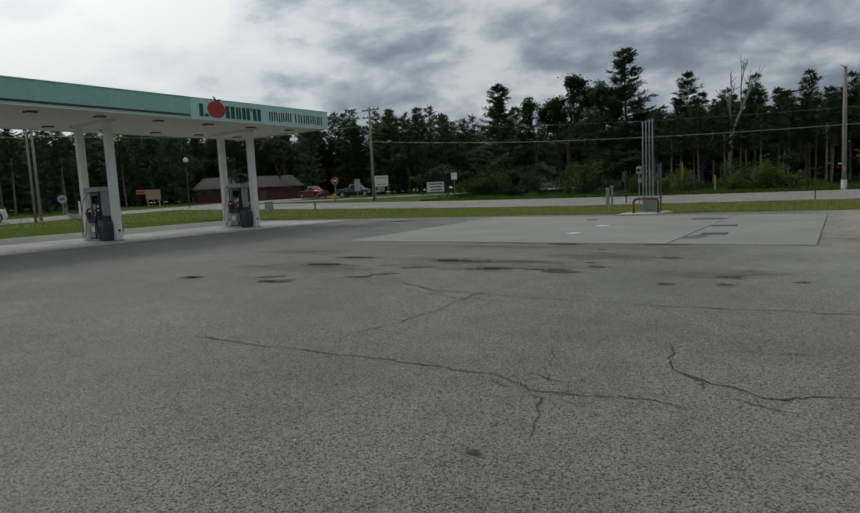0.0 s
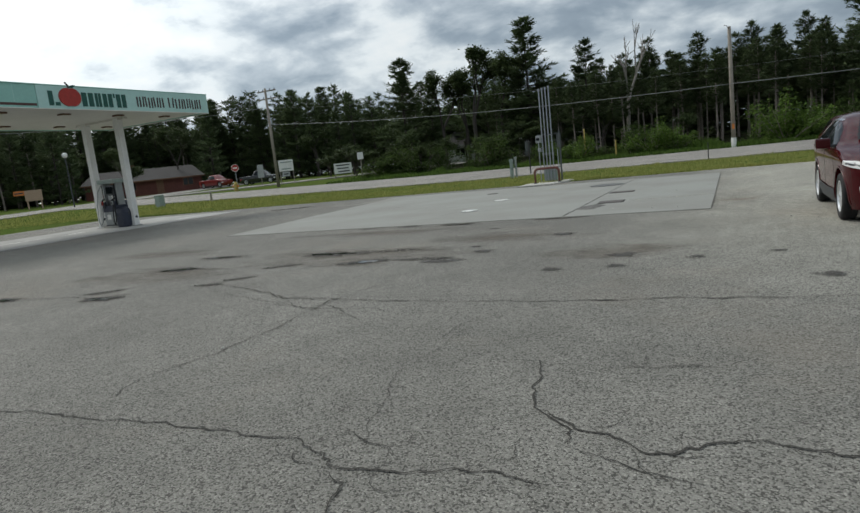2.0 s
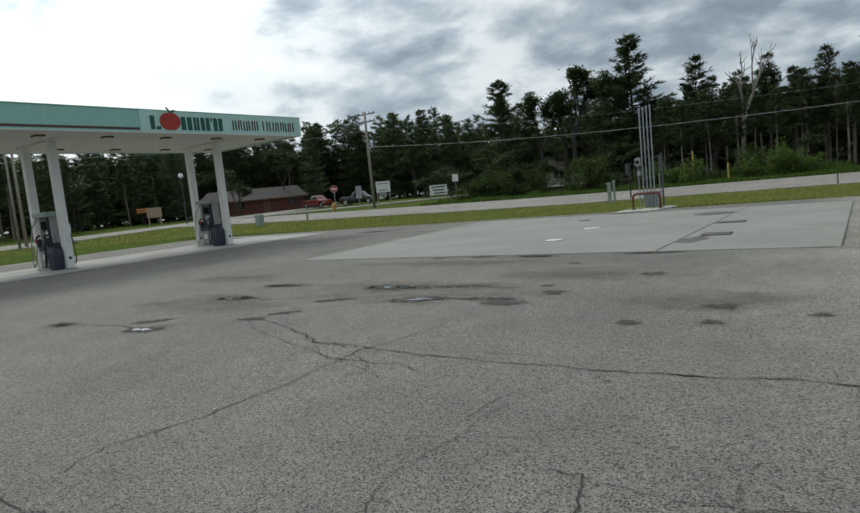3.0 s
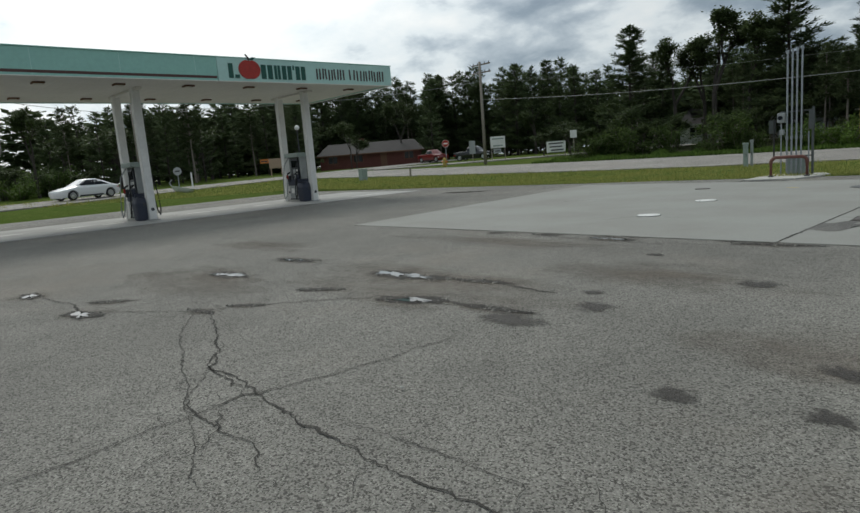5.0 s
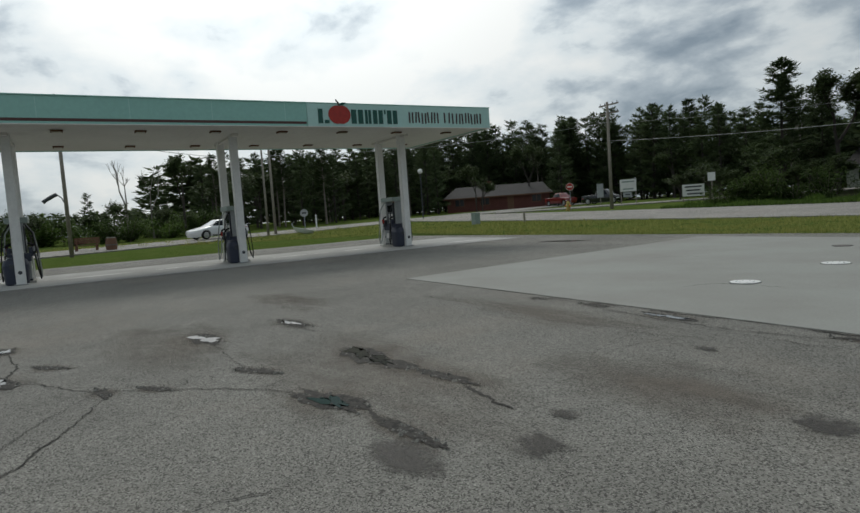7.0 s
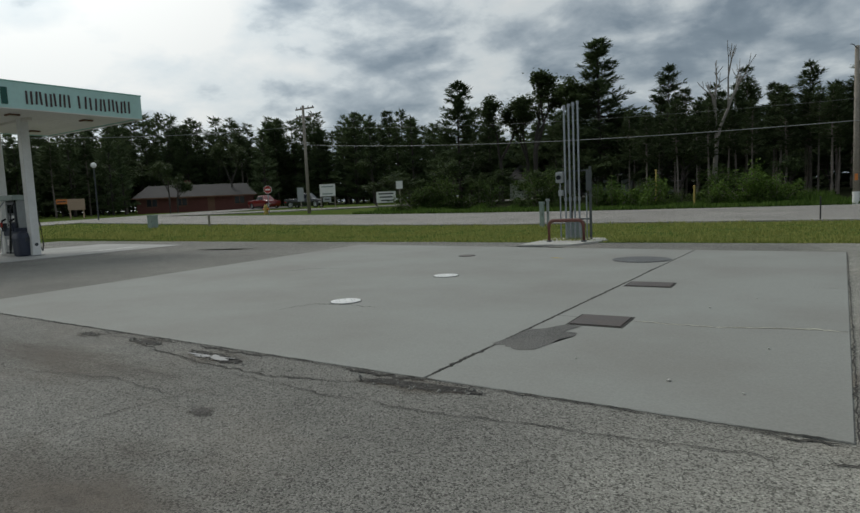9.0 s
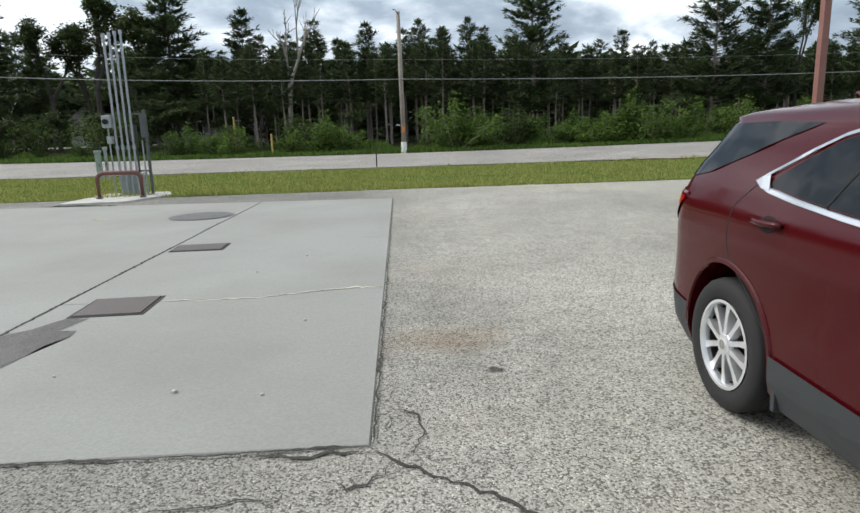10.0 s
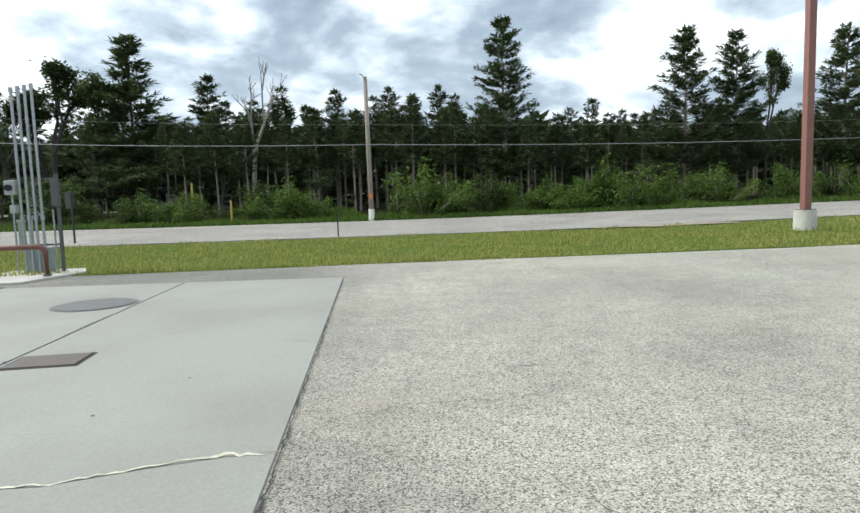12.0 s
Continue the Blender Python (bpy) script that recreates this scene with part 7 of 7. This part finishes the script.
# the taller crowns of the red-pine wood, west to east
for x, top in ((-15.4, 8.4), (-11.2, 9.6), (-9.0, 9.8), (-6.5, 10.7), (-4.7, 9.3), (-2.2, 10.6), (-0.5, 8.8), (0.9, 9.9), (2.3, 10.7), (4.2, 10.0), (6.4, 10.6), (7.9, 10.0), (12.6, 9.6), (14.8, 9.2), (17.0, 7.9), (20.0, 9.4), (22.0, 8.0), (24.6, 7.8)):
    plant("pine", R5.randrange(4), x, 67.4 + R5.uniform(-0.8, 0.8), top - 0.45, turned(), R5.uniform(0.9, 1.1))
# the wood behind and before them: rows, front to back
for row, (y0, dx, h) in enumerate(((57.5, 3.4, 6.8), (61.0, 2.7, 7.6), (64.5, 2.4, 8.2), (70.5, 2.2, 8.9), (74.5, 2.4, 9.3))):
    x = -20.0 - 4 * row
    while x < 56 + 9 * row:
        x += dx * R5.uniform(0.6, 1.4)
        if row == 0 and R5.random() < 0.5:
            continue
        y = y0 + R5.uniform(-1.3, 1.3)
        if x < -15:
            y += 7 + 0.3 * (-15 - x)
        if R5.random() < 0.10 and row > 1:
            plant("spruce", R5.randrange(3), x, y, h * R5.uniform(0.75, 1.0), turned(), 1.0)
            continue
        plant("pine", R5.randrange(4), x, y, h * R5.uniform(0.86, 1.08) * (0.9 if x > 12 else 1), turned(), R5.uniform(0.85, 1.1))
# dark trees behind the side road and the house
for x, y, h in ((-88.0, 93.0, 16.4), (-83.0, 86.0, 14.6), (-74.0, 89.0, 13.2), (-57.0, 92.0, 12.8), (-95.0, 78.0, 14.8)):
    plant("spruce", R5.randrange(3, 6), x, y, h, turned(), 0.95)
for row in range(4):
    x = -135.0
    while x < -30:
        x += R5.uniform(2.2, 4.2)
        y = 84 + 5.2 * row + R5.uniform(-2.2, 2.2) + 0.1 * (-34 - x) * (1 if x > -80 else 0) - (0.42 * max(0, -85 - x))
        if -97 < x < -71 and y < 84:
            continue
        kind = R5.choice(("spruce", "spruce", "spruce", "sapling", "pine") if row else ("spruce", "spruce", "sapling"))
        k = R5.randrange({"pine": 4, "spruce": 3, "sapling": 2}[kind])
        far = math.hypot(x, y - 5)
        plant(kind, k, x, y, far * R5.uniform(0.110, 0.140) if kind != "sapling" else R5.uniform(6, 8.5), turned(), R5.uniform(0.9, 1.2))
# trees west of the highway
for row in range(4):
    y = 22.0
    while y < 88:
        y += R5.uniform(2.1, 3.7)
        x = -75 - 5.8 * row - 0.11 * (y - 27) + R5.uniform(-1.8, 1.8)
        if row < 2 and 41 < y < 64:
            continue
        if abs(x + 82) < 10 and abs(y - 70) < 9:
            continue
        kind = R5.choice(("spruce", "spruce", "sapling", "pine"))
        k = R5.randrange({"pine": 4, "spruce": 3, "sapling": 2}[kind])
        plant(kind, k, x, y, (R5.uniform(8.0, 10.6) + 0.05 * (y - 22)) * (0.7 if kind == "sapling" else 1), turned(), R5.uniform(0.95, 1.2))
for kind, k, x, y, h in (("oak", 0, -67.7, 19.3, 8.6), ("dead", 1, -69.5, 16.4, 8.8), ("dead", 0, -71.3, 14.2, 8.0), ("sapling", 1, -66, 12.6, 4.0), ("spruce", 1, -76.8, 10.8, 5.3), ("spruce", 2, -86, 59, 13.0), ("oak", 1, -70.8, 57.9, 7.0), ("sapling", 0, -74.4, 61.4, 5.3), ("spruce", 1, -80.8, 57.8, 9.7), ("oak", 1, -77.0, 72.7, 10.5), ("spruce", 0, -70.6, 73.6, 11.5)):
    plant(kind, k, x, y, h, turned())
for _ in range(64):
    y = R5.uniform(-26, 27)
    plant(R5.choice(("shrub", "shrub", "sapling")), R5.choice((0, 1)), -61 - R5.uniform(0, 14) - 0.11 * y, y, R5.uniform(1.9, 3.6), turned(), 1.2)
# shrubs between the road and the wood; duller and lower in the west
x = -30.0
while x < 62:
    x += R5.uniform(0.45, 1.5)
    y = 50.3 + R5.uniform(-0.5, 3.6)
    west = x < -11
    plant("shrub", R5.choice((0, 2)) if west or R5.random() < 0.35 else R5.choice((1, 3)), x, y, R5.choice((0.6, 0.8, 1.0, 1.4, 2.0, 2.6)) * R5.uniform(0.75, 1.2) * (0.8 if west else 1), turned(), R5.uniform(0.85, 1.3))
for x, y, h in ((3.6, 50.0, 3.9), (4.9, 50.8, 2.9), (15.2, 50.2, 3.7), (13.0, 50.8, 2.6), (-10.2, 50.6, 2.6), (-12.4, 50.9, 2.4), (-4.6, 51.0, 2.9), (21.9, 50.7, 3.0), (26.5, 50.4, 3.2), (31.2, 50.4, 3.4), (9.4, 51.1, 2.5)):
    plant("shrub", R5.choice((1, 3)), x, y, h, turned(), 0.95)
for x in range(-27, 60, 5):
    plant("shrub", R5.randrange(4) if x > -10 else R5.choice((0, 2)), x + R5.uniform(-2, 2), 53.0 + R5.uniform(-1.0, 2.0), R5.choice((1.4, 2.0, 2.8, 3.4)), turned(), R5.uniform(0.8, 1.3))
for x in range(-28, 60, 9):
    plant("sapling", R5.randrange(2), x + R5.uniform(-2, 2), 55.5 + R5.uniform(-1, 3), R5.uniform(2.6, 4.6), turned(), 1.05)
for x in range(-44, -12, 2):
    plant("sapling", R5.randrange(2), x + R5.uniform(-1, 1), 62.5 + R5.uniform(-2, 3) + 0.25 * max(0, -26 - x), R5.uniform(2.6, 4.2), turned(), 1.35)
for _ in range(20):
    plant("sapling", R5.randrange(2), R5.uniform(-30, 62), R5.uniform(64, 76), R5.uniform(2.8, 4.6), turned(), 1.3)
for x, y, h in ((-28.6, 51.8, 2.2), (-26.6, 52.6, 1.7), (-24.4, 52.2, 1.5)):
    plant("shrub", 2, x, y, h, turned(), 1.5)


def build_far_woods():
    """The closed dark depth of the woods: far crowns nobody could count."""
    rnd = random.Random(5)
    m = Mesher()
    def clump(x, y, h, lo):
        for _ in range(105):
            z = lo + (h - lo) * rnd.random() ** 0.8
            r = 2.3 * (1 - 0.75 * max(0, z - lo) / h) + 0.3
            a = rnd.uniform(0, 6.28)
            p = Vector((x + r * math.cos(a) * rnd.random() ** 0.4, y + r * math.sin(a) * rnd.random() ** 0.4, rise(x, y) + z))
            m.blade(p, (math.cos(a), math.sin(a), rnd.uniform(-0.3, 0.5)), rnd.uniform(1.1, 2.2), rnd.uniform(0.35, 0.7), rnd)
    for k in range(520):
        x = rnd.uniform(-50, 130)
        clump(x, 79 + rnd.uniform(0, 20) + 0.4 * max(0, -18 - x), rnd.uniform(6.0, 8.6), 0.1)
    for k in range(260):
        x = rnd.uniform(-190, -40)
        clump(x, 112 + rnd.uniform(0, 22) - 0.5 * max(0, -90 - x), rnd.uniform(9, 12.5), 0.1)
    for k in range(220):
        y = rnd.uniform(22, 130)
        clump(-104 - rnd.uniform(0, 22), y, rnd.uniform(8, 12.5), 0.1)
    for k in range(160):
        y = rnd.uniform(-160, 40)
        clump(-190 - rnd.uniform(0, 30) + 0.3 * y, y, rnd.uniform(4, 7), 0.2)
    for k in range(120):
        x = rnd.uniform(60, 190)
        clump(x, 58 + rnd.uniform(0, 40), rnd.uniform(8, 11), 0.1)
    ob = raw("far_woods", m.v, m.f, NEEDLES)
    tagged(ob, "dense dark mass of distant pine woods", "woods", kind="stuff")


build_far_woods()
